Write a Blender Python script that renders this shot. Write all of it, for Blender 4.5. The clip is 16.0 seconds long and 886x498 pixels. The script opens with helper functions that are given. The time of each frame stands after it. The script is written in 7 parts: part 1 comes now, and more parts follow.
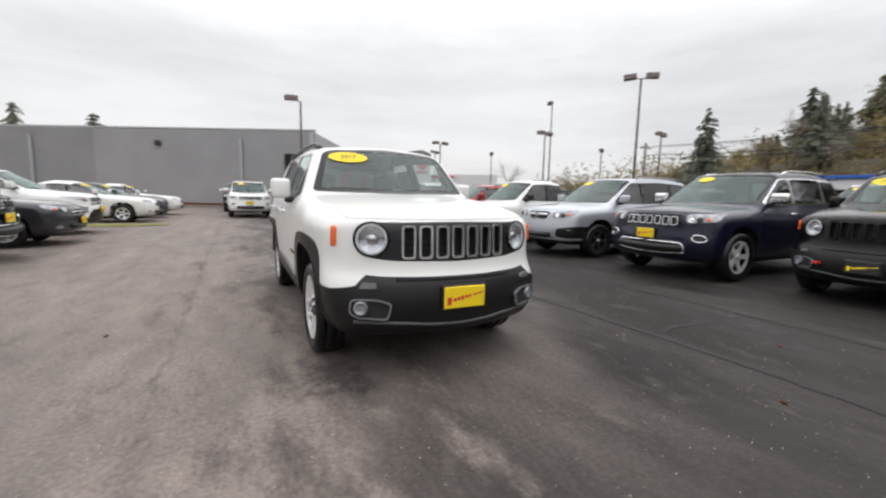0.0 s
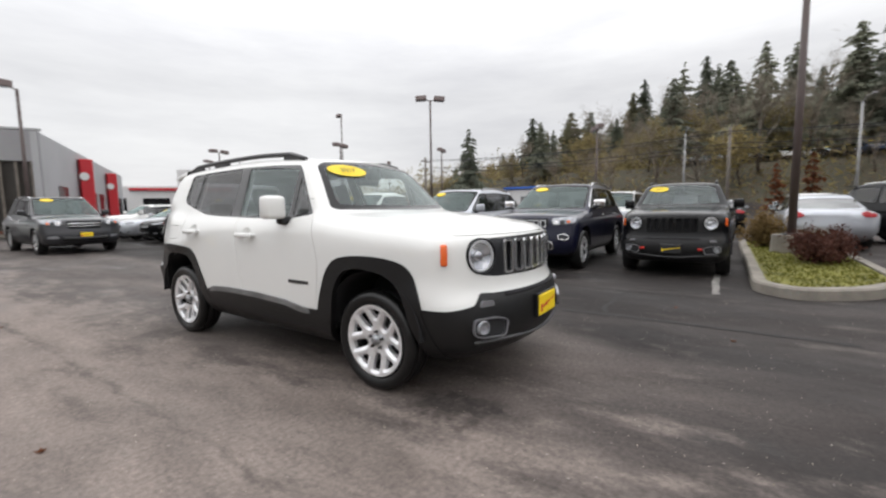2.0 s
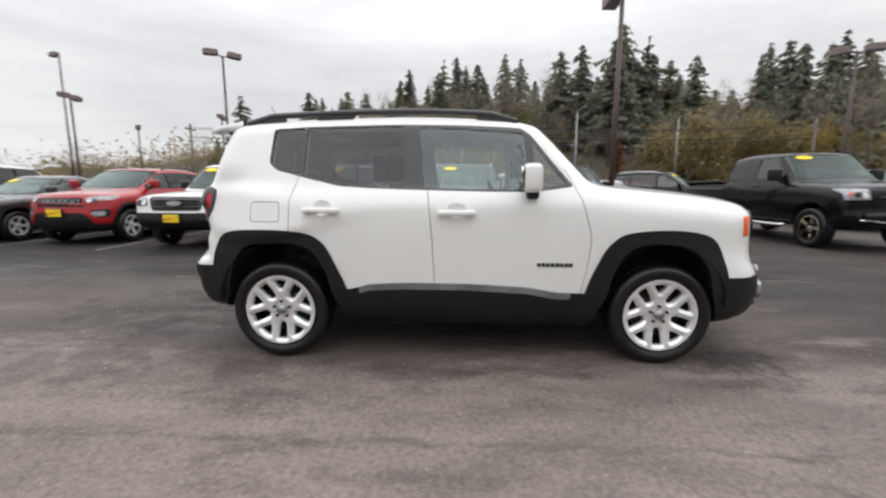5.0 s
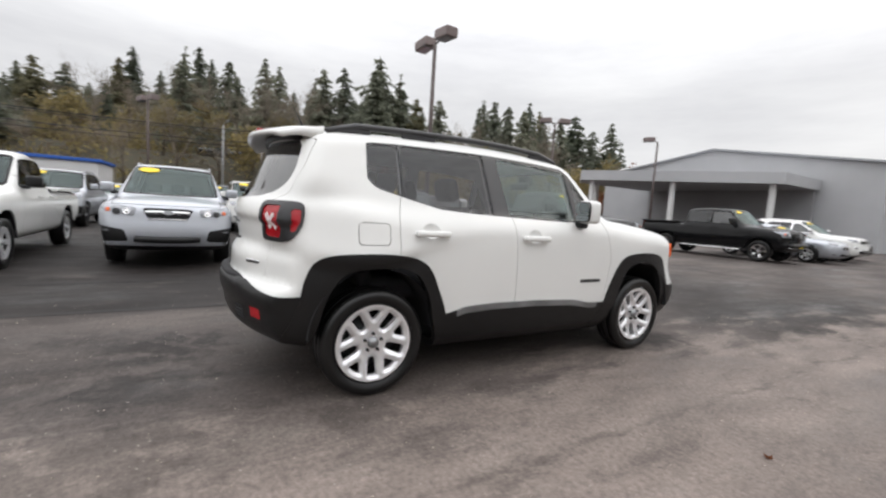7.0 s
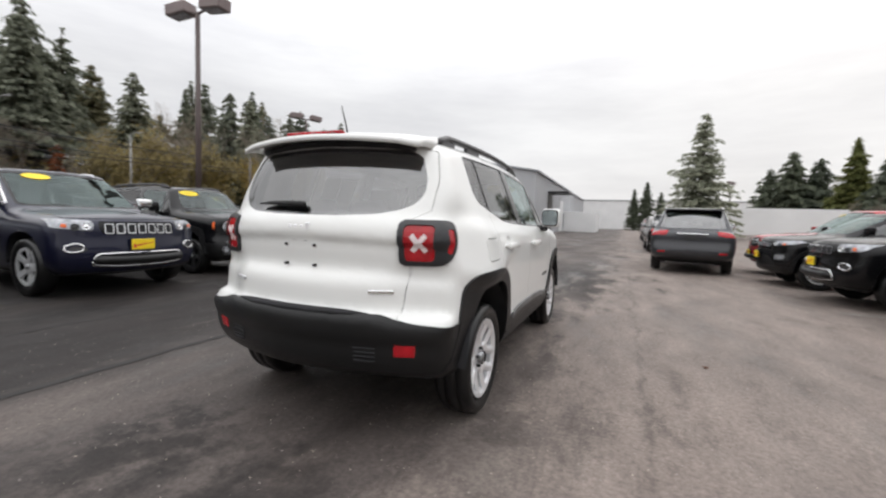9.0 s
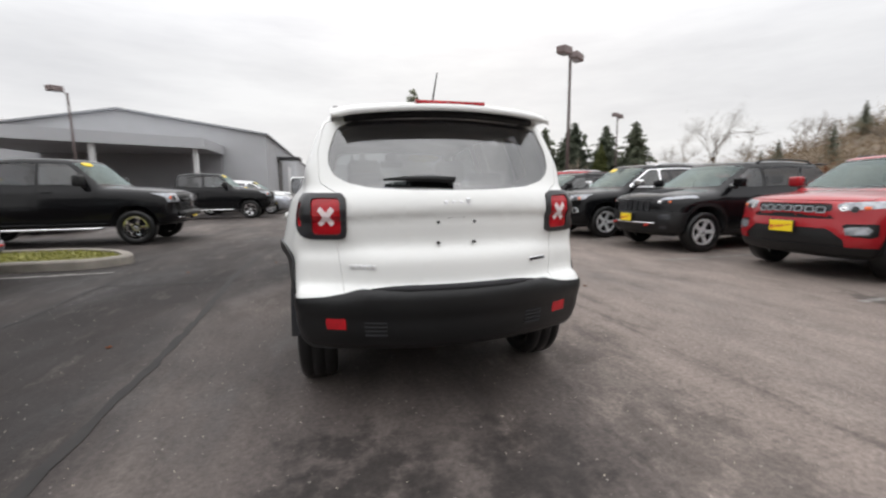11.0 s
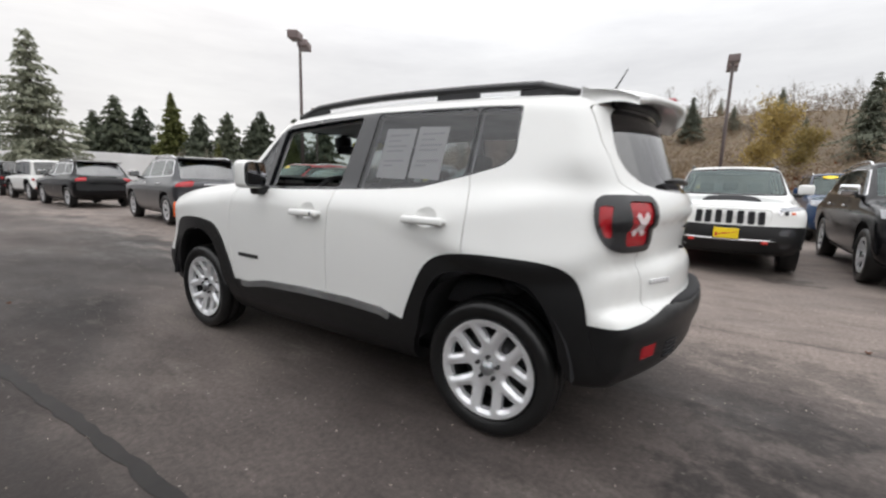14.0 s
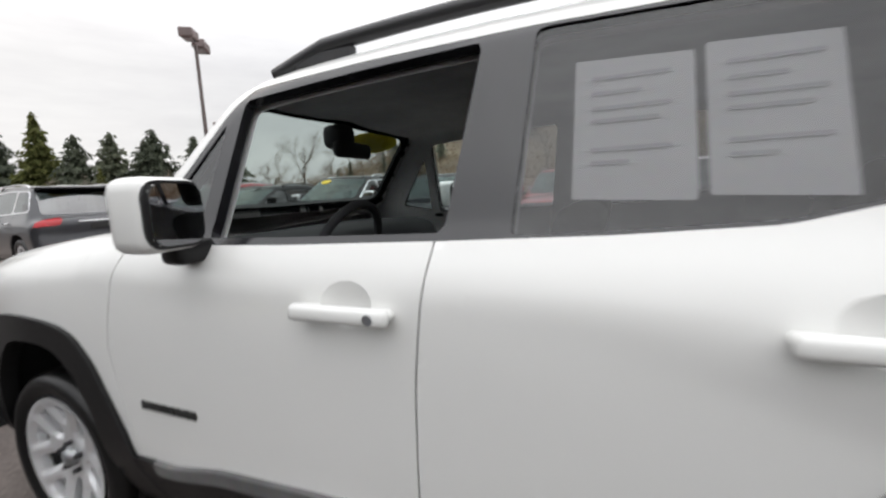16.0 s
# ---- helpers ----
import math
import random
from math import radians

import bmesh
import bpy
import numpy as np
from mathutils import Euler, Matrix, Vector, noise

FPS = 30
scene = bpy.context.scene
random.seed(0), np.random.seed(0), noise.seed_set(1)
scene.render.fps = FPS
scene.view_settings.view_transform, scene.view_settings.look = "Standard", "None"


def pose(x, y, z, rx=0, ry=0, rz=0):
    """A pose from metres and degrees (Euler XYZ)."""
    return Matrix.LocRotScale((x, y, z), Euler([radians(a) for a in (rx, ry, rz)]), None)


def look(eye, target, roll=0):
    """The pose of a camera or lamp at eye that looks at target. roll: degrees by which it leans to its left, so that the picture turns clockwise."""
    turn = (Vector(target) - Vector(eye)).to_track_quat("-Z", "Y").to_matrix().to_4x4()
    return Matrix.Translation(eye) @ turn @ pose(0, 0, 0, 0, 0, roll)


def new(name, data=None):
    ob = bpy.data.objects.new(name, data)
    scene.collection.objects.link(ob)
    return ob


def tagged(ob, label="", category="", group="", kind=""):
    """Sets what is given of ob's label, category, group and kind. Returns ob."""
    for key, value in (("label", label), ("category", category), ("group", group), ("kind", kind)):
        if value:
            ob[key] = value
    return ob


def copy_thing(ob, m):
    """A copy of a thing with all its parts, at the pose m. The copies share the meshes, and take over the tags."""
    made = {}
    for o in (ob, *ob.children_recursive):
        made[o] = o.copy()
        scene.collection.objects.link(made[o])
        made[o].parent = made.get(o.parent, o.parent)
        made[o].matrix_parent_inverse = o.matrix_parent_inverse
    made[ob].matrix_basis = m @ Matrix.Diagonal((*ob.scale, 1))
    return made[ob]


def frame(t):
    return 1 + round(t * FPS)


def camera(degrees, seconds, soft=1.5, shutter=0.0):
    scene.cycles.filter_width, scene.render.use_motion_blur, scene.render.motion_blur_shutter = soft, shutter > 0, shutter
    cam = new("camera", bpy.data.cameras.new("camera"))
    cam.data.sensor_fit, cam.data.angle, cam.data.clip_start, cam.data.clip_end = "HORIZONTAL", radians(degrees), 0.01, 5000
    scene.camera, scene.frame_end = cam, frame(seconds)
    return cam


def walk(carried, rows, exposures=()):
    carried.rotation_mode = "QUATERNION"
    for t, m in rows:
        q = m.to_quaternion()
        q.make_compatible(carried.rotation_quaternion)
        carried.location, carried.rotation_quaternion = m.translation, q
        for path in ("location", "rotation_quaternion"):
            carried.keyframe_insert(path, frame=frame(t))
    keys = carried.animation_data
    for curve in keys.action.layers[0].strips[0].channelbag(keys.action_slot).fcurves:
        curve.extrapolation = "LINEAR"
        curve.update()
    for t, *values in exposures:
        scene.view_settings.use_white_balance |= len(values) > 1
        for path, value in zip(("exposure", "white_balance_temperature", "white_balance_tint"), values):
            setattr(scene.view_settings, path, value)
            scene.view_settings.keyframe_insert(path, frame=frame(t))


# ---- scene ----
cam = camera(93.3, 16.0, soft=2.3, shutter=0.4)
PATH = [
    (0, (-1.333, -4.508, 1.193), (-0.442, -2.734, 0.945), 1.3),
    (0.5, (-1.815, -4.297, 1.206), (-0.696, -2.655, 0.979), 1.1),
    (1, (-2.221, -3.948, 1.212), (-0.921, -2.45, 0.953), 0.6),
    (1.5, (-2.582, -3.611, 1.208), (-1.125, -2.261, 0.977), 0.2),
    (2, (-2.823, -3.2, 1.21), (-1.174, -2.085, 1.019), -0.8),
    (2.5, (-3.073, -2.769, 1.199), (-1.356, -1.774, 0.949), -1.8),
    (3, (-3.269, -2.312, 1.179), (-1.468, -1.474, 0.945), -0.6),
    (3.5, (-3.441, -1.791, 1.192), (-1.571, -1.114, 0.984), -2.6),
    (3.7, (-3.488, -1.59, 1.203), (-1.606, -0.95, 0.984), -2.5),
    (5.8, (-3.582, 0.972, 1.173), (-1.633, 0.601, 0.915), 2.1),
    (6, (-3.579, 1.169, 1.191), (-1.652, 0.688, 0.959), 2.5),
    (6.5, (-3.427, 1.723, 1.194), (-1.585, 0.962, 1.023), 2.6),
    (7, (-3.196, 2.233, 1.187), (-1.482, 1.22, 1.001), 3.6),
    (7.5, (-2.859, 2.723, 1.195), (-1.303, 1.473, 1.06), 3.3),
    (8, (-2.505, 3.119, 1.184), (-1.123, 1.684, 1.016), 3.3),
    (8.5, (-2.052, 3.46, 1.202), (-0.988, 1.772, 1.06), 1.7),
    (9, (-1.575, 3.745, 1.19), (-0.794, 1.909, 1.048), 2.0),
    (9.5, (-1.019, 3.972, 1.189), (-0.508, 2.042, 1.069), 1.6),
    (10, (-0.502, 4.119, 1.181), (-0.279, 2.136, 1.047), 3.3),
    (10.2, (-0.271, 4.141, 1.207), (-0.203, 2.151, 1.015), 2.1),
    (12.5, (1.88, 3.378, 1.176), (0.642, 1.825, 0.937), 2.4),
    (13, (2.2, 3.009, 1.196), (0.761, 1.636, 0.991), 3.5),
    (13.5, (2.394, 2.562, 1.198), (0.827, 1.338, 0.981), 2.3),
    (14, (2.521, 2.14, 1.208), (0.871, 1.053, 0.901), 1.5),
    (14.5, (2.42, 1.706, 1.201), (0.71, 0.726, 0.859), 0.9),
    (15, (2.26, 1.28, 1.216), (0.449, 0.507, 0.87), -1.3),
    (15.5, (1.939, 0.939, 1.247), (0.147, 0.117, 0.913), -1.6),
    (16, (1.594, 0.608, 1.261), (-0.23, -0.166, 0.99), -2.7),
]
walk(cam, [(t, look(eye, goal, roll)) for t, eye, goal, roll in PATH])

# ---------------------------------------------------------------- light
world = bpy.data.worlds.new("overcast_sky")
scene.world = world
world.use_nodes = True
wn = world.node_tree
sky = wn.nodes.new("ShaderNodeTexSky")
sky.sky_type, sky.sun_disc = "NISHITA", False
sky.sun_elevation, sky.sun_rotation = radians(40), radians(200)
sky.dust_density, sky.air_density = 4.0, 1.2
wc = wn.nodes.new("ShaderNodeTexCoord")
wmap = wn.nodes.new("ShaderNodeMapping")
wmap.inputs["Scale"].default_value = (1.0, 1.0, 5.0)
wn.links.new(wc.outputs["Generated"], wmap.inputs["Vector"])
cl = wn.nodes.new("ShaderNodeTexNoise")
cl.inputs["Scale"].default_value, cl.inputs["Detail"].default_value, cl.inputs["Roughness"].default_value = 1.6, 7.0, 0.6
wn.links.new(wmap.outputs["Vector"], cl.inputs["Vector"])
cr = wn.nodes.new("ShaderNodeValToRGB")
cr.color_ramp.elements[0].position, cr.color_ramp.elements[0].color = 0.30, (7.3, 7.3, 7.55, 1)
cr.color_ramp.elements[1].position, cr.color_ramp.elements[1].color = 0.66, (9.6, 9.6, 9.7, 1)
wn.links.new(cl.outputs["Fac"], cr.inputs["Fac"])
wm = wn.nodes.new("ShaderNodeMix")
wm.data_type = "RGBA"
fac = next(s for s in wm.inputs if s.identifier == "Factor_Float")
fac.default_value = 0.93
wn.links.new(sky.outputs["Color"], next(s for s in wm.inputs if s.identifier == "A_Color"))
wn.links.new(cr.outputs["Color"], next(s for s in wm.inputs if s.identifier == "B_Color"))
# an overcast sky is about three times as bright overhead as at its foot
wsep = wn.nodes.new("ShaderNodeSeparateXYZ")
wn.links.new(wc.outputs["Generated"], wsep.inputs["Vector"])
wmr = wn.nodes.new("ShaderNodeMapRange")
wmr.inputs["From Min"].default_value, wmr.inputs["From Max"].default_value = 0.25, 1.0
wmr.inputs["To Min"].default_value, wmr.inputs["To Max"].default_value = 1.0, 2.8
wn.links.new(wsep.outputs["Z"], wmr.inputs["Value"])
wv = wn.nodes.new("ShaderNodeVectorMath")
wv.operation = "SCALE"
wn.links.new(next(s for s in wm.outputs if s.identifier == "Result_Color"), wv.inputs[0])
wn.links.new(wmr.outputs["Result"], wv.inputs["Scale"])
bg = wn.nodes["Background"]
wn.links.new(wv.outputs["Vector"], bg.inputs["Color"])
bg.inputs["Strength"].default_value = 0.10

sun = new("sun", bpy.data.lights.new("sun", "SUN"))
sun.data.energy, sun.data.angle, sun.data.color = 0.6, radians(120), (1.0, 0.97, 0.93)
sun.matrix_basis = pose(0, 0, 30, 45, 0, 160)


# ---------------------------------------------------------------- materials
def nodes(name):
    m = bpy.data.materials.new(name)
    m.use_nodes = True
    nt = m.node_tree
    return m, nt, nt.nodes["Principled BSDF"]


def noise_node(nt, scale, detail=4.0, rough=0.55, vec=None):
    n = nt.nodes.new("ShaderNodeTexNoise")
    n.inputs["Scale"].default_value, n.inputs["Detail"].default_value, n.inputs["Roughness"].default_value = scale, detail, rough
    if vec is None:
        c = nt.nodes.new("ShaderNodeTexCoord")
        vec = c.outputs["Object"]
    nt.links.new(vec, n.inputs["Vector"])
    return n


def ramp(nt, fac, stops):
    r = nt.nodes.new("ShaderNodeValToRGB")
    e = r.color_ramp.elements
    while len(e) > 1:
        e.remove(e[-1])
    for i, (p, c) in enumerate(stops):
        k = e[0] if i == 0 else e.new(p)
        k.position = p
        k.color = (*c, 1) if len(c) == 3 else c
    nt.links.new(fac, r.inputs["Fac"])
    return r


def bump(nt, b, height, strength, dist=0.01):
    n = nt.nodes.new("ShaderNodeBump")
    n.inputs["Strength"].default_value, n.inputs["Distance"].default_value = strength, dist
    nt.links.new(height, n.inputs["Height"])
    nt.links.new(n.outputs["Normal"], b.inputs["Normal"])


def mixcol(nt, fac, a, b, mode="MIX"):
    n = nt.nodes.new("ShaderNodeMix")
    n.data_type, n.blend_type = "RGBA", mode
    for sock, v in (("Factor_Float", fac), ("A_Color", a), ("B_Color", b)):
        i = next(s for s in n.inputs if s.identifier == sock)
        if isinstance(v, (int, float)):
            i.default_value = v
        elif isinstance(v, tuple):
            i.default_value = (*v, 1)
        else:
            nt.links.new(v, i)
    return next(s for s in n.outputs if s.identifier == "Result_Color")


def grainy(name, col, rough=0.6, metal=0.0, var=0.18, scale=3.0, fine=60.0, bumpy=0.0, spec=0.5):
    """Plain stuff with two scales of variation."""
    m, nt, b = nodes(name)
    a, f = noise_node(nt, scale), noise_node(nt, fine, 2)
    dark, lite = tuple(c * (1 - var) for c in col), tuple(min(1, c * (1 + var)) for c in col)
    r = ramp(nt, a.outputs["Fac"], [(0.3, dark), (0.7, lite)])
    c = mixcol(nt, 0.25, r.outputs["Color"], f.outputs["Color"], "SOFT_LIGHT")
    nt.links.new(c, b.inputs["Base Color"])
    b.inputs["Roughness"].default_value, b.inputs["Metallic"].default_value = rough, metal
    b.inputs["Specular IOR Level"].default_value = spec
    if bumpy:
        bump(nt, b, f.outputs["Fac"], bumpy)
    return m


def paint(name, col, metal=0.0, rough=0.35, flake=0.0, dirt=0.25, coat=0.9):
    """Car paint under a clear coat, with road film towards its foot."""
    m, nt, b = nodes(name)
    a = noise_node(nt, 2.2, 5)
    d = ramp(nt, a.outputs["Fac"], [(0.42, (0, 0, 0)), (0.8, (dirt,) * 3)])
    base = mixcol(nt, d.outputs["Color"], col, tuple(0.8 * c + 0.02 for c in col))
    if flake:
        f = noise_node(nt, 420, 1)
        base = mixcol(nt, flake, base, f.outputs["Color"], "SOFT_LIGHT")
    nt.links.new(base, b.inputs["Base Color"])
    b.inputs["Metallic"].default_value, b.inputs["Roughness"].default_value = metal, rough
    b.inputs["Specular IOR Level"].default_value = 0.15
    b.inputs["Coat Weight"].default_value, b.inputs["Coat Roughness"].default_value = coat, 0.03
    return m


def glass(name, tint, gloss=1.0, f0=0.06):
    """A thin pane: tinted clear, with a mirror by Fresnel."""
    m = bpy.data.materials.new(name)
    m.use_nodes = True
    nt = m.node_tree
    nt.nodes.clear()
    o = nt.nodes.new("ShaderNodeOutputMaterial")
    t, g = nt.nodes.new("ShaderNodeBsdfTransparent"), nt.nodes.new("ShaderNodeBsdfGlossy")
    t.inputs["Color"].default_value = (*tint, 1)
    g.inputs["Roughness"].default_value = 0.015
    g.inputs["Color"].default_value = (*gloss, 1) if isinstance(gloss, tuple) else (gloss, gloss, gloss, 1)
    f, mx = nt.nodes.new("ShaderNodeLayerWeight"), nt.nodes.new("ShaderNodeMixShader")
    f.inputs["Blend"].default_value = 0.5
    pw, ma = nt.nodes.new("ShaderNodeMath"), nt.nodes.new("ShaderNodeMath")
    pw.operation, ma.operation = "POWER", "MULTIPLY_ADD"
    pw.inputs[1].default_value = 5.0
    ma.inputs[1].default_value, ma.inputs[2].default_value = 1.0 - f0, f0
    nt.links.new(f.outputs["Facing"], pw.inputs[0])
    nt.links.new(pw.outputs["Value"], ma.inputs[0])
    nt.links.new(ma.outputs["Value"], mx.inputs["Fac"])
    nt.links.new(t.outputs["BSDF"], mx.inputs[1])
    nt.links.new(g.outputs["BSDF"], mx.inputs[2])
    nt.links.new(mx.outputs["Shader"], o.inputs["Surface"])
    return m


WHITE = paint("white_paint", (0.765, 0.768, 0.75), rough=0.3, dirt=0.16, coat=0.75)
BLACK = paint("black_paint", (0.0045, 0.0045, 0.0052), rough=0.2, dirt=0.05, coat=0.3)
NAVY = paint("navy_paint", (0.007, 0.008, 0.024), metal=0.25, rough=0.3, flake=0.3, coat=0.7)
SILVER = paint("silver_paint", (0.46, 0.48, 0.52), metal=0.55, rough=0.38, flake=0.4)
GREY = paint("grey_paint", (0.040, 0.041, 0.046), metal=0.4, rough=0.35, flake=0.3)
RED = paint("red_paint", (0.33, 0.010, 0.016), metal=0.1, rough=0.3)
BLUE = paint("blue_paint", (0.02, 0.05, 0.12), metal=0.3, rough=0.3, flake=0.3)
CLAD = grainy("textured_black_plastic", (0.0095, 0.0095, 0.010), 0.38, fine=300, bumpy=0.15, spec=0.36)
GLOSSBLACK = grainy("gloss_black_trim", (0.008, 0.008, 0.009), 0.15, var=0.1, spec=0.3)
RUBBER = grainy("tyre_rubber", (0.0085, 0.0085, 0.0087), 0.3, fine=120, bumpy=0.1, spec=0.38)
ALLOY = grainy("silver_alloy", (0.86, 0.865, 0.88), 0.28, 0.6, 0.04, 8)
CHROME = grainy("chrome", (0.75, 0.75, 0.76), 0.1, 1.0, 0.05)
DARKMETAL = grainy("dark_metal", (0.05, 0.05, 0.052), 0.5, 0.6)
LINING = grainy("dark_interior_cloth", (0.018, 0.018, 0.02), 0.9)
CLOTH = grainy("seat_cloth", (0.03, 0.03, 0.033), 0.85, fine=200, bumpy=0.1)
HEADLINER = grainy("grey_headliner", (0.62, 0.62, 0.625), 0.9)
PRIVACY = glass("privacy_glass", (0.45, 0.45, 0.465), f0=0.06)
REARGLASS = glass("dark_rear_window_glass", (0.26, 0.26, 0.275), f0=0.165)
MIRRORGLASS = grainy("mirror_glass", (0.82, 0.83, 0.84), 0.02, 1.0, 0.02)
CLEAR = glass("clear_car_glass", (0.56, 0.63, 0.61), (0.88, 0.97, 0.96), 0.075)
SIDECLEAR = glass("pale_green_side_glass", (0.78, 0.87, 0.85), (0.88, 0.98, 0.97), 0.10)
DARKGLASS = glass("dark_car_glass", (0.24, 0.29, 0.29), f0=0.1)
GREENGLASS = glass("green_windscreen_glass", (0.36, 0.44, 0.42), (0.80, 0.94, 0.92), 0.065)
LENS = glass("lamp_lens", (0.85, 0.86, 0.88))
REDLENS = grainy("red_lens", (0.36, 0.008, 0.014), 0.12, var=0.25, scale=14)
AMBER = grainy("amber_lens", (0.8, 0.14, 0.03), 0.2, var=0.1)
LAMPGREY = grainy("lamp_reflector", (0.30, 0.31, 0.33), 0.12, 0.35, 0.4, 14)
HEADBOWL = grainy("bright_lamp_bowl", (0.62, 0.63, 0.65), 0.18, 0.75, 0.3, 22)
YELLOW = grainy("yellow_sign_paint", (0.85, 0.62, 0.012), 0.5, var=0.06)
SIGNRED = grainy("red_sign_print", (0.55, 0.03, 0.03), 0.5, var=0.05)
INK = grainy("black_print", (0.02, 0.02, 0.02), 0.5, var=0.05)
EMBLEM = grainy("grey_emblem", (0.35, 0.36, 0.37), 0.3, 0.7)
TOWRED = grainy("red_tow_hook", (0.6, 0.03, 0.02), 0.4)


PILLARBLACK = grainy("gloss_black_pillar_film", (0.016, 0.016, 0.018), 0.14, var=0.1, spec=0.75)
RAILGREY = grainy("dark_grey_rail", (0.035, 0.035, 0.037), 0.36, fine=200, bumpy=0.05, spec=0.5)
LAMPBLACK = grainy("dark_lamp_surround", (0.02, 0.02, 0.022), 0.3, var=0.15, spec=0.5)
FASCIA = grainy("dark_fascia_plastic", (0.022, 0.023, 0.026), 0.3, 0.2, spec=0.5)
GRILLE = grainy("grey_grille_plastic", (0.05, 0.052, 0.056), 0.35, 0.3)
BRIGHTTRIM = grainy("bright_silver_trim", (0.78, 0.785, 0.80), 0.16, 0.85, 0.04, 8)
STRIPGREY = grainy("worn_grey_plastic_strip", (0.15, 0.15, 0.15), 0.5, var=0.35, scale=5)
SATIN = grainy("satin_silver_trim", (0.33, 0.33, 0.35), 0.35, 0.7)
MATTBLACK = grainy("matt_black_film", (0.03, 0.03, 0.032), 0.9, spec=0.1)
SATINBLACK = grainy("worn_black_plastic", (0.07, 0.07, 0.073), 0.5)
WHITEPLASTIC = grainy("white_plastic", (0.8, 0.8, 0.8), 0.3, var=0.04)
PAPER = grainy("printed_paper", (0.74, 0.75, 0.73), 0.7, var=0.06)
PRINT = grainy("grey_print", (0.55, 0.56, 0.55), 0.7, var=0.1)
CROSSGREY = grainy("pale_lens_cross", (0.72, 0.62, 0.62), 0.3, var=0.06)


SPOTS = ((-.75, -1.85, .22, .55), (.45, 3.0, .75, .34), (-1.05, 2.65, .4, .32), (4.1, 1.3, .45, .4), (.55, 2.45, .32, .5), (-.2, 2.5, .3, .4), (1.4, -2.6, .3, .35), (-4.9, 1.1, .3, .5), (-4.8, 3.0, .3, .5), (4.6, -1.2, .4, .5), (5.0, 2.9, .4, .5), (-1.0, 1.4, .25, .4))


def asphalt():
    """Old lot surface: dark worn asphalt with a dusty tan lane, damp patches and loose grit."""
    m, nt, b = nodes("worn_asphalt")
    tc = nt.nodes.new("ShaderNodeTexCoord")
    o = tc.outputs["Object"]
    sep = nt.nodes.new("ShaderNodeSeparateXYZ")
    nt.links.new(o, sep.inputs["Vector"])
    stretch = nt.nodes.new("ShaderNodeMapping")
    stretch.inputs["Scale"].default_value = (1.0, 0.42, 1.0)
    nt.links.new(o, stretch.inputs["Vector"])
    big = noise_node(nt, 0.75, 6, 0.6, stretch.outputs["Vector"])
    mid = noise_node(nt, 2.1, 7, 0.68, stretch.outputs["Vector"])
    fine = noise_node(nt, 34, 3, 0.6, o)
    grit = nt.nodes.new("ShaderNodeTexVoronoi")
    grit.inputs["Scale"].default_value = 95
    nt.links.new(o, grit.inputs["Vector"])

    def math_node(op, a, b2, clamp=False):
        n = nt.nodes.new("ShaderNodeMath")
        n.operation, n.use_clamp = op, clamp
        for i, v in enumerate((a, b2)):
            if isinstance(v, (int, float)):
                n.inputs[i].default_value = v
            else:
                nt.links.new(v, n.inputs[i])
        return n.outputs["Value"]
    # the dusty lane lies west of the car on show, ragged at its edge; tyre smears run along it
    smear = noise_node(nt, 1.15, 8, 0.72, stretch.outputs["Vector"])
    wob = math_node("MULTIPLY", math_node("SUBTRACT", smear.outputs["Fac"], 0.5), 6.5)
    south = nt.nodes.new("ShaderNodeMapRange")
    south.inputs["From Min"].default_value, south.inputs["From Max"].default_value = -2.0, -4.0
    south.inputs["To Min"].default_value, south.inputs["To Max"].default_value = 0.0, -0.35
    nt.links.new(sep.outputs["Y"], south.inputs["Value"])
    blot = noise_node(nt, 3.6, 6, 0.7, stretch.outputs["Vector"])
    wob = math_node("ADD", wob, math_node("MULTIPLY", math_node("SUBTRACT", blot.outputs["Fac"], 0.5), 2.6))
    edge = math_node("SUBTRACT", math_node("ADD", sep.outputs["X"], math_node("ADD", wob, 0.85)), south.outputs["Result"])
    dusty = nt.nodes.new("ShaderNodeMapRange")
    dusty.interpolation_type = "SMOOTHSTEP"
    dusty.inputs["From Min"].default_value, dusty.inputs["From Max"].default_value = 0.45, -0.75
    nt.links.new(edge, dusty.inputs["Value"])
    newer = nt.nodes.new("ShaderNodeMapRange")
    newer.inputs["From Min"].default_value, newer.inputs["From Max"].default_value = 1.55, 2.05
    spread = nt.nodes.new("ShaderNodeMapRange")
    spread.inputs["From Min"].default_value, spread.inputs["From Max"].default_value = -0.4, -3.0
    spread.inputs["To Max"].default_value = 1.1
    nt.links.new(sep.outputs["Y"], spread.inputs["Value"])
    nt.links.new(math_node("ADD", math_node("ADD", sep.outputs["X"], spread.outputs["Result"]), math_node("MULTIPLY", wob, 0.14)), newer.inputs["Value"])
    fading = nt.nodes.new("ShaderNodeMapRange")
    fading.inputs["From Min"].default_value, fading.inputs["From Max"].default_value = -5.0, -2.5
    fading.inputs["To Min"].default_value = 0.78
    nt.links.new(math_node("ADD", sep.outputs["Y"], math_node("MULTIPLY", wob, 0.4)), fading.inputs["Value"])
    ahead = nt.nodes.new("ShaderNodeMapRange")
    ahead.inputs["From Min"].default_value, ahead.inputs["From Max"].default_value = -2.4, -3.8
    nt.links.new(math_node("ADD", sep.outputs["Y"], math_node("MULTIPLY", wob, 0.25)), ahead.inputs["Value"])
    beyond = nt.nodes.new("ShaderNodeMapRange")
    beyond.inputs["From Min"].default_value, beyond.inputs["From Max"].default_value = -10.0, -5.5
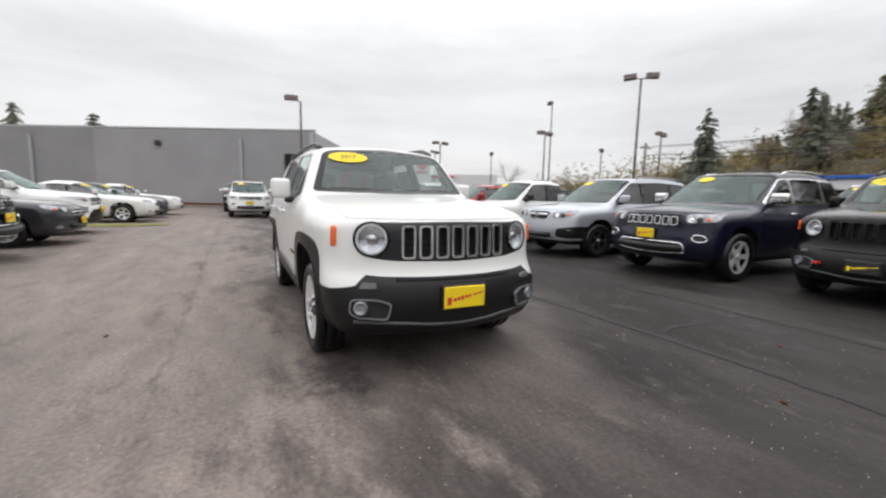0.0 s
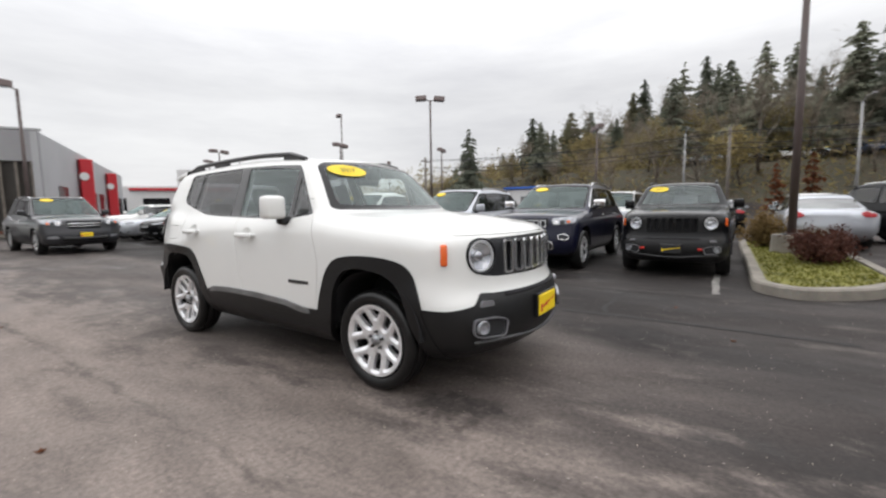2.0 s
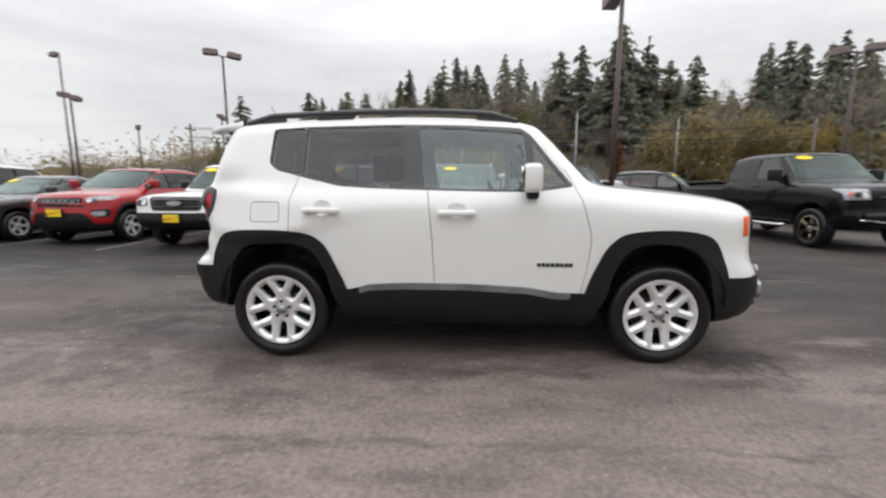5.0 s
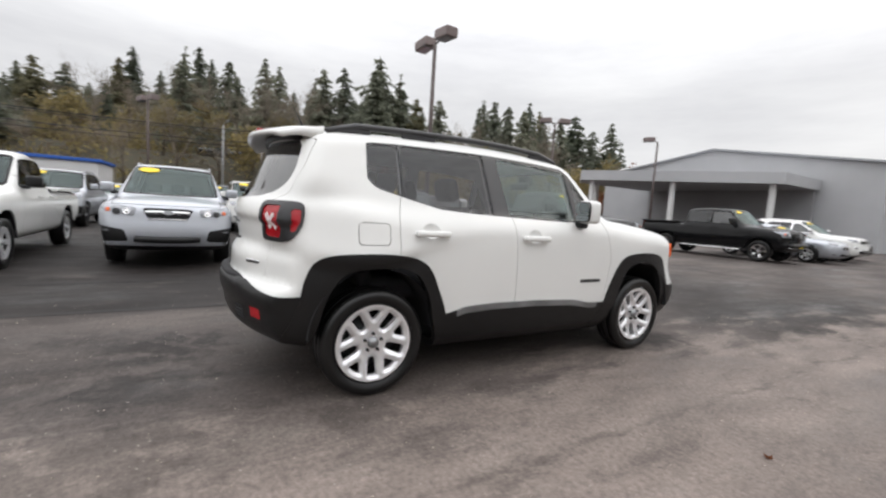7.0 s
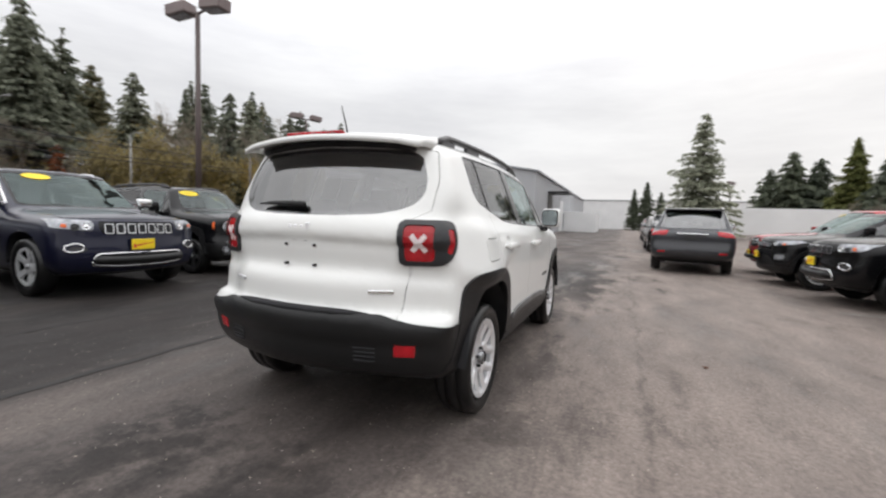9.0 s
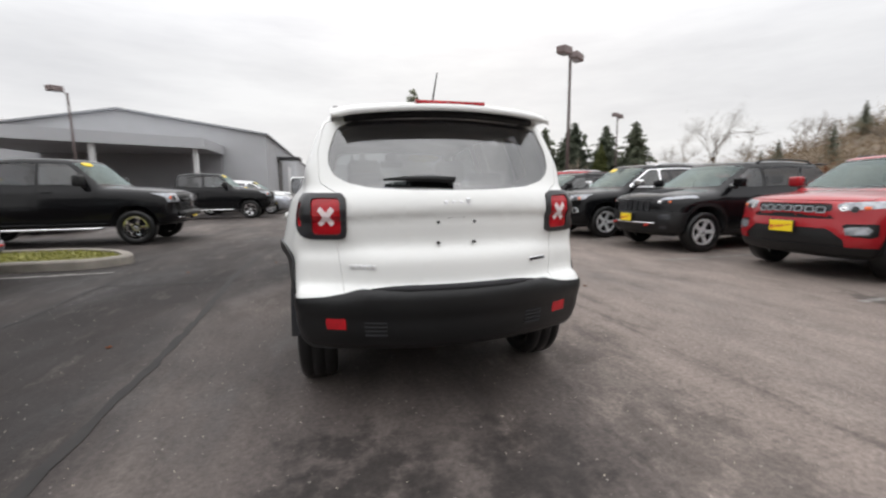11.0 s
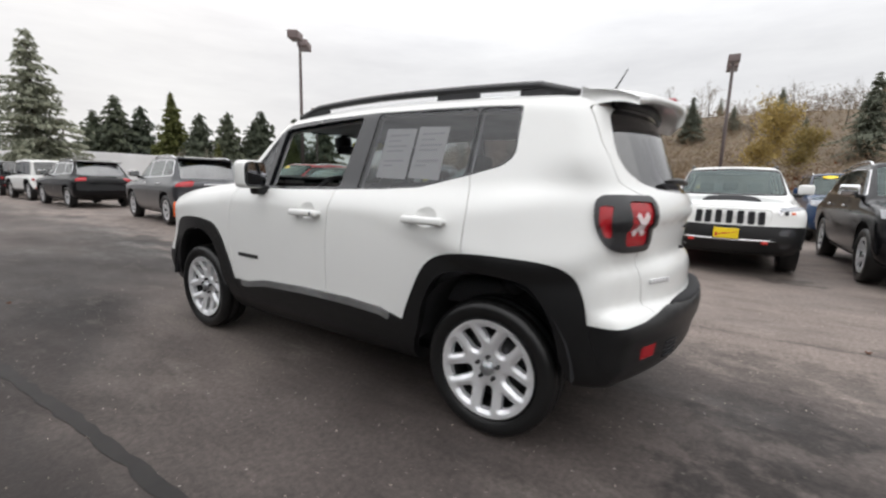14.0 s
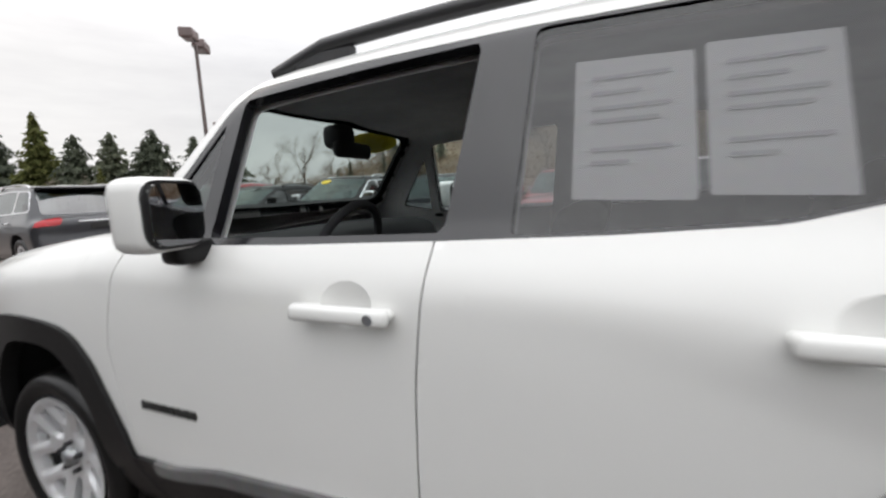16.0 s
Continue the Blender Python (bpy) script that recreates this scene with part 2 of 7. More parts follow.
    nt.links.new(sep.outputs["Y"], beyond.inputs["Value"])
    fresh_part = math_node("MULTIPLY", math_node("MAXIMUM", math_node("MULTIPLY", newer.outputs["Result"], fading.outputs["Result"]), math_node("MULTIPLY", ahead.outputs["Result"], 0.78)), beyond.outputs["Result"])
    old = ramp(nt, big.outputs["Fac"], [(0.3, (0.044, 0.0360, 0.0332)), (0.5, (0.082, 0.0678, 0.0620)), (0.7, (0.142, 0.1187, 0.1063))])
    fresh = ramp(nt, big.outputs["Fac"], [(0.3, (0.0125, 0.0101, 0.0093)), (0.5, (0.0195, 0.0157, 0.0145)), (0.7, (0.036, 0.0290, 0.0265))])
    dark = mixcol(nt, fresh_part, old.outputs["Color"], fresh.outputs["Color"])
    tan = ramp(nt, mid.outputs["Fac"], [(0.27, (0.098, 0.0790, 0.0695)), (0.40, (0.170, 0.1395, 0.1235)), (0.55, (0.198, 0.1640, 0.1455)), (0.72, (0.238, 0.1995, 0.1770))])
    c = mixcol(nt, dusty.outputs["Result"], dark, tan.outputs["Color"])
    # dust that lies in patches on the dark part too, and dark smears on the dusty part
    drift = ramp(nt, mid.outputs["Fac"], [(0.58, (0, 0, 0)), (0.74, (0.5,) * 3)])
    c = mixcol(nt, drift.outputs["Color"], c, (0.17, 0.15, 0.132))
    damp = noise_node(nt, 0.55, 7, 0.7, stretch.outputs["Vector"])
    wet = ramp(nt, damp.outputs["Fac"], [(0.36, (0.58,) * 3), (0.49, (1.0,) * 3), (0.7, (1.12,) * 3)])
    c = mixcol(nt, 0.85, c, wet.outputs["Color"], "MULTIPLY")
    # rubbed-in stains a hand to an arm wide
    stain = noise_node(nt, 2.7, 9, 0.78, stretch.outputs["Vector"])
    rub = ramp(nt, stain.outputs["Fac"], [(0.34, (0.60,) * 3), (0.43, (0.84,) * 3), (0.50, (1.0,) * 3), (0.66, (1.16,) * 3)])
    c = mixcol(nt, 0.85, c, rub.outputs["Color"], "MULTIPLY")
    # a faint wavering joint along the lane, broken by dust
    meander = noise_node(nt, 1.7, 4, 0.6, o)
    joint = math_node("ABSOLUTE", math_node("ADD", math_node("ADD", sep.outputs["X"], 1.79), math_node("MULTIPLY", math_node("SUBTRACT", meander.outputs["Fac"], 0.5), 0.3)), 0.0)
    jr = ramp(nt, math_node("MULTIPLY", joint, 10.0), [(0.0, (0.62,) * 3), (0.12, (0.72,) * 3), (0.4, (1.0,) * 3)])
    jm = ramp(nt, blot.outputs["Fac"], [(0.42, (0.15,) * 3), (0.56, (1.0,) * 3)])
    c = mixcol(nt, jm.outputs["Color"], c, mixcol(nt, 1.0, c, jr.outputs["Color"], "MULTIPLY"))
    # damp spots and drips with soft ragged edges: x, y, reach, depth
    ragged = noise_node(nt, 5.5, 5, 0.65, o)
    for sx, sy, reach, deep in SPOTS:
        dx = math_node("MULTIPLY", math_node("SUBTRACT", sep.outputs["X"], sx), 1.0 / reach)
        dy = math_node("MULTIPLY", math_node("SUBTRACT", sep.outputs["Y"], sy), 0.7 / reach)
        d = math_node("ADD", math_node("MULTIPLY", dx, dx), math_node("MULTIPLY", dy, dy))
        d = math_node("ADD", d, math_node("MULTIPLY", math_node("SUBTRACT", ragged.outputs["Fac"], 0.5), 5.5))
        sr = ramp(nt, d, [(0.15, (1 - deep,) * 3), (1.0, (1.0,) * 3)])
        c = mixcol(nt, 1.0, c, sr.outputs["Color"], "MULTIPLY")
    speck = ramp(nt, grit.outputs["Distance"], [(0.0, (2.4,) * 3), (0.1, (1.1,) * 3), (0.3, (1.0,) * 3), (0.6, (0.84,) * 3)])
    c = mixcol(nt, 0.6, c, speck.outputs["Color"], "MULTIPLY")
    pebble = nt.nodes.new("ShaderNodeTexVoronoi")
    pebble.inputs["Scale"].default_value = 13
    nt.links.new(o, pebble.inputs["Vector"])
    pb = ramp(nt, pebble.outputs["Distance"], [(0.0, (1.0,) * 3), (0.055, (1.0,) * 3), (0.085, (0.0,) * 3)])
    few = noise_node(nt, 3.0, 2, 0.5, o)
    fewr = ramp(nt, few.outputs["Fac"], [(0.42, (0, 0, 0)), (0.55, (0.75,) * 3)])
    c = mixcol(nt, math_node("MULTIPLY", pb.outputs["Color"], fewr.outputs["Color"]), c, (0.34, 0.31, 0.28))
    fr = ramp(nt, fine.outputs["Fac"], [(0.3, (0.6,) * 3), (0.7, (1.4,) * 3)])
    c = mixcol(nt, 0.65, c, fr.outputs["Color"], "MULTIPLY")
    nt.links.new(c, b.inputs["Base Color"])
    r = ramp(nt, damp.outputs["Fac"], [(0.33, (0.38,) * 3), (0.45, (0.7,) * 3), (0.6, (0.88,) * 3)])
    nt.links.new(r.outputs["Color"], b.inputs["Roughness"])
    b.inputs["Specular IOR Level"].default_value = 0.35
    h = math_node("ADD", math_node("MULTIPLY", grit.outputs["Distance"], 0.5), fine.outputs["Fac"])
    bump(nt, b, h, 0.35, 0.006)
    return m


def leafy(name, a, b2, rough=0.8):
    """Foliage that varies from leaf to leaf."""
    m, nt, b = nodes(name)
    g = nt.nodes.new("ShaderNodeNewGeometry")
    r = ramp(nt, g.outputs["Random Per Island"], [(0.0, a), (1.0, b2)])
    oi = nt.nodes.new("ShaderNodeObjectInfo")
    v = ramp(nt, oi.outputs["Random"], [(0.0, (0.7, 0.72, 0.7)), (1.0, (1.25, 1.2, 1.1))])
    c = mixcol(nt, 0.8, r.outputs["Color"], v.outputs["Color"], "MULTIPLY")
    nt.links.new(c, b.inputs["Base Color"])
    b.inputs["Roughness"].default_value = rough
    b.inputs["Specular IOR Level"].default_value = 0.2
    # thin leaves let some light through
    tr, mx = nt.nodes.new("ShaderNodeBsdfTranslucent"), nt.nodes.new("ShaderNodeMixShader")
    nt.links.new(c, tr.inputs["Color"])
    mx.inputs["Fac"].default_value = 0.42
    nt.links.new(b.outputs["BSDF"], mx.inputs[1])
    nt.links.new(tr.outputs["BSDF"], mx.inputs[2])
    nt.links.new(mx.outputs["Shader"], nt.nodes["Material Output"].inputs["Surface"])
    return m


ASPHALT = asphalt()
HILL = grainy("dry_hillside", (0.16, 0.125, 0.088), 0.95, var=0.4, scale=0.12, fine=2.0)
FORESTFLOOR = grainy("dark_forest_floor", (0.058, 0.052, 0.034), 0.95, var=0.45, scale=0.15, fine=2.0)
GRASS = grainy("mossy_grass", (0.17, 0.165, 0.038), 0.95, var=0.45, scale=2.5, fine=70, bumpy=0.8)
KERB = grainy("kerb_concrete", (0.235, 0.213, 0.182), 0.85, var=0.25, scale=2.5, fine=50, bumpy=0.3)
SEAL = grainy("crack_sealer", (0.014, 0.0122, 0.0115), 0.8, var=0.3, scale=6)
STALLPAINT = grainy("worn_white_line", (0.19, 0.18, 0.168), 0.8, var=0.45, scale=9, fine=90)
WALLGREY = grainy("grey_rendered_wall", (0.285, 0.285, 0.295), 0.8, var=0.07, scale=0.4, fine=20)
WALLDARK = grainy("darker_grey_wall", (0.235, 0.235, 0.245), 0.8, var=0.07, scale=0.4, fine=20)
WALLLITE = grainy("pale_grey_metal_wall", (0.40, 0.405, 0.42), 0.6, var=0.06, scale=0.4, fine=20)
WALLWHITE = grainy("white_wall", (0.68, 0.68, 0.68), 0.7, var=0.06, scale=0.4)
ROOFGREY = grainy("grey_roof", (0.30, 0.31, 0.33), 0.6, var=0.08, scale=0.5)
DOORDARK = grainy("dark_door_opening", (0.03, 0.026, 0.022), 0.5, var=0.3, scale=0.8)
SHOPRED = grainy("red_facade_panel", (0.50, 0.02, 0.03), 0.4, var=0.06)
BARKMULCH = grainy("bark_mulch", (0.10, 0.035, 0.02), 0.95, var=0.5, scale=5, fine=60, bumpy=0.6)
SHOPBLUE = grainy("blue_facade_band", (0.02, 0.10, 0.42), 0.5, var=0.06)
POLEBROWN = grainy("brown_lamp_post_paint", (0.085, 0.062, 0.058), 0.55, var=0.12)
POLEGREY = grainy("galvanised_pole", (0.30, 0.30, 0.30), 0.5, 0.4)
HEADGREY = grainy("brown_grey_lamp_head", (0.19, 0.15, 0.145), 0.6, var=0.1)
WIRE = grainy("black_cable", (0.03, 0.03, 0.03), 0.7)
BARK = grainy("tree_bark", (0.075, 0.058, 0.045), 0.95, var=0.3, scale=4, fine=40, bumpy=0.5)
PALEBARK = grainy("pale_bark", (0.17, 0.15, 0.13), 0.95, var=0.3, scale=4, fine=40, bumpy=0.5)
NEEDLES = leafy("fir_needles", (0.070, 0.084, 0.064), (0.16, 0.18, 0.13))
PALENEEDLES = leafy("pale_green_needles", (0.13, 0.145, 0.115), (0.25, 0.265, 0.21))
OLIVENEEDLES = leafy("olive_green_needles", (0.13, 0.125, 0.075), (0.25, 0.235, 0.15))
SPRUCE = leafy("grey_green_needles", (0.26, 0.275, 0.215), (0.44, 0.45, 0.36))
CEDAR = leafy("cedar_needles", (0.07, 0.085, 0.03), (0.15, 0.16, 0.06))
TWIG = leafy("bare_twigs", (0.20, 0.17, 0.145), (0.36, 0.315, 0.27))
OLIVE = leafy("olive_autumn_leaves", (0.18, 0.15, 0.075), (0.36, 0.30, 0.145))
GOLD = leafy("yellow_willow_leaves", (0.28, 0.21, 0.08), (0.47, 0.37, 0.15))
RUST = leafy("rusty_leaves", (0.10, 0.035, 0.016), (0.2, 0.07, 0.03))
REDBUSH = leafy("reddish_shrub_leaves", (0.065, 0.028, 0.022), (0.15, 0.065, 0.05))
BRUSH = leafy("brown_hill_brush", (0.145, 0.108, 0.078), (0.245, 0.19, 0.135))
STRAW = leafy("dry_straw", (0.16, 0.11, 0.05), (0.30, 0.21, 0.10))
MOSSBLADE = leafy("moss_and_grass_blades", (0.12, 0.12, 0.022), (0.27, 0.26, 0.065))
GRIT = leafy("pale_grit", (0.12, 0.105, 0.09), (0.5, 0.46, 0.41))


# ---------------------------------------------------------------- mesh helpers
def link(name, V, F, material, parent=None, label="", smooth=True):
    me = bpy.data.meshes.new(name)
    V = np.asarray(V, dtype=float)
    if isinstance(F, np.ndarray):
        F = F.tolist()
    me.from_pydata(V.tolist(), [], F)
    if smooth:
        me.polygons.foreach_set("use_smooth", [True] * len(me.polygons))
    if material is not None:
        me.materials.append(material)
    me.update()
    ob = new(name, me)
    if parent is not None:
        ob.parent = parent
    if label:
        ob["label"] = label
    return ob


def part(name, bm, material, parent, label="", smooth=False, m=None):
    me = bpy.data.meshes.new(name)
    if m is not None:
        bmesh.ops.transform(bm, matrix=m, verts=bm.verts)
    bm.to_mesh(me)
    bm.free()
    if smooth:
        me.polygons.foreach_set("use_smooth", [True] * len(me.polygons))
    me.materials.append(material)
    ob = new(name, me)
    if parent is not None:
        ob.parent = parent
    if label:
        ob["label"] = label
    return ob


def thing(name, label, category, m=None, group="", kind=""):
    e = new(name)
    e.empty_display_size = 0.2
    if m is not None:
        e.matrix_basis = m
    return tagged(e, label, category, group, kind)


def box(lo, hi, bevel=0.0, seg=1, bm=None):
    bm = bm or bmesh.new()
    lo, hi = Vector(lo), Vector(hi)
    c, s = (lo + hi) / 2, hi - lo
    r = bmesh.ops.create_cube(bm, size=1.0, matrix=Matrix.Translation(c) @ Matrix.Diagonal((*s, 1)))
    if bevel:
        es = list({e for v in r["verts"] for e in v.link_edges})
        bmesh.ops.bevel(bm, geom=es, offset=bevel, segments=seg, affect="EDGES", profile=0.5)
    return bm


def cyl(p, q, r0, r1=None, n=12, bm=None, caps=True):
    bm = bm or bmesh.new()
    p, q = Vector(p), Vector(q)
    d = q - p
    m = Matrix.Translation((p + q) / 2) @ d.to_track_quat("Z", "Y").to_matrix().to_4x4()
    bmesh.ops.create_cone(bm, cap_ends=caps, segments=n, radius1=r0, radius2=r0 if r1 is None else r1, depth=d.length, matrix=m)
    return bm


def tube(points, r, n=8, close=False, flat=1.0):
    """Vertices and faces of a tube along points; r one radius or one a point; flat squeezes it upright."""
    P = np.asarray(points, float)
    R = np.full(len(P), r) if np.isscalar(r) else np.asarray(r, float)
    D = np.gradient(P, axis=0)
    D /= np.linalg.norm(D, axis=1)[:, None] + 1e-9
    up = np.array([0, 0, 1.0])
    S = np.cross(D, up)
    bad = np.linalg.norm(S, axis=1) < 1e-3
    S[bad] = [1, 0, 0]
    S /= np.linalg.norm(S, axis=1)[:, None]
    U = np.cross(S, D)
    a = np.linspace(0, 2 * np.pi, n, endpoint=False)
    V = (P[:, None] + R[:, None, None] * (np.cos(a)[None, :, None] * S[:, None] + flat * np.sin(a)[None, :, None] * U[:, None])).reshape(-1, 3)
    F = []
    for i in range(len(P) - 1):
        for j in range(n):
            k = (j + 1) % n
            F.append((i * n + j, i * n + k, (i + 1) * n + k, (i + 1) * n + j))
    F.append(tuple(range(n))[::-1])
    F.append(tuple((len(P) - 1) * n + j for j in range(n)))
    return V, F


def lathe(profile, n=40, axis="x"):
    """Turned about the x axis: profile rows of (along, radius)."""
    a = np.linspace(0, 2 * np.pi, n, endpoint=False)
    pr = np.asarray(profile, float)
    V = np.stack([np.repeat(pr[:, :1], n, 1), pr[:, 1:2] * np.cos(a), pr[:, 1:2] * np.sin(a)], -1).reshape(-1, 3)
    m = len(pr)
    i, j = np.meshgrid(np.arange(m - 1), np.arange(n), indexing="ij")
    k = (j + 1) % n
    F = np.stack([i * n + j, (i + 1) * n + j, (i + 1) * n + k, i * n + k], -1).reshape(-1, 4)
    return V, F


def joined(*meshes):
    V, F, o = [], [], 0
    for v, f in meshes:
        V.append(np.asarray(v, float))
        F += [tuple(int(i) + o for i in q) for q in f]
        o += len(v)
    return np.concatenate(V), F


def spline(pts, sub=4, closed=True):
    P = np.asarray(pts, float)
    n = len(P)
    out = []
    for i in range(n if closed else n - 1):
        if closed:
            a, b, c, d = P[i - 1], P[i], P[(i + 1) % n], P[(i + 2) % n]
        else:
            a, b, c, d = P[max(i - 1, 0)], P[i], P[i + 1], P[min(i + 2, n - 1)]
        for t in np.arange(sub) / sub:
            out.append(0.5 * (2 * b + (c - a) * t + (2 * a - 5 * b + 4 * c - d) * t * t + (3 * b - a - 3 * c + d) * t ** 3))
    if not closed:
        out.append(P[-1])
    return np.array(out)


def fillet(pts, r, seg=4):
    """A polygon with its corners rounded."""
    P = np.asarray(pts, float)
    out = []
    for i in range(len(P)):
        a, b, c = P[i - 1], P[i], P[(i + 1) % len(P)]
        u, v = a - b, c - b
        lu, lv = np.linalg.norm(u), np.linalg.norm(v)
        k = min(r, 0.45 * lu, 0.45 * lv)
        p, q = b + u / lu * k, b + v / lv * k
        for t in np.linspace(0, 1, seg + 1):
            out.append((1 - t) ** 2 * p + 2 * t * (1 - t) * b + t * t * q)
    return np.array(out)


def sdpoly(p, q, poly):
    """Signed distance of the points (p, q) from a polygon, below zero within it."""
    poly = np.asarray(poly, float)
    if p.size * len(poly) < 300000:
        a, b = poly, np.roll(poly, 1, 0)
        ok = ((b - a) ** 2).sum(1) > 1e-12
        a, b = a[ok], b[ok]
        e = b - a
        wx, wy = p[:, None] - a[:, 0], q[:, None] - a[:, 1]
        t = np.clip((wx * e[:, 0] + wy * e[:, 1]) / (e * e).sum(1), 0, 1)
        d = ((wx - e[:, 0] * t) ** 2 + (wy - e[:, 1] * t) ** 2).min(1)
        c1, c2, c3 = wy >= 0, q[:, None] < b[:, 1], e[:, 0] * wy > e[:, 1] * wx
        odd = ((c1 & c2 & c3) | (~c1 & ~c2 & ~c3)).sum(1) % 2 == 1
        return np.where(odd, -1, 1) * np.sqrt(d)
    d = np.full(p.shape, 1e9)
    s = np.ones(p.shape, bool)
    n = len(poly)
    for i in range(n):
        ax, ay = poly[i]
        bx, by = poly[i - 1]
        ex, ey = bx - ax, by - ay
        L = ex * ex + ey * ey
        if L < 1e-12:
            continue
        wx, wy = p - ax, q - ay
        t = np.clip((wx * ex + wy * ey) / L, 0, 1)
        dx, dy = wx - ex * t, wy - ey * t
        d = np.minimum(d, dx * dx + dy * dy)
        c1, c2, c3 = wy >= 0, q < by, ex * wy > ey * wx
        flip = (c1 & c2 & c3) | (~c1 & ~c2 & ~c3)
        s ^= flip
    return np.where(s, 1, -1) * np.sqrt(d)


def smax(a, b, k):
    h = np.maximum(k - np.abs(a - b), 0) / k
    return np.maximum(a, b) + h * h * k * 0.25


def smin(a, b, k):
    return -smax(-a, -b, k)


def step(a, b, x):
    t = np.clip((x - a) / (b - a), 0, 1)
    return t * t * (3 - 2 * t)


def gradient(f, V, e=0.004):
    g = np.zeros_like(V)
    for k in range(3):
        d = np.zeros(3)
        d[k] = e
        g[:, k] = f(V + d) - f(V - d)
    return g / (2 * e)


def skin(f, lo, hi, h):
    """The surface f = 0 as a mesh of triangles: vertices, normals, triangles."""
    lo, hi = np.array(lo, float), np.array(hi, float)
    n = np.ceil((hi - lo) / h).astype(int) + 1
    ax = [lo[k] + h * np.arange(n[k]) for k in range(3)]
    G = np.stack(np.meshgrid(*ax, indexing="ij"), -1).reshape(-1, 3)
    A = f(G).reshape(n)
    S = A < 0
    c = n - 1
    cnt = np.zeros(c, int)
    for i in (0, 1):
        for j in (0, 1):
            for k in (0, 1):
                cnt += S[i:i + c[0], j:j + c[1], k:k + c[2]]
    act = (cnt > 0) & (cnt < 8)
    idx = np.full(c, -1)
    idx[act] = np.arange(act.sum())
    I = np.argwhere(act)
    V = lo + (I + 0.5) * h
    Q = []
    for k in range(3):
        u, v = (k + 1) % 3, (k + 2) % 3
        a = np.take(S, range(0, n[k] - 1), k)
        b = np.take(S, range(1, n[k]), k)
        E = np.argwhere(a != b)
        E = E[(E[:, u] > 0) & (E[:, v] > 0) & (E[:, u] < n[u] - 1) & (E[:, v] < n[v] - 1)]
        ins = S[tuple(E.T)]
        corner = []
        for du, dv in ((-1, -1), (0, -1), (0, 0), (-1, 0)):
            C = E.copy()
            C[:, u] += du
            C[:, v] += dv
            corner.append(idx[tuple(C.T)])
        q = np.stack(corner, -1)
        q[~ins] = q[~ins][:, ::-1]
        Q.append(q)
    Q = np.concatenate(Q)
    Q = Q[(Q >= 0).all(1)]

    def settle_on(V, times):
        for _ in range(times):
            g = gradient(f, V)
            l = (g * g).sum(1)
            st = (f(V) / np.maximum(l, 0.2))[:, None] * g
            m = np.linalg.norm(st, axis=1)[:, None]
            V = V - st * np.minimum(1, h * 0.6 / (m + 1e-9))
        return V

    V = settle_on(V, 4)
    for _ in range(2):
        acc, w = np.zeros_like(V), np.zeros(len(V))
        for i in range(4):
            for j in (i - 1, (i + 1) % 4):
                np.add.at(acc, Q[:, i], V[Q[:, j]])
                np.add.at(w, Q[:, i], 1)
        V = V * 0.5 + 0.5 * acc / np.maximum(w, 1)[:, None]
        V = settle_on(V, 2)
    N = gradient(f, V)
    N /= np.linalg.norm(N, axis=1)[:, None] + 1e-9
    T = np.concatenate([Q[:, [0, 1, 2]], Q[:, [0, 2, 3]]])
    return V, N, T


def compact(M):
    V, N, T = M
    if not len(T):
        return V[:0], N[:0], T
    u, inv = np.unique(T, return_inverse=True)
    return V[u], N[u], inv.reshape(-1, 3)


def clip(M, field):
    """Cut a mesh along field = 0: the piece where it is below zero, and the rest."""
    V, N, T = M
    if not len(T):
        return M, M
    s = field(V)
    s = np.where(np.abs(s) < 1e-7, 1e-7, s)
    neg = s < 0
    k = neg[T].sum(1)
    allin, allout = T[k == 3], T[k == 0]
    mix = T[(k == 1) | (k == 2)]
    if not len(mix):
        return compact((V, N, allin)), compact((V, N, allout))
    km = neg[mix].sum(1)
    odd = np.where(km == 1, np.argmax(neg[mix], 1), np.argmin(neg[mix], 1))
    r = np.arange(len(mix))
    a, b, c = mix[r, odd], mix[r, (odd + 1) % 3], mix[r, (odd + 2) % 3]
    E = np.concatenate([np.stack([a, b], 1), np.stack([a, c], 1)])
    Es = np.sort(E, 1)
    U, inv = np.unique(Es, axis=0, return_inverse=True)
    inv = inv.reshape(-1)
    t = s[U[:, 0]] / (s[U[:, 0]] - s[U[:, 1]])
    NV = V[U[:, 0]] + t[:, None] * (V[U[:, 1]] - V[U[:, 0]])
    NN = N[U[:, 0]] + t[:, None] * (N[U[:, 1]] - N[U[:, 0]])
    NN /= np.linalg.norm(NN, axis=1)[:, None] + 1e-9
    base = len(V)
    p, q = base + inv[:len(mix)], base + inv[len(mix):]
    tip = np.stack([a, p, q], 1)
    quad = np.concatenate([np.stack([p, b, c], 1), np.stack([p, c, q], 1)])
    tin = km == 1
    two = np.concatenate([tin, tin])
    V2, N2 = np.concatenate([V, NV]), np.concatenate([N, NN])
    inside = np.concatenate([allin, tip[tin], quad[~two]])
    outside = np.concatenate([allout, tip[~tin], quad[two]])
    return compact((V2, N2, inside)), compact((V2, N2, outside))


def halves(M):
    V, N, T = M
    x = V[T][:, :, 0].mean(1)
    return compact((V, N, T[x < 0])), compact((V, N, T[x >= 0]))


def merged(*Ms):
    V, N, T, o = [], [], [], 0
    for m in Ms:
        V.append(m[0]), N.append(m[1]), T.append(m[2] + o)
        o += len(m[0])
    return np.concatenate(V), np.concatenate(N), np.concatenate(T).astype(int)


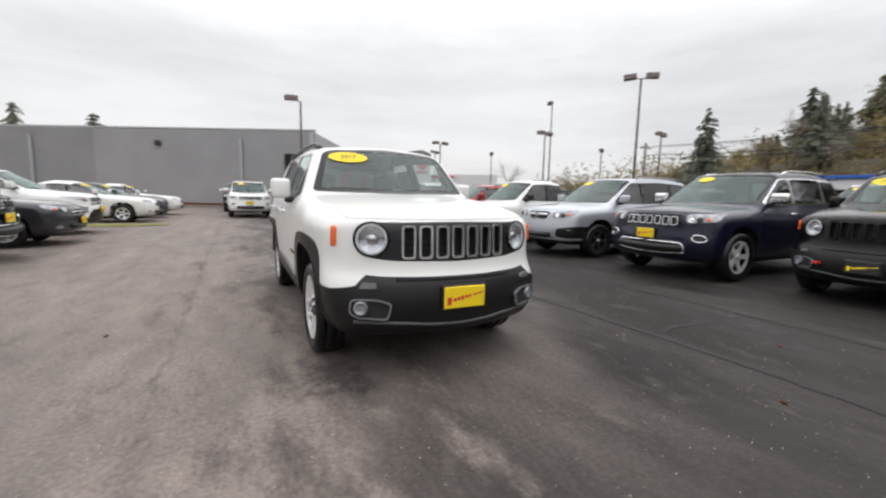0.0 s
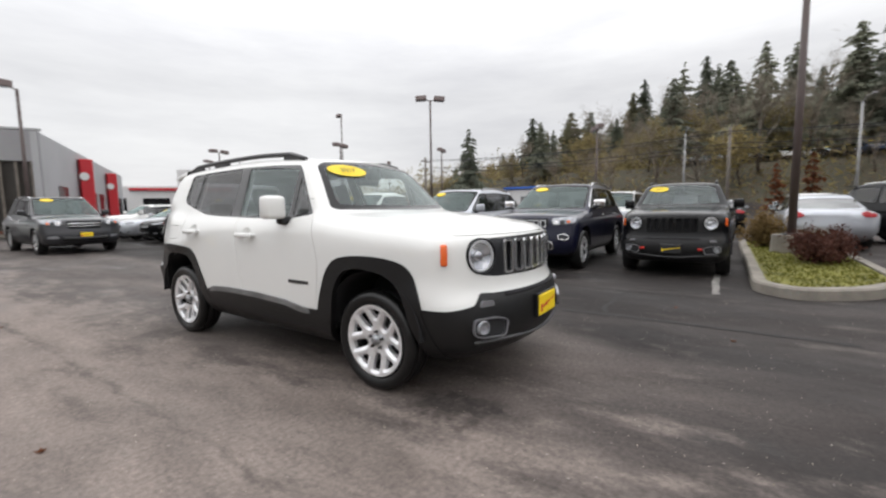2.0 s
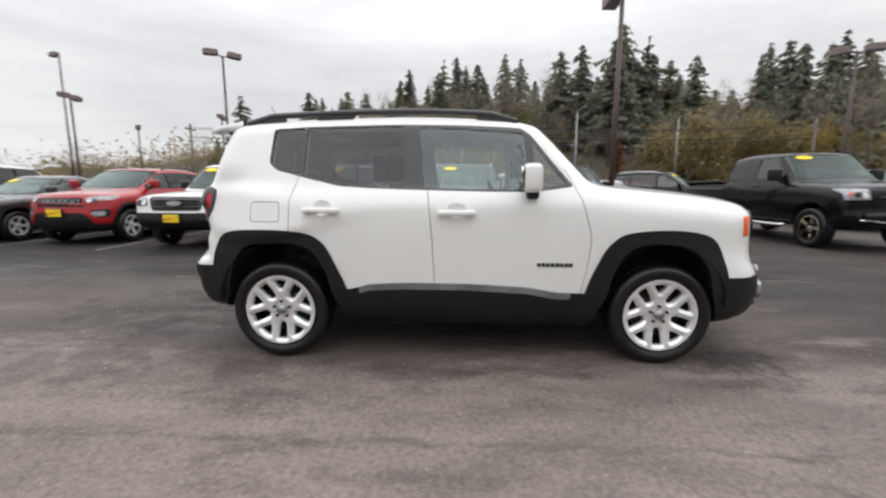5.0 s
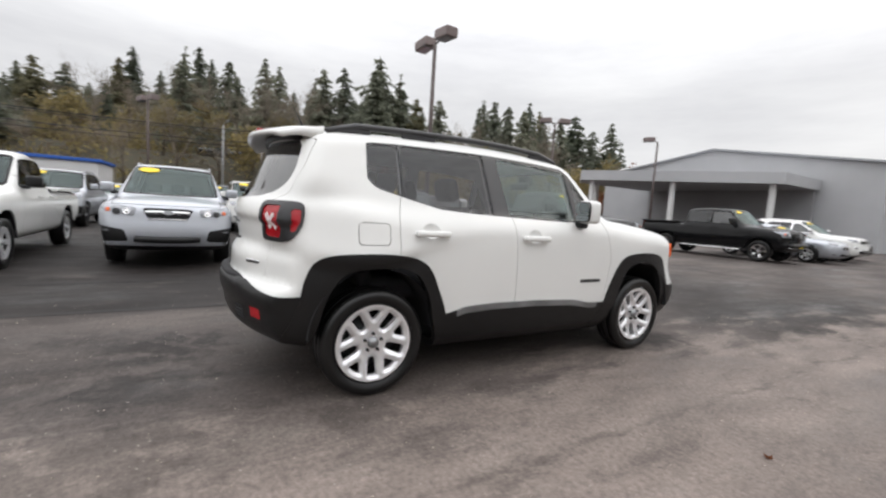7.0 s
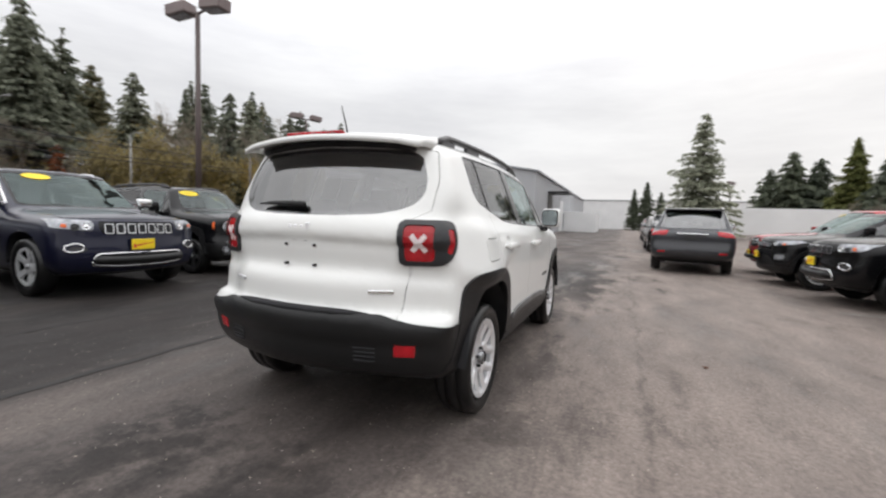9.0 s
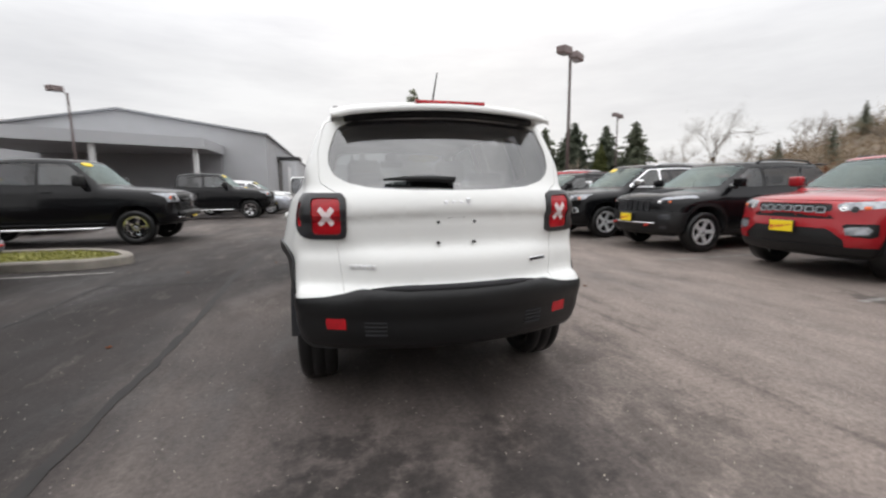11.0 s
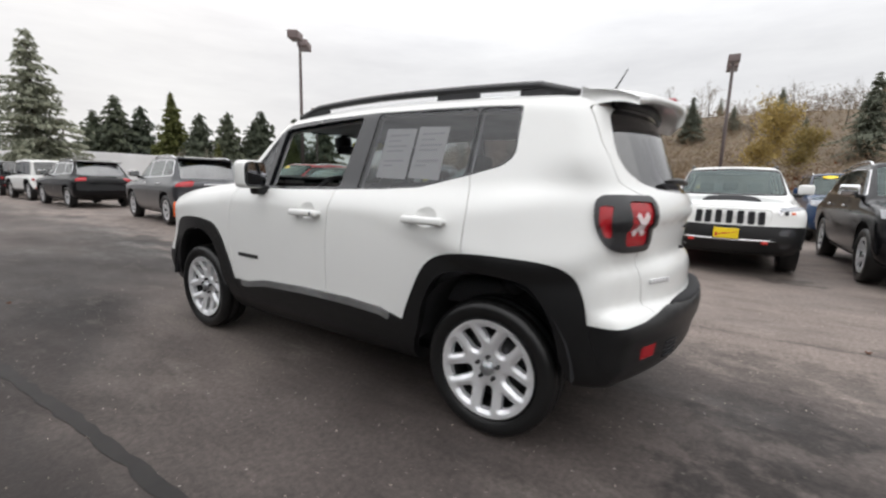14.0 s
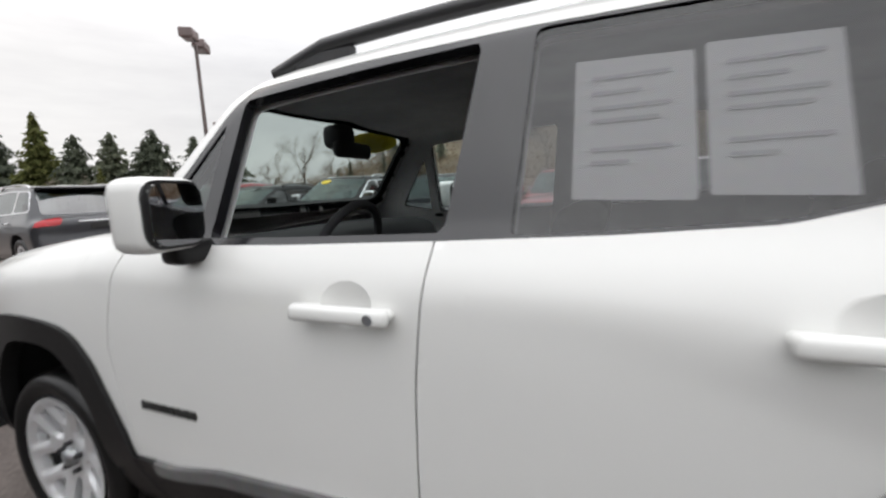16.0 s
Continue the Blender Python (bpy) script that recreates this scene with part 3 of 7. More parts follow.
def panel(name, M, material, parent, off=0.0, depth=0.0, label=""):
    """A sheet of a skin, moved out by off, its edge folded in by depth."""
    V, N, T = M
    if not len(T):
        return None
    A = V + N * off
    F = [tuple(t) for t in T.tolist()]
    if depth:
        E = np.concatenate([T[:, [0, 1]], T[:, [1, 2]], T[:, [2, 0]]])
        key = np.sort(E, 1)
        U, first, count = np.unique(key, axis=0, return_index=True, return_counts=True)
        B = E[first[count == 1]]
        o = len(A)
        k = len(B)
        A = np.concatenate([A, A[B[:, 0]], A[B[:, 1]], A[B[:, 0]] - N[B[:, 0]] * depth, A[B[:, 1]] - N[B[:, 1]] * depth])
        i = np.arange(k)
        F += np.stack([o + i + k, o + i, o + i + 2 * k, o + i + 3 * k], 1).tolist()
    return link(name, A, F, material, parent, label)


# ---------------------------------------------------------------- wheels
def wheel(parent, x, y, r, rim_r, w, side, spokes="y", rim_mat=None, fine=True):
    """A wheel whose outer face looks to the given side; parts: tyre, rim, hub_cap, brake_disc."""
    rim_mat = rim_mat or ALLOY
    n = 48 if fine else 24
    c, h = r, w / 2
    rr = rim_r + 0.008
    tyre = [(-h * 0.86, rr), (-h, rr + 0.03), (-h * 1.02, (rr + r) / 2), (-h * 0.95, r - 0.022), (-h * 0.78, r - 0.006), (-h * 0.4, r), (-h * 0.38, r - 0.008),
            (-h * 0.3, r - 0.008), (-h * 0.28, r), (h * 0.28, r), (h * 0.3, r - 0.008), (h * 0.38, r - 0.008), (h * 0.4, r), (h * 0.78, r - 0.006),
            (h * 0.95, r - 0.022), (h * 1.02, (rr + r) / 2), (h, rr + 0.03), (h * 0.9, rr + 0.006), (h * 0.86, rr)]
    if not fine:
        tyre = [tyre[i] for i in (0, 2, 3, 4, 14, 15, 16, 18)]
    V, F = lathe(tyre, n)
    barrel, bf = lathe([(-h * 0.86, rr), (-h * 0.8, rim_r * 0.93), (h * 0.2, rim_r * 0.9), (h * 0.75, rim_r * 0.95), (h * 0.88, rr), (h * 0.93, rr - 0.004)], n)
    spot = Matrix.Translation((x, y, r)) @ Matrix.Rotation(0 if side > 0 else math.pi, 4, "Z")

    def at(V):
        return np.array([spot @ Vector(v) for v in V])

    well, wf = lathe([(-h * 0.9, rim_r * 0.98), (-h * 0.3, rim_r * 0.75), (-h * 0.28, 0.001)], 24)
    disc, df = lathe([(-h * 0.1, 0.0), (-h * 0.1, rim_r * 0.68), (h * 0.02, rim_r * 0.68), (h * 0.02, 0.07), (h * 0.3, 0.06), (h * 0.3, 0.001)], 28)
    base = link("wheel", *joined((at(well), wf)), LINING, parent)
    link("tyre", at(V), F, RUBBER, base)
    if fine:
        link("brake_disc", at(disc), df, DARKMETAL, base)
    # the face: a dished disc, cut through between the spokes
    m, k = (26, 100) if fine else (6, 40)
    R = np.linspace(0.004, rim_r * 0.985, m)
    A = np.linspace(0, 2 * np.pi, k, endpoint=False)
    rg, ag = np.meshgrid(R, A, indexing="ij")
    dish = h * 0.62 + 0.03 * step(0.25, 1.0, rg / rim_r) + 0.012 * step(0.3, 0.0, rg / rim_r)
    V = np.stack([dish, rg * np.cos(ag), rg * np.sin(ag)], -1).reshape(-1, 3)
    i, j = np.meshgrid(np.arange(m - 1), np.arange(k), indexing="ij")
    jj = (j + 1) % k
    a, b, c2, d = (i * k + j).ravel(), ((i + 1) * k + j).ravel(), ((i + 1) * k + jj).ravel(), (i * k + jj).ravel()
    T = np.concatenate([np.stack([a, b, c2], 1), np.stack([a, c2, d], 1)])
    N = np.tile([1.0, 0, 0], (len(V), 1))

    def holes(P):
        rad = np.hypot(P[:, 1], P[:, 2]) / rim_r
        ang = np.arctan2(P[:, 2], P[:, 1])
        if spokes == "y":
            q = 2 * np.pi / 5
            u = np.abs((ang + np.pi / 2 + q / 2) % q - q / 2)
            px, py = rad * np.cos(u), rad * np.sin(u)
            inner = sdpoly(px, py, fillet([(0.39, -0.06), (0.39, 0.06), (0.47, 0.104), (0.62, 0.116), (0.85, 0.130), (0.85, -0.130), (0.62, -0.116), (0.47, -0.104)], 0.035))
            v = q / 2 - u
            px, py = rad * np.cos(v), rad * np.sin(v)
            outer = sdpoly(px, py, fillet([(0.59, -0.025), (0.59, 0.025), (0.65, 0.068), (0.815, 0.185), (0.85, 0.0), (0.815, -0.185), (0.65, -0.068)], 0.025))
            return np.minimum(inner, outer)
        q = 2 * np.pi / (5 if spokes == "five" else 10)
        u = np.abs(ang % q - q / 2)
        px, py = rad * np.cos(u), rad * np.sin(u)
        wd = 0.42 if spokes == "five" else 0.18
        return sdpoly(px, py, fillet([(0.34, -wd * 0.22), (0.34, wd * 0.22), (0.84, wd), (0.84, -wd)], 0.08))

    if fine:
        # the spokes are ridged: they fall away towards the openings
        V[:, 0] -= 0.014 * (1 - step(0.0, 0.085, holes(V))) + 0.01 * step(0.30, 0.16, np.hypot(V[:, 1], V[:, 2]) / rim_r)
    _, face = clip((V, N, T), holes)
    fv = at(face[0])
    fn = np.array([spot.to_3x3() @ Vector(v) for v in face[1]])
    rim = panel("rim", (fv, fn, face[2]), rim_mat, base, 0, 0.03)
    if fine:
        link("rim_barrel", at(barrel), bf, DARKMETAL, base)
    cap, cf = lathe([(h * 0.62, 0.036), (h * 0.62 + 0.022, 0.032), (h * 0.62 + 0.026, 0.001)], 20)
    link("hub_cap", at(cap), cf, EMBLEM, base)
    if fine:
        for q in range(5):
            t = 2 * math.pi * q / 5 + 0.3
            p = spot @ Vector((h * 0.6, 0.056 * math.cos(t), 0.056 * math.sin(t)))
            p2 = spot @ Vector((h * 0.6 + 0.022, 0.056 * math.cos(t), 0.056 * math.sin(t)))
            part("wheel_nut", cyl(p, p2, 0.011, 0.009, 6), DARKMETAL, base)
    return base


def wheel_well(parent, x0, x1, y, z, r):
    """The dark liner over a wheel."""
    a = np.linspace(0.0, math.pi, 16)
    V, F = [], []
    for xx in (x0, x1):
        for t in a:
            V.append((xx, y + r * math.cos(t), z + r * math.sin(t)))
    n = len(a)
    for i in range(n - 1):
        F.append((i, i + 1, n + i + 1, n + i))
    F.append(tuple(range(n)))
    return link("wheel_liner", V, F, LINING, parent)


# ---------------------------------------------------------------- bodies
def body_field(S):
    low, top = spline(S["low"], 3), spline(S["top"], 3)
    wz, wx = spline(S["W"], 5, False).T
    bf, br, bw, bb = S["bow"]
    gx, gz, slope = S["green"]
    crown, hc = S.get("crown", 0.06), S.get("hood_crown", 0.04)
    kl, ku, kj = S.get("k", (0.15, 0.10, 0.05))
    cs = 1 / math.sqrt(1 + slope * slope)
    mid = S.get("mid", 0.3)
    tap, krear, rtap = S.get("taper", 0.0), S.get("krear", kl), S.get("rear_taper", 0.0)
    tuck = S.get("tuck", 0.0)

    def f(P):
        x, y, z = np.abs(P[:, 0]), P[:, 1], P[:, 2]
        x2 = x * x
        yl = y - bf * x2 * step(0.4, 1.4, -y) + br * x2 * step(0.4, 1.4, y)
        if tuck:
            yl = yl + tuck * step(0.42, 0.64, x) * step(1.3, 1.7, y) * step(0.63, 0.71, z) * step(0.97, 0.86, z)
        a = sdpoly(yl, z + hc * x2 * step(0.8, 1.1, z), low)
        wide = np.interp(z, wz, wx) - tap * step(1.2, 1.98, -y) * (0.5 + 0.5 * step(0.58, 0.82, z)) - rtap * step(1.35, 1.80, y) * (0.55 + 0.45 * step(0.62, 1.08, z))
        lower = smax(a, x - wide, kl + (krear - kl) * step(1.1, 1.6, y))
        yt = y - bw * x2 * (1 - step(mid - 0.5, mid + 0.5, y)) + bb * x2 * step(mid - 0.5, mid + 0.5, y)
        c = sdpoly(yt, z + crown * x2, top)
        upper = smax(c, (x - (gx - (z - gz) * slope) + rtap * step(1.35, 1.80, y) * step(1.36, 1.10, z)) * cs, ku)
        return smin(lower, upper, kj)
    return f


def onto(f, p, off=0.0):
    """The nearest point of a body to p, lifted by off, and a frame there: x level along the skin, -y out of it."""
    P = np.array([p], float)
    for _ in range(25):
        g = gradient(f, P)
        P = P - f(P)[:, None] * g / np.maximum((g * g).sum(1), 0.3)[:, None] * 0.8
    g = gradient(f, P)[0]
    n = Vector(g).normalized()
    xa = Vector((0, 0, 1)).cross(-n).normalized() * -1
    za = xa.cross(-n)
    if za.z < 0:
        xa, za = -xa, -za
    m = Matrix((xa, -n, za)).transposed().to_4x4()
    m.translation = Vector(P[0]) + n * off
    return m


def finer(M, times):
    """Cut each triangle of a sheet into four, some times over."""
    V, N, T = M
    for _ in range(times if len(T) else 0):
        E = np.sort(np.concatenate([T[:, [0, 1]], T[:, [1, 2]], T[:, [2, 0]]]), 1)
        U, back = np.unique(E, axis=0, return_inverse=True)
        back = back.reshape(-1)
        k, o = len(T), len(V)
        V = np.concatenate([V, (V[U[:, 0]] + V[U[:, 1]]) / 2])
        N = np.concatenate([N, (N[U[:, 0]] + N[U[:, 1]]) / 2])
        ab, bc, ca = o + back[:k], o + back[k:2 * k], o + back[2 * k:]
        T = np.concatenate([np.stack(q, 1) for q in ((T[:, 0], ab, ca), (ab, T[:, 1], bc), (ca, bc, T[:, 2]), (ab, bc, ca))])
    return V, N, T


def cut_gap(M, field, gap=0.0024):
    """Cut a panel out of a skin with a fine gap all round: the panel, and the rest."""
    a, b = clip(M, field)
    a, _ = clip(a, lambda P: field(P) + gap)
    _, b = clip(b, lambda P: field(P) - gap)
    return a, b


def mirror_pair(parent, x, y, z, w, d, h, cap, glassy=True):
    for s in (-1, 1):
        arm = part("mirror_foot", box((-0.06, -0.035, -0.03), (0.07, 0.045, 0.03), 0.02, 2), CLAD, parent, smooth=True, m=Matrix.Translation((s * (x - w * 0.55), y - 0.02, z - h / 2 - 0.012)))
        bm = box((-w / 2, -d / 2, -h / 2), (w / 2, d / 2, h / 2), min(w, d, h) * 0.28, 3)
        m = pose(s * x, y, z, 0, 0, s * 8)
        shell = part("mirror", bm, cap, parent, smooth=True, m=m)
        rim = fillet([(-w * 0.46, -h * 0.45), (w * 0.46, -h * 0.45), (w * 0.46, h * 0.45), (-w * 0.46, h * 0.45)], h * 0.24, 5)
        link("mirror_rim", *placed(flat_prism(rim, 0.016), m @ Matrix.Translation((0, d / 2 - 0.004, 0))), CLAD, shell, smooth=False)
        link("mirror_glass", *placed(flat_prism(rim * 0.9, 0.008), m @ Matrix.Translation((0, d / 2 + 0.006, 0))), MIRRORGLASS if glassy else GLOSSBLACK, shell, smooth=False)


def seat(parent, x, y, z, w=0.5, head=True):
    s = part("seat", box((x - w / 2, y - 0.25, z), (x + w / 2, y + 0.27, z + 0.16), 0.05, 3), CLOTH, parent, smooth=True)
    bm = box((-w / 2, -0.06, 0), (w / 2, 0.06, 0.58), 0.05, 3)
    part("backrest", bm, CLOTH, s, smooth=True, m=pose(x, y + 0.27, z + 0.1, -14))
    if head:
        part("headrest", box((-0.13, -0.05, 0.62), (0.13, 0.05, 0.80), 0.045, 3), CLOTH, s, smooth=True, m=pose(x, y + 0.27, z + 0.1, -14))
    return s


def oval(rx, rz, n=28):
    a = np.linspace(0, 2 * np.pi, n, endpoint=False)
    return [(rx * math.cos(t), rz * math.sin(t)) for t in a]


def flat_prism(poly, d):
    """A polygon in x and z, d thick towards -y."""
    n = len(poly)
    V = [(p[0], 0, p[1]) for p in poly] + [(p[0], -d, p[1]) for p in poly]
    F = [tuple(range(n))[::-1], tuple(range(n, 2 * n))] + [(i, (i + 1) % n, n + (i + 1) % n, n + i) for i in range(n)]
    return V, F


def ring_prism(outer, inner, d):
    """The band between two outlines of the same count, d thick towards -y."""
    n = len(outer)
    V = [(p[0], 0, p[1]) for p in outer] + [(p[0], 0, p[1]) for p in inner] + [(p[0], -d, p[1]) for p in outer] + [(p[0], -d, p[1]) for p in inner]
    F = []
    for i in range(n):
        j = (i + 1) % n
        F += [(2 * n + i, 2 * n + j, 3 * n + j, 3 * n + i), (i, j, 2 * n + j, 2 * n + i), (n + j, n + i, 3 * n + i, 3 * n + j), (j, i, n + i, n + j)]
    return V, F


def placed(VF, m):
    V, F = VF
    return [tuple(m @ Vector(v)) for v in V], F


def dealer_plate(parent, x, y, z, yaw=0.0, dark=False):
    """A yellow dealer plate in a black holder, its lettering as bars."""
    m = pose(x, y, z, 0, 0, yaw)
    p = part("licence_plate", box((-0.152, -0.012, -0.072), (0.152, 0.0, 0.072), 0.006, 1), INK if dark else YELLOW, parent, "black plate holder with yellow print" if dark else "yellow dealer plate with red print", m=m)
    part("plate_holder", box((-0.165, -0.004, -0.082), (0.165, 0.02, 0.082), 0.006, 1), CLAD, p, m=m)
    # a slanting run of red strokes
    bm = bmesh.new()
    for i, (u, w, h) in enumerate(((-0.115, 0.03, 0.05), (-0.075, 0.022, 0.022), (-0.047, 0.022, 0.02), (-0.02, 0.022, 0.026), (0.008, 0.02, 0.02), (0.034, 0.018, 0.02), (0.07, 0.02, 0.012), (0.098, 0.02, 0.012), (0.124, 0.02, 0.012))):
        zz = u * 0.18
        box((u - w / 2, -0.0135, zz - h / 2), (u + w / 2, -0.0115, zz + h / 2), 0, 1, bm)
    part("plate_print", bm, YELLOW if dark else SIGNRED, p, m=m)
    return p


def lettering(text, size, depth=0.0005):
    """Words as a flat mesh, in x and y, facing z."""
    cu = bpy.data.curves.new("words", "FONT")
    cu.body, cu.size, cu.align_x, cu.align_y, cu.extrude = text, size, "CENTER", "CENTER", depth
    t = bpy.data.objects.new("words", cu)
    scene.collection.objects.link(t)
    me = bpy.data.meshes.new_from_object(t.evaluated_get(bpy.context.evaluated_depsgraph_get()))
    bpy.data.objects.remove(t)
    return me


def year_sticker(parent, f, x, z, y0, text="2017", w=0.2, h=0.062):
    """An oval price sticker laid on the windscreen; f is the body's field."""
    a = np.array(oval(w / 2, h / 2, 32))
    a = np.concatenate([[[0, 0]], a])
    P = np.stack([x + a[:, 0], np.full(len(a), y0), z + a[:, 1]], 1)
    for _ in range(30):
        P[:, 1] += np.clip(f(P), -0.05, 0.05) * 1.3
    g = gradient(f, P)
    g /= np.linalg.norm(g, axis=1)[:, None]
    n = len(a) - 1
    P = P + g * 0.006
    o = link("year_sticker", P, [(0, 1 + (i + 1) % n, 1 + i) for i in range(n)], YELLOW, parent, "yellow oval year sticker")
    if text:
        c, nrm = Vector(P[0] + g[0] * 0.003), Vector(g[0])
        me = lettering(text, h * 0.72)
        zax = nrm
        up = Vector((0, 0, 1))
        xax = up.cross(zax).normalized()
        yax = zax.cross(xax)
        m = Matrix((xax, yax, zax)).transposed().to_4x4()
        m.translation = c
        me.transform(m)
        me.materials.append(INK)
        new("year_print", me).parent = o
    return o


BOXY = dict(
    low=[(-1.93, .265), (-2.095, .335), (-2.145, .48), (-2.13, .62), (-2.09, .70), (-2.075, .78), (-2.065, .98), (-2.03, 1.055), (-1.93, 1.10), (-1.7, 1.14), (-1.4, 1.175), (-1.1, 1.20),
         (-.9, 1.21), (0, 1.2), (1.0, 1.21), (1.70, 1.22), (1.93, 1.205), (1.995, 1.165), (2.012, 1.105), (2.008, 1.082), (1.976, 1.066), (1.973, .99), (1.980, .92), (2.012, .872), (2.026, .83), (2.028, .75), (2.034, .712), (2.066, .702), (2.088, .675), (2.084, .60), (2.066, .55), (2.052, .47), (2.0, .39),
         (1.90, .36), (1.5, .28), (.9, .24), (-.9, .22), (-1.5, .24)],
    top=[(-.985, 1.21), (-.80, 1.385), (-.60, 1.575), (-.50, 1.63), (-.33, 1.66), (0, 1.68), (.4, 1.69), (.9, 1.685), (1.4, 1.665), (1.68, 1.64), (1.77, 1.60), (1.83, 1.50), (1.90, 1.34), (1.965, 1.19), (1.985, 1.10), (1.975, .98), (1.88, .90), (1.5, .90), (1.1, 1.02), (.5, 1.09), (-.9, 1.10), (-1.08, 1.14)],
    W=[(.2, .77), (.45, .850), (.6, .867), (.75, .876), (.9, .880), (1.0, .877), (1.1, .864), (1.2, .835), (1.3, .79)],
    bow=(.36, .335, .25, .335), green=(.795, 1.2, .385), crown=.07, hood_crown=.05, k=(.15, .09, .05), taper=.095, krear=.06, rear_taper=.095, tuck=.032)

ARCH_R = [(1.70, .1), (1.63, .48), (1.59, .64), (1.51, .765), (1.40, .815), (1.17, .815), (1.03, .765), (.95, .64), (.91, .49), (.86, .1)]
ARCH_F = [(-.86, .1), (-.92, .49), (-.96, .66), (-1.05, .785), (-1.19, .825), (-1.40, .80), (-1.53, .70), (-1.60, .50), (-1.66, .1)]
FLARE_R = [(1.82, .1), (1.74, .62), (1.71, .76), (1.66, .85), (1.57, .89), (1.41, .903), (1.21, .90), (1.05, .875), (.95, .81), (.88, .68), (.80, .48), (.72, .1)]
FLARE_F = [(-.70, .1), (-.77, .48), (-.85, .70), (-.92, .82), (-1.03, .89), (-1.27, .912), (-1.49, .89), (-1.60, .83), (-1.66, .70), (-1.70, .55), (-1.76, .1)]


def boxy_car(paint_mat, detail=True, trail=False, open_window=False, name="parked_car"):
    """The boxy compact off-roader, nose towards -y, its middle over the origin."""
    car = thing(name, "", "car")
    f = body_field(BOXY)
    M = skin(f, (-1.0, -2.3, .12), (1.0, 2.25, 1.78), .026 if detail else .05)
    a_r, a_f, fl_r, fl_f = (spline(p, 3) if detail else np.array(p) for p in (ARCH_R, ARCH_F, FLARE_R, FLARE_F))

    def side(poly, xmin=.4):
        return lambda P: np.maximum(sdpoly(P[:, 1], P[:, 2], poly), xmin - np.abs(P[:, 0]))

    _, M = clip(M, side(a_r))
    _, M = clip(M, side(a_f))
    ring_r, M = clip(M, side(fl_r, .55))
    ring_f, M = clip(M, side(fl_f, .55))
    for ring in (ring_r, ring_f):
        for h in halves(ring):
            panel("arch_trim", h, CLAD, car, .014, .05)

    def clad(P):
        x, y, z = np.abs(P[:, 0]), P[:, 1], P[:, 2]
        zs = np.interp(y, [-.78, -.59, -.40, 0, .41, .65, .79], [.49, .495, .53, .55, .552, .54, .50])
        zf = np.interp(x, [0, .5, .60, .67, .80], [.672, .68, .69, .625, .60])
        zr = np.interp(x, [0, .5, .58, .66, .9], [.705, .70, .68, .665, .645])
        return z - np.where(y < -1.3, zf, np.where(y > 1.3, zr, zs))
    low, M = clip(M, clad)
    fb, low = clip(low, lambda P: P[:, 1] + 1.25)
    sd, rb = clip(low, lambda P: P[:, 1] - 1.25)
    front_bumper = panel("front_bumper", fb, CLAD, car, .008, .03)
    rear_bumper = panel("rear_bumper", rb, CLAD, car, .01, .03)
    under, sd = clip(sd, lambda P: np.abs(P[:, 0]) - .70)
    strip, sd = clip(sd, lambda P: np.maximum(-.042 - clad(P), np.abs(P[:, 1] - .02) - .70))
    for h in halves(sd):
        panel("sill_trim", h, CLAD, car, .012, .03)
    for h in halves(strip):
        panel("sill_strip", h, STRIPGREY, car, .016, .03, "grey worn strip along the sill")
    panel("underbody", under, LINING, car)

    lining = []
    # side windows
    dlo = fillet([(1.335, 1.578), (1.345, 1.345), (1.29, 1.295), (1.10, 1.245), (.85, 1.187), (.60, 1.172), (.28, 1.162), (-.14, 1.152), (-.43, 1.15), (-.69, 1.185), (-.55, 1.36), (-.43, 1.52), (-.36, 1.578), (0, 1.597), (.42, 1.605), (.81, 1.60), (1.11, 1.592)], .016, 2)
    D, M = clip(M, side(dlo, .5))
    panes = dict(
        quarter_window=[(1.112, 1.583), (1.325, 1.572), (1.335, 1.35), (1.285, 1.303), (1.112, 1.256)],
        rear_side_window=[(.445, 1.598), (1.102, 1.584), (1.102, 1.254), (.85, 1.195), (.60, 1.18), (.415, 1.172)],
        front_side_window=[(-.375, 1.545), (0, 1.573), (.325, 1.588), (.275, 1.178), (-.14, 1.17), (-.40, 1.168)],
        corner_window=[(-.45, 1.17), (-.64, 1.205), (-.43, 1.485)])
    lid = {}
    for k, p in panes.items():
        pm, D = clip(D, side(fillet(p, .014, 2), .5))
        for s, h in zip("RL", halves(pm)):
            if open_window and k == "front_side_window" and s == "L":
                continue
            o = panel(k, h, SIDECLEAR if k == "front_side_window" else (DARKGLASS if k == "corner_window" else PRIVACY), car, -.006)
            if o:
                o.visible_shadow = False
            if open_window and k == "rear_side_window" and s == "L":
                # two printed sheets taped inside the pane
                for y0, y1 in ((.525, .733), (.75, .945)):
                    sheet, _ = clip(finer(h, 2), side(np.array([(y0, 1.24), (y1, 1.232), (y1, 1.503), (y0, 1.513)]), .5))
                    paper = panel("paper_sheet", sheet, PAPER, o, -.014, 0, "white printed sheet taped inside the glass")
                    for zz, ya, yb in ((1.47, .03, .17), (1.44, .03, .12), (1.41, .03, .17), (1.385, .03, .15), (1.33, .03, .17), (1.305, .03, .10)):
                        bar, _ = clip(sheet, side(np.array([(y0 + ya, zz - .004), (y0 + yb, zz - .004), (y0 + yb, zz + .004), (y0 + ya, zz + .004)]), .5))
                        panel("print_bar", bar, PRINT, paper, -.0115)
    for h in halves(D):
        panel("window_surround", h, PILLARBLACK, car, -.001, .03)
        lining.append(h)
    # windscreen and rear window
    ws = fillet([(-.70, 1.215), (0, 1.205), (.70, 1.215), (.72, 1.235), (.585, 1.572), (.5, 1.605), (0, 1.632), (-.5, 1.605), (-.585, 1.572), (-.72, 1.235)], .03, 2)
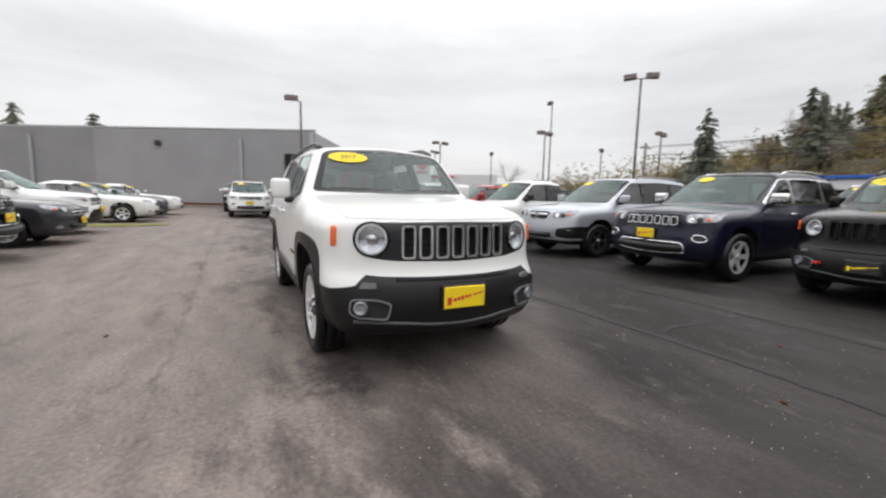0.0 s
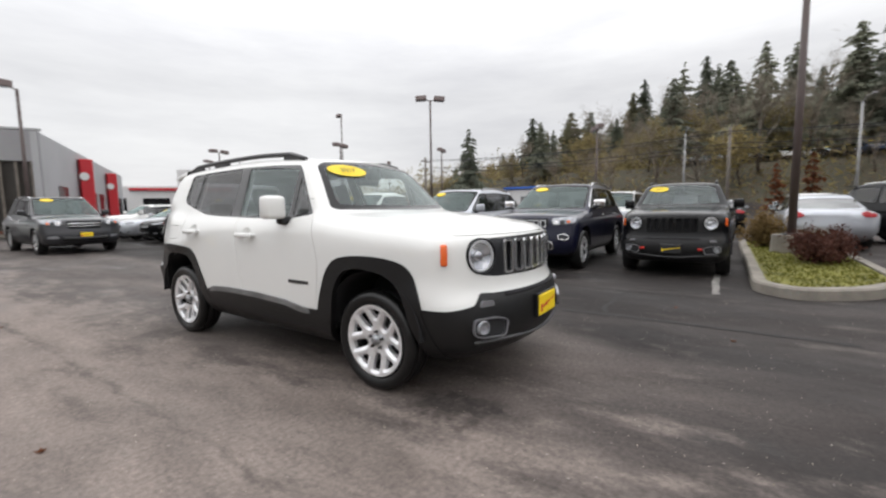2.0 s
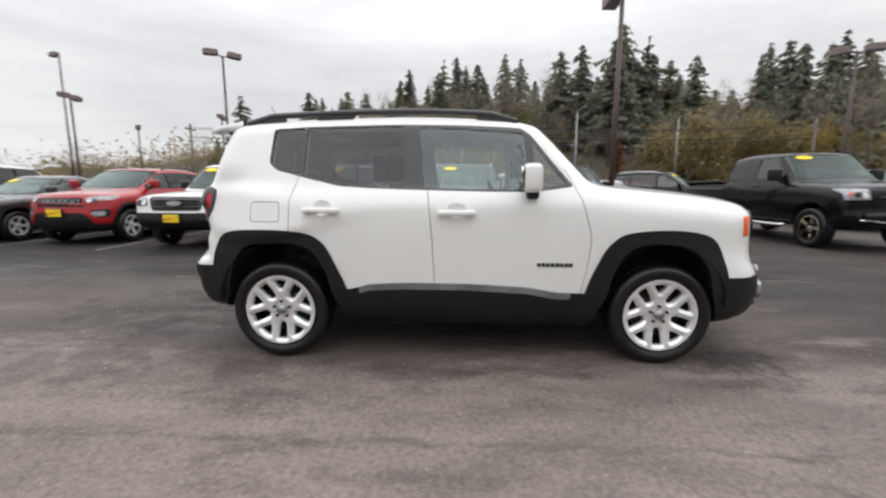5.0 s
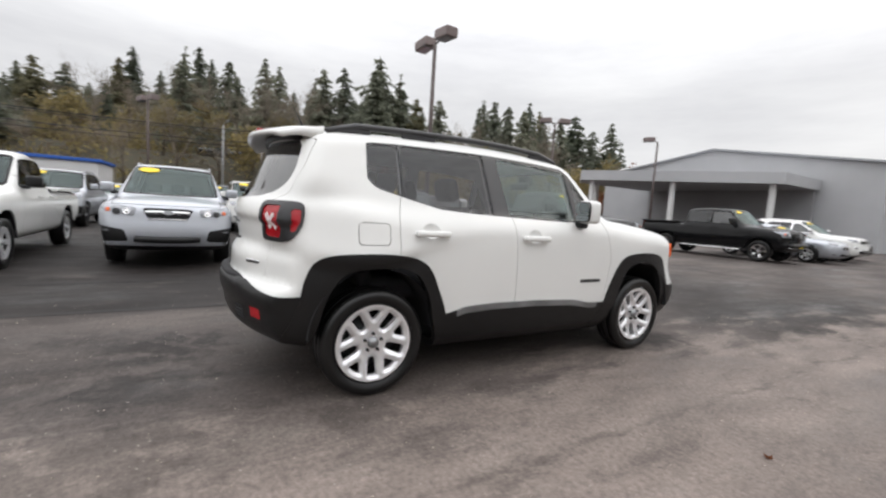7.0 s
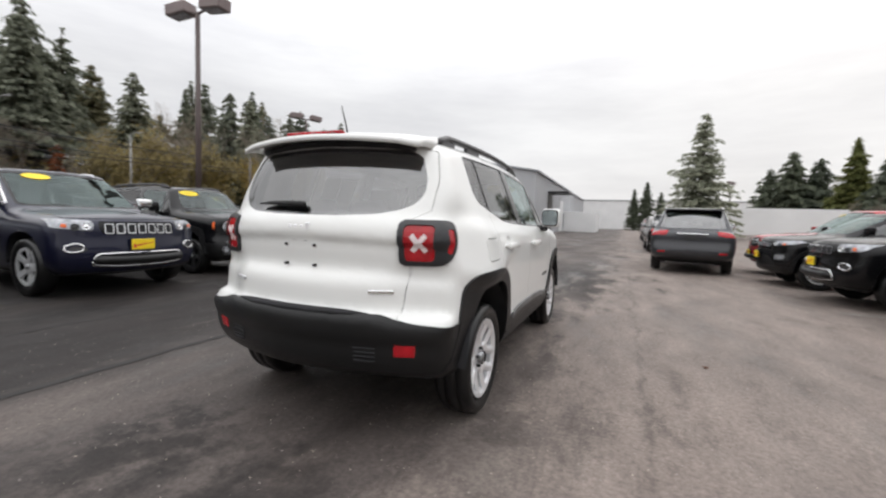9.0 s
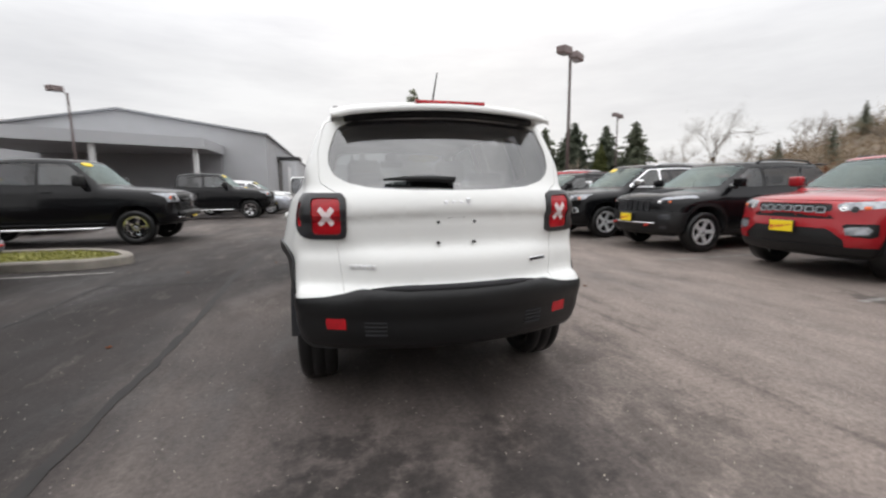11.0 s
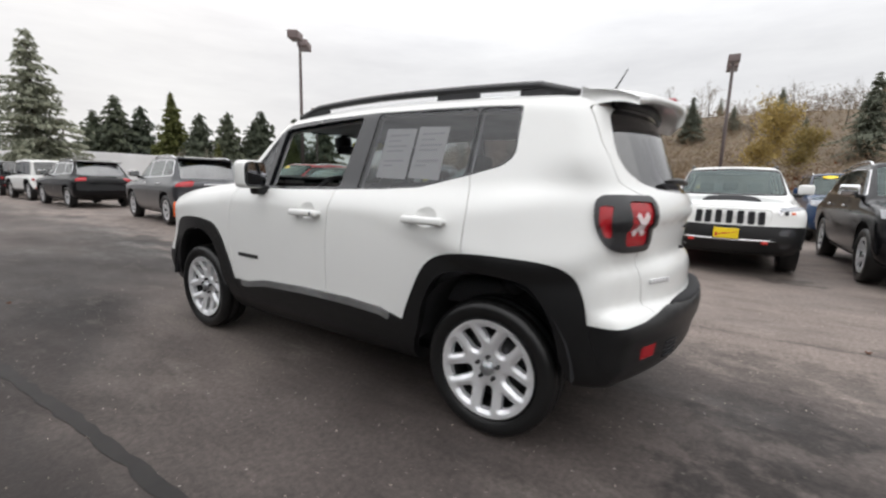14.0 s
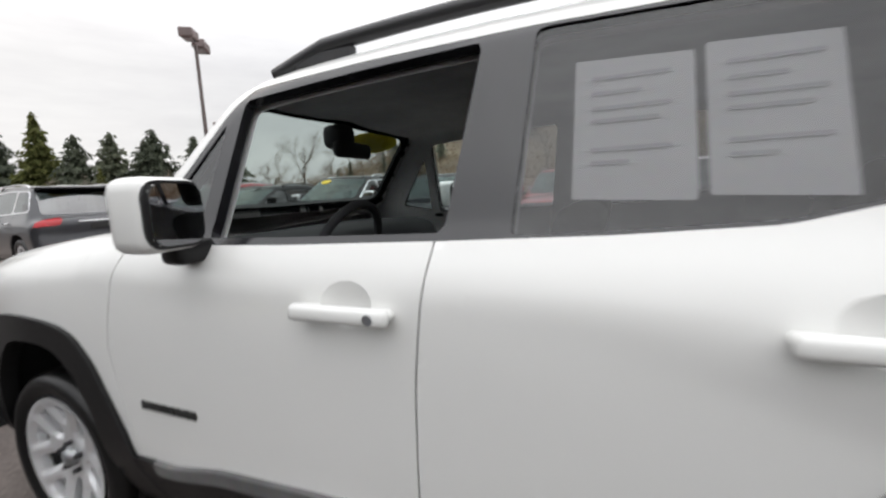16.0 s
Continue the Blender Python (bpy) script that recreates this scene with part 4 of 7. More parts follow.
    W, M = clip(M, lambda P: np.maximum(sdpoly(P[:, 0], P[:, 2], ws), P[:, 1] + .25))
    ws2 = fillet([(-.655, 1.255), (0, 1.245), (.655, 1.255), (.545, 1.555), (.47, 1.578), (0, 1.60), (-.47, 1.578), (-.545, 1.555)], .04, 2)
    G, frit = clip(W, lambda P: sdpoly(P[:, 0], P[:, 2], ws2))
    screen = panel("windscreen", G, CLEAR, car, -.004)
    screen.visible_shadow = False
    panel("windscreen_border", frit, GLOSSBLACK, screen, -.003, .02)
    bl = fillet([(0, 1.575), (.50, 1.56), (.575, 1.52), (.62, 1.40), (.625, 1.33), (.60, 1.275), (.54, 1.235), (.42, 1.205), (.2, 1.192), (0, 1.19), (-.2, 1.192), (-.42, 1.205), (-.54, 1.235), (-.60, 1.275), (-.625, 1.33), (-.62, 1.40), (-.575, 1.52), (-.50, 1.56)], .02, 2)
    W, M = clip(M, lambda P: np.maximum(sdpoly(P[:, 0], P[:, 2], bl), 1.45 - P[:, 1]))
    rw = panel("rear_window", W, REARGLASS, car, -.005)
    rw.visible_shadow = False
    # tail lamps
    tl_side = fillet([(1.712, 1.175), (1.714, 1.10), (1.730, 1.04), (1.765, .985), (1.80, .952), (2.2, .948), (2.2, 1.175)], .03, 3)
    tl_back = fillet([(.543, 1.175), (1.2, 1.175), (1.2, .948), (.546, .948)], .03, 2)
    L, M = clip(M, lambda P: np.maximum(sdpoly(P[:, 1], P[:, 2], tl_side), np.maximum(sdpoly(np.abs(P[:, 0]), P[:, 2], tl_back), 1.2 - P[:, 1])))
    redb = fillet([(.572, 1.152), (.712, 1.152), (.712, .974), (.572, .974)], .02, 2)
    reds = fillet([(1.733, 1.135), (1.783, 1.135), (1.783, 1.01), (1.762, 1.01), (1.738, 1.07)], .01, 3)
    for s, h in zip((-1, 1), halves(L)):
        inner, rest = clip(finer(h, 1), lambda P: np.maximum(sdpoly(np.abs(P[:, 0]), P[:, 2], redb), 1.76 - P[:, 1]))
        edge, rest = clip(rest, lambda P: np.maximum(sdpoly(P[:, 1], P[:, 2], reds), .715 - np.abs(P[:, 0])))
        # the pale cross in the lens
        def cross(P):
            u, v = (np.abs(P[:, 0]) - .642) * 1.2, P[:, 2] - 1.064
            p, q = np.abs(u + v) * .707, np.abs(u - v) * .707
            return np.minimum(np.maximum(p - .056, q - .0135), np.maximum(q - .056, p - .0135))
        pale, inner = clip(finer(inner, 3), cross)
        hous = panel("tail_lamp", rest, LAMPBLACK, car, .014, .03)
        panel("lamp_cross", pale, CROSSGREY, hous, .010, .008, "pale cross in the red lens")
        panel("red_lens", inner, REDLENS, hous, .006, .01)
        panel("side_lens", edge, REDLENS, hous, .009, .01)
    # grille panel and head lamps
    gp = fillet([(-.46, 1.022), (0, 1.03), (.46, 1.022), (.60, 1.026), (.655, .985), (.672, .915), (.645, .835), (.56, .795), (.45, .778), (0, .768), (-.45, .778), (-.56, .795), (-.645, .835), (-.672, .915), (-.655, .985), (-.60, 1.026)], .03, 2)
    G, M = clip(M, lambda P: np.maximum(sdpoly(P[:, 0], P[:, 2], gp), P[:, 1] + 1.5))
    grey = CLAD if not trail else GLOSSBLACK
    # the lamps sit in round holes
    _, G = clip(G, lambda P: np.hypot(np.abs(P[:, 0]) - .555, P[:, 2] - .915) - .108)
    n7, w7, g7 = 7, .094, .017
    holes7 = [fillet([(x - w7 / 2 + .010, .800), (x + w7 / 2 - .010, .800), (x + w7 / 2 - .010, .998), (x - w7 / 2 + .010, .998)], .02, 2) for x in ((i - 3) * (w7 + g7) for i in range(n7))]
    _, G = clip(finer(G, 2 if detail else 1), lambda P: np.minimum.reduce([sdpoly(P[:, 0], P[:, 2], hp) for hp in holes7]))
    grille = panel("grille", G, FASCIA if not trail else CLAD, car, -.008, .03, "dark grey grille panel")

    def front_y(x):
        return -2.068 + .36 * x * x

    for i in range(n7):
        x = (i - 3) * (w7 + g7)
        m = pose(x, front_y(x) + .004, .898, -2, 0, math.degrees(math.atan(.72 * x)))
        o = fillet([(-w7 / 2, -.110), (w7 / 2, -.110), (w7 / 2, .110), (-w7 / 2, .110)], .028, 4)
        q = fillet([(-w7 / 2 + .015, -.095), (w7 / 2 - .015, -.095), (w7 / 2 - .015, .096), (-w7 / 2 + .015, .096)], .020, 4)
        slot = link("grille_slot", *placed(ring_prism(o, q, .017), m), BRIGHTTRIM if not trail else GLOSSBLACK, grille, smooth=False)
        deep = m @ Matrix.Translation((0, .045, 0))
        link("slot_mesh", *placed(flat_prism(o, .006), deep), LINING, slot, smooth=False)
        if detail:
            for k in range(5):
                zz = -.085 + k * .042
                part("mesh_bar", box((-w7 / 2, -.008, zz - .003), (w7 / 2, .0, zz + .003)), CLAD, slot, m=deep @ Matrix.Translation((0, -.012, 0)))
    for s in (-1, 1):
        x = s * .555
        m = pose(x, front_y(x) + .012, .915, -3, 0, math.degrees(math.atan(.72 * x)))
        ring, rf = lathe([(.0, .114), (.018, .113), (.022, .107), (.010, .102)], 36)
        bowl, bf = lathe([(.012, .104), (-.018, .082), (-.03, .03), (-.03, .001)], 36)
        dome, dof = lathe([(.014, .104), (.026, .088), (.036, .055), (.04, .001)], 36)
        halo, hf = lathe([(.002, .101), (.013, .099), (.013, .088), (.002, .086)], 36)
        eye, ef = lathe([(-.03, .036), (-.012, .034), (-.006, .024), (-.003, .001)], 24)
        turn = m @ Matrix.Rotation(radians(-90), 4, "Z")
        lamp = link("headlight", *placed((bowl, bf), turn), HEADBOWL, car)
        link("lamp_ring", *placed((ring, rf), turn), GLOSSBLACK, lamp)
        link("light_ring", *placed((halo, hf), turn), WHITEPLASTIC, lamp)
        link("projector", *placed((eye, ef), turn), CHROME, lamp)
        link("lens", *placed((dome, dof), turn), LENS, lamp).visible_shadow = False
        # side marker, turn lamp, fog lamp
        mm = onto(f, (s * .745, -1.80, .93), .002)
        part("side_marker", box((-.021, -.014, -.066), (.021, .012, .066), .012, 2), AMBER, car, "amber side marker", smooth=True, m=mm)
        mf = pose(s * .595, -2.145 + .36 * .354 + .012, .632, 0, 0, s * 24)
        link("turn_lamp", *placed(flat_prism(fillet([(-.055, -.018), (.055, -.018), (.035, .018), (-.05, .014)] if s > 0 else [(-.055, -.018), (.055, -.018), (.05, .014), (-.035, .018)], .008, 2), .02), mf), SATIN, car, smooth=False)
        mf = pose(s * .60, -2.15 + .36 * .36 - .002, .485, 0, 0, s * 25)
        o = fillet([(-.13 * s, -.07), (-.155 * s, .035), (-.06 * s, .062), (.11 * s, .062), (.12 * s, -.03), (.06 * s, -.06)], .03, 4)
        q = o * np.array([.93, .88])
        bez = link("fog_lamp_bezel", *placed(ring_prism(o, q, .02), mf), SATIN, front_bumper, smooth=False)
        link("bezel_back", *placed(flat_prism(q, .004), mf), LINING, bez, smooth=False)
        fog, ff = lathe([(.0, .046), (.02, .044), (.024, .036), (.012, .032), (.02, .001)], 24)
        link("fog_lamp", *placed((fog, ff), mf @ Matrix.Translation((.045 * s, -.004, .005)) @ Matrix.Rotation(radians(-90), 4, "Z")), LAMPGREY, bez)
        if trail:
            part("tow_hook", box((-.03, -.05, -.015), (.03, .02, .015), .008, 2), TOWRED, front_bumper, "red tow hook", m=pose(s * .42, -2.11, .5, 0, 0, s * 14))
        # door mirror foot, handles, badge
    for s in (-1, 1):
        for yc, zc in ((.95, 1.032), (.07, 1.018)):
            P = np.array([[s * 1.0, yc, zc]])
            for _ in range(20):
                P[:, 0] -= s * f(P)
            xs = float(P[0, 0])
            bm = box((-.014, -.122, -.019), (.016, .122, .019), .012, 2)
            h = part("door_handle", bm, paint_mat, car, smooth=True, m=pose(xs + s * .032, yc, zc, 0, -8 * s, 0))
            bm = box((-.014, -.03, -.012), (.016, .03, .012), .008, 1)
            part("handle_foot", bm, paint_mat, h, smooth=True, m=pose(xs + s * .008, yc - .09, zc))
            bm = box((-.014, -.03, -.012), (.016, .03, .012), .008, 1)
            part("handle_foot", bm, paint_mat, h, smooth=True, m=pose(xs + s * .008, yc + .09, zc))
            if detail and s > 0 and yc < .5:
                part("key_lock", cyl((xs + .04, yc + .085, zc), (xs + .051, yc + .085, zc), .011, .011, 14), EMBLEM, h)
        bm = bmesh.new()
        P = np.array([[s * 1.0, -.57, .682]])
        for _ in range(20):
            P[:, 0] -= s * f(P)
        spot = pose(float(P[0, 0]), -.57, .682)
        box((-.003, -.118, -.0020), (.003, .118, .0020), 0, 1, bm)
        badge = part("name_badge", bm, INK if not trail else EMBLEM, car, m=spot)
        for k in range(8):
            part("badge_bar", box((-.004, -.115 + k * .0295, -.0125), (.004, -.115 + k * .0295 + .0225, .0125)), INK if not trail else EMBLEM, badge, m=spot)
    lip = [onto(f, (x, -2.1 + .36 * x * x, .375 + .05 * abs(x)), .012).translation for x in np.linspace(-.66, .66, 13)]
    link("bumper_lip", *tube(lip, .012, 6), SATINBLACK, front_bumper)
    slot = [onto(f, (x, -2.1 + .36 * x * x, .655), .006).translation for x in np.linspace(-.42, .42, 9)]
    link("air_slot", *tube(slot, .016, 6), LINING, front_bumper)
    mirror_pair(car, .94, -.40, 1.238, .168, .12, .175, paint_mat)
    # roof rails
    for s in (-1, 1):
        ys = np.linspace(-.34, 1.56, 22)
        P = np.stack([np.full(22, s * .57), ys, np.full(22, 1.75)], 1)
        for _ in range(30):
            P[:, 2] -= f(P) * .9
        u = np.linspace(0, 1, 22)
        lift = .036 * step(0, .10, u) * step(0, .10, 1 - u)
        Q = P.copy()
        Q[:, 2] += lift + .006
        rail = link("roof_rail", *tube(Q, .021, 10, flat=1.0), RAILGREY, car)
        for i, fl in ((2, .10), (14, .13), (19, .10)):
            part("rail_foot", box(P[i] - [.014, fl, .012], P[i] + [.014, fl, .030], .008, 1), RAILGREY, rail)
    # spoiler
    nx, ny = 25, 8
    V, F = [], []
    for face in (0, 1):
        for i in range(nx):
            x = -.60 + 1.2 * i / (nx - 1)
            ye = 1.935 - .33 * x * x
            for j in range(ny):
                t = j / (ny - 1)
                y = 1.58 + (ye - 1.58) * t
                zt = 1.672 - .078 * x * x - .02 * t - .035 * t ** 3 - .10 * max(0, abs(x) - .5) ** 1.0 * (1 if t > 0 else 0)
                V.append((x, y, zt - (0 if face == 0 else .03 + .035 * (1 - t) ** 2 + .02 * float(step(.47, .6, abs(x))) * (1 - t))))
    q = lambda f0, i, j: f0 * nx * ny + i * ny + j
    for i in range(nx - 1):
        for j in range(ny - 1):
            F.append((q(0, i, j), q(0, i + 1, j), q(0, i + 1, j + 1), q(0, i, j + 1)))
            F.append((q(1, i, j), q(1, i, j + 1), q(1, i + 1, j + 1), q(1, i + 1, j)))
        F.append((q(0, i, ny - 1), q(0, i + 1, ny - 1), q(1, i + 1, ny - 1), q(1, i, ny - 1)))
    for i in (0, nx - 1):
        for j in range(ny - 1):
            F.append((q(0, i, j), q(0, i, j + 1), q(1, i, j + 1), q(1, i, j)))
    sp = link("roof_spoiler", V, F, paint_mat, car)
    bm = box((-.185, 1.86, 1.622), (.185, 1.905, 1.642), .006, 2)
    part("brake_light", bm, REDLENS, sp, "red high brake light", smooth=True)
    under = [(x, 1.80 - .33 * x * x, 1.592 - .075 * x * x) for x in np.linspace(-.53, .53, 13)]
    link("spoiler_underside", *tube(under, .02, 8, flat=1.0), CLAD, sp)
    # aerial, wiper, rear fittings
    link("aerial", *tube([(.02, 1.545, 1.66), (.02, 1.56, 1.69), (.008, 1.645, 1.845)], [.012, .006, .003], 8), CLAD, car)
    V, F = tube([onto(f, p, .02).translation for p in ((.0, 1.95, 1.232), (.12, 1.95, 1.245), (.24, 1.94, 1.25), (.36, 1.92, 1.247))], [.018, .017, .014, .006], 8, flat=.9)
    link("rear_wiper", V, F, CLAD, car)
    for s in (-1, 1):
        m = onto(f, (s * .622, 1.95, .535), -.008)
        part("reflector", box((-.057, -.02, -.045), (.057, .02, .045), .01, 2), REDLENS, rear_bumper, "red rear reflector", m=m)
        m2 = onto(f, (s * .43, 2.02, .50), .006)
        bm = bmesh.new()
        for i in range(4):
            box((-.055, -.008, -.036 + i * .022), (.055, .008, -.028 + i * .022), 0, 1, bm)
        part("bumper_vent", bm, LINING, rear_bumper, m=m2)
    ledge = [onto(f, (x, 2.06 - .335 * x * x, .705), .004).translation for x in np.linspace(-.44, .44, 11)]
    link("bumper_step", *tube(ledge, [.004, .022] + [.03] * 7 + [.022, .004], 8, flat=.6), LINING, rear_bumper)
    for u, v in ((-.095, 1.03), (.095, 1.03), (-.095, .925), (.095, .925)):
        part("plate_bolt", cyl((u, 1.975, v), (u, 2.0, v), .008, .008, 8), INK, car)
    badge = part("maker_badge", box((-.072, 1.985, 1.10), (-.046, 2.012, 1.15), .004, 1), ALLOY, car)
    for i in range(1, 4):
        part("badge_bar", box((-.072 + i * .038, 1.985, 1.112), (-.046 + i * .038, 2.012, 1.138), .004, 1), ALLOY, badge)
    part("trim_badge", box((-.065, -.004, -.010), (.065, .004, .010), .003, 1), CHROME, car, m=onto(f, (-.485, 1.96, .812), .002))
    drive = part("drive_badge", box((-.07, -.003, -.0015), (.07, .003, .0015)), ALLOY, car, m=onto(f, (.485, 1.96, .812), .002))
    for k in range(6):
        part("badge_bar", box((-.07 + k * .0245, -.004, -.011), (-.07 + k * .0245 + .018, .004, .011), .002), ALLOY, drive, m=onto(f, (.485, 1.96, .812), .002))
    part("tailgate_button", box((-.05, 1.975, 1.048), (.05, 1.996, 1.064), .004, 1), INK, car)
    # panels
    hood = fillet([(-.74, -.90), (.74, -.90), (.735, -1.4), (.70, -1.75), (.60, -2.3), (-.60, -2.3), (-.70, -1.75), (-.735, -1.4)], .05, 2)
    H, M = cut_gap(M, lambda P: np.maximum(sdpoly(P[:, 0], P[:, 1], hood), 1.045 - P[:, 2]))
    panel("bonnet", H, paint_mat, car, 0, .025)
    fd = fillet([(-.64, 1.3), (-.74, 1.08), (-.80, .85), (-.775, .63), (-.71, .35), (.205, .35), (.23, .87), (.275, 1.3)], .02, 2)
    rd = fillet([(.275, 1.3), (.23, .87), (.205, .35), (.7, .35), (1.0, .8), (1.17, .88), (1.17, 1.10), (1.12, 1.3)], .02, 2)
    fuel = fillet([(1.235, .955), (1.43, .955), (1.43, 1.085), (1.235, 1.085)], .025, 3)
    for nm, poly in (("front_door", fd), ("rear_door", rd)):
        Dr, M = cut_gap(M, side(poly, .5))
        for h in halves(Dr):
            if len(h[2]):
                # finger cups behind the handles
                yc, zc = (.07, 1.032) if nm == "front_door" else (.95, 1.047)
                cup, h2 = clip(h, lambda P: np.hypot((P[:, 1] - yc) / .066, (P[:, 2] - zc) / .05) * .05 - .05)
                d = panel(nm, h2, paint_mat, car, 0, .025)
                V, N, T = cup
                if len(T):
                    rr = np.hypot((V[:, 1] - yc) / .066, (V[:, 2] - zc) / .05)
                    panel("handle_cup", (V - N * (.022 * (1 - rr ** 2))[:, None].clip(0), N, T), paint_mat, d)
                lining.append(h)
    FU, M = cut_gap(M, lambda P: np.maximum(side(fuel, .5)(P), P[:, 0]), .0025)
    panel("fuel_door", FU, paint_mat, car, 0, .015)
    tg = fillet([(-.57, .66), (-.60, .95), (-.566, .97), (-.566, 1.17), (-.67, 1.23), (-.675, 1.40), (-.63, 1.56), (.63, 1.56), (.675, 1.40), (.67, 1.23), (.566, 1.17), (.566, .97), (.60, .95), (.57, .66)], .015, 2)
    TG, M = cut_gap(M, lambda P: np.maximum(sdpoly(P[:, 0], P[:, 2], tg), 1.45 - P[:, 1]), .0015)
    panel("tailgate", TG, paint_mat, car, 0, .025)
    lining.append(TG)
    panel("body", M, paint_mat, car, 0, .03)
    up, _ = clip(M, lambda P: .6 - P[:, 2])
    lining.append(clip(up, lambda P: -.95 - P[:, 1])[0])
    V, N, T = merged(*lining)
    link("inner_trim", V - N * .05, T[:, ::-1], HEADLINER if detail else LINING, car)
    # wheels
    for y in (-1.285, 1.285):
        for s in (-1, 1):
            wheel(car, s * .735, y, .339, .246, .215, s, "y" if not trail else "five", ALLOY if not trail else DARKMETAL, detail)
            wheel_well(car, s * .45, s * .86, y, .40, .41)
    # cabin
    for s in (-1, 1):
        seat(car, s * .36, .12, .55)
    seat(car, 0, 1.0, .55, 1.2, False)
    if detail:
        for x in (-.4, 0, .4):
            part("rear_headrest", box((x - .12, 1.28, 1.16), (x + .12, 1.37, 1.30), .04, 2), CLOTH, car, smooth=True)
    part("dashboard", box((-.72, -.95, .62), (.72, -.38, 1.12), .09, 3), LINING, car, smooth=True)
    ring = [(.37 + .185 * math.cos(t), -.28 + .07 * math.sin(t), 1.06 + .172 * math.sin(t)) for t in np.linspace(0, 2 * math.pi, 29)]
    sw = link("steering_wheel", *tube(ring, .016, 8), LINING, car)
    part("wheel_hub", box((.29, -.31, .99), (.45, -.25, 1.09), .03, 2), LINING, sw, smooth=True)
    part("hub_emblem", cyl((.37, -.25, 1.045), (.37, -.243, 1.045), .035, .035, 16), EMBLEM, sw)
    part("rear_view_mirror", box((-.125, -.50, 1.425), (.125, -.455, 1.495), .02, 2), LINING, car, smooth=True)
    part("mirror_mount", box((-.06, -.60, 1.47), (.06, -.49, 1.575), .03, 2), LINING, car, smooth=True)
    dealer_plate(car, .01, -2.165, .545 if not trail else .50, 0.0, trail)
    year_sticker(car, f, -.37, 1.53, -.9, w=.34, h=.098)
    return car, f


# ---------------------------------------------------------------- ground
rng = np.random.default_rng(7)


def ground_height(x, y):
    """Flat lot; a wooded slope to the east, a brushy bank to the west."""
    e = 5.0 * step(52, 66, x) + 9.0 * step(72, 120, x) + 22 * step(110, 260, x)
    e = e * step(95, 20, y) * step(-150, -60, y) + 0.35 * e
    w = 2.2 * step(-36, -42, x) + 11.0 * step(-46, -82, x) + 10 * step(-80, -220, x)
    w = w * step(-75, -25, y)
    return e + w


gx = np.unique(np.concatenate([np.linspace(-900, -240, 8), np.linspace(-240, -90, 12), np.linspace(-90, -30, 26), np.linspace(-30, 46, 12), np.linspace(46, 130, 34), np.linspace(130, 280, 12), np.linspace(280, 900, 8)]))
gy = np.unique(np.concatenate([np.linspace(-900, -200, 8), np.linspace(-200, 120, 42), np.linspace(120, 900, 8)]))
X, Y = np.meshgrid(gx, gy, indexing="ij")
Z = ground_height(X, Y)
GV = np.stack([X, Y, Z], -1).reshape(-1, 3)
i, j = np.meshgrid(np.arange(len(gx) - 1), np.arange(len(gy) - 1), indexing="ij")
n = len(gy)
GF = np.stack([i * n + j, (i + 1) * n + j, (i + 1) * n + j + 1, i * n + j + 1], -1).reshape(-1, 4)
ground = link("ground", GV, GF, ASPHALT)
ground.data.materials.append(HILL)
ground.data.materials.append(FORESTFLOOR)
mid = GV[GF].mean(1)
ground.data.polygons.foreach_set("material_index", np.where(mid[:, 0] > 56, 2, np.where(mid[:, 0] < -36, 1, 0)).astype(int))
tagged(ground, "worn dark asphalt lot with a dusty lane", "ground", kind="structure")


def ribbon(name, pts, w, mat, z=0.004, label="", jitter=0.25):
    """A strip on the ground with an uneven edge."""
    P = spline(pts, 14, False)
    D = np.gradient(P, axis=0)
    D /= np.linalg.norm(D, axis=1)[:, None]
    S = np.stack([-D[:, 1], D[:, 0]], 1)
    k = len(P)
    wl = w / 2 * (1 + jitter * rng.normal(size=k))
    wr = w / 2 * (1 + jitter * rng.normal(size=k))
    V = np.concatenate([np.c_[P + S * wl[:, None], np.full(k, z)], np.c_[P - S * wr[:, None], np.full(k, z)]])
    F = [(i, k + i, k + i + 1, i + 1) for i in range(k - 1)]
    return tagged(link(name, V, F, mat), label, "road marking" if "line" in name else "crack seal", kind="structure")


ribbon("sealed_crack", [(1.86, 4.5), (1.88, 1.4), (1.9, 0), (1.96, -1.2), (2.02, -2.1), (2.03, -3.0), (2.0, -4.2)], .07, SEAL, label="dark sealed seam in the asphalt", jitter=.25)
ribbon("sealed_crack", [(3.45, 6), (3.46, 3), (3.56, .1), (3.53, -.9), (3.57, -1.5), (3.54, -2.1), (3.57, -2.7), (3.53, -3.3)], .055, SEAL, label="dark sealed crack in the asphalt", jitter=.4)
ribbon("sealed_crack", [(3.52, -2.12), (3.2, -2.03), (2.77, -2.05), (2.4, -2.02), (2.14, -2.1)], .06, SEAL, label="dark crack across the asphalt", jitter=.4)
ribbon("sealed_crack", [(-1.2, -9), (.4, -9.3), (1.8, -9.2), (3.6, -9.6)], .05, SEAL, label="dark crack across the asphalt", jitter=.4)
for y in (-3.13, 6.9, 9.4, 11.9):
    ribbon("stall_line", [(3.85, y), (5.0, y + .02), (6.6, y), (9.6, y)], .09, STALLPAINT, .005, "worn white stall line", .15)
for y in (1.05, -1.6, -4.2):
    ribbon("stall_line", [(-4.6, y), (-6.5, y), (-9.6, y)], .085, STALLPAINT, .005, "worn white stall line", .2)
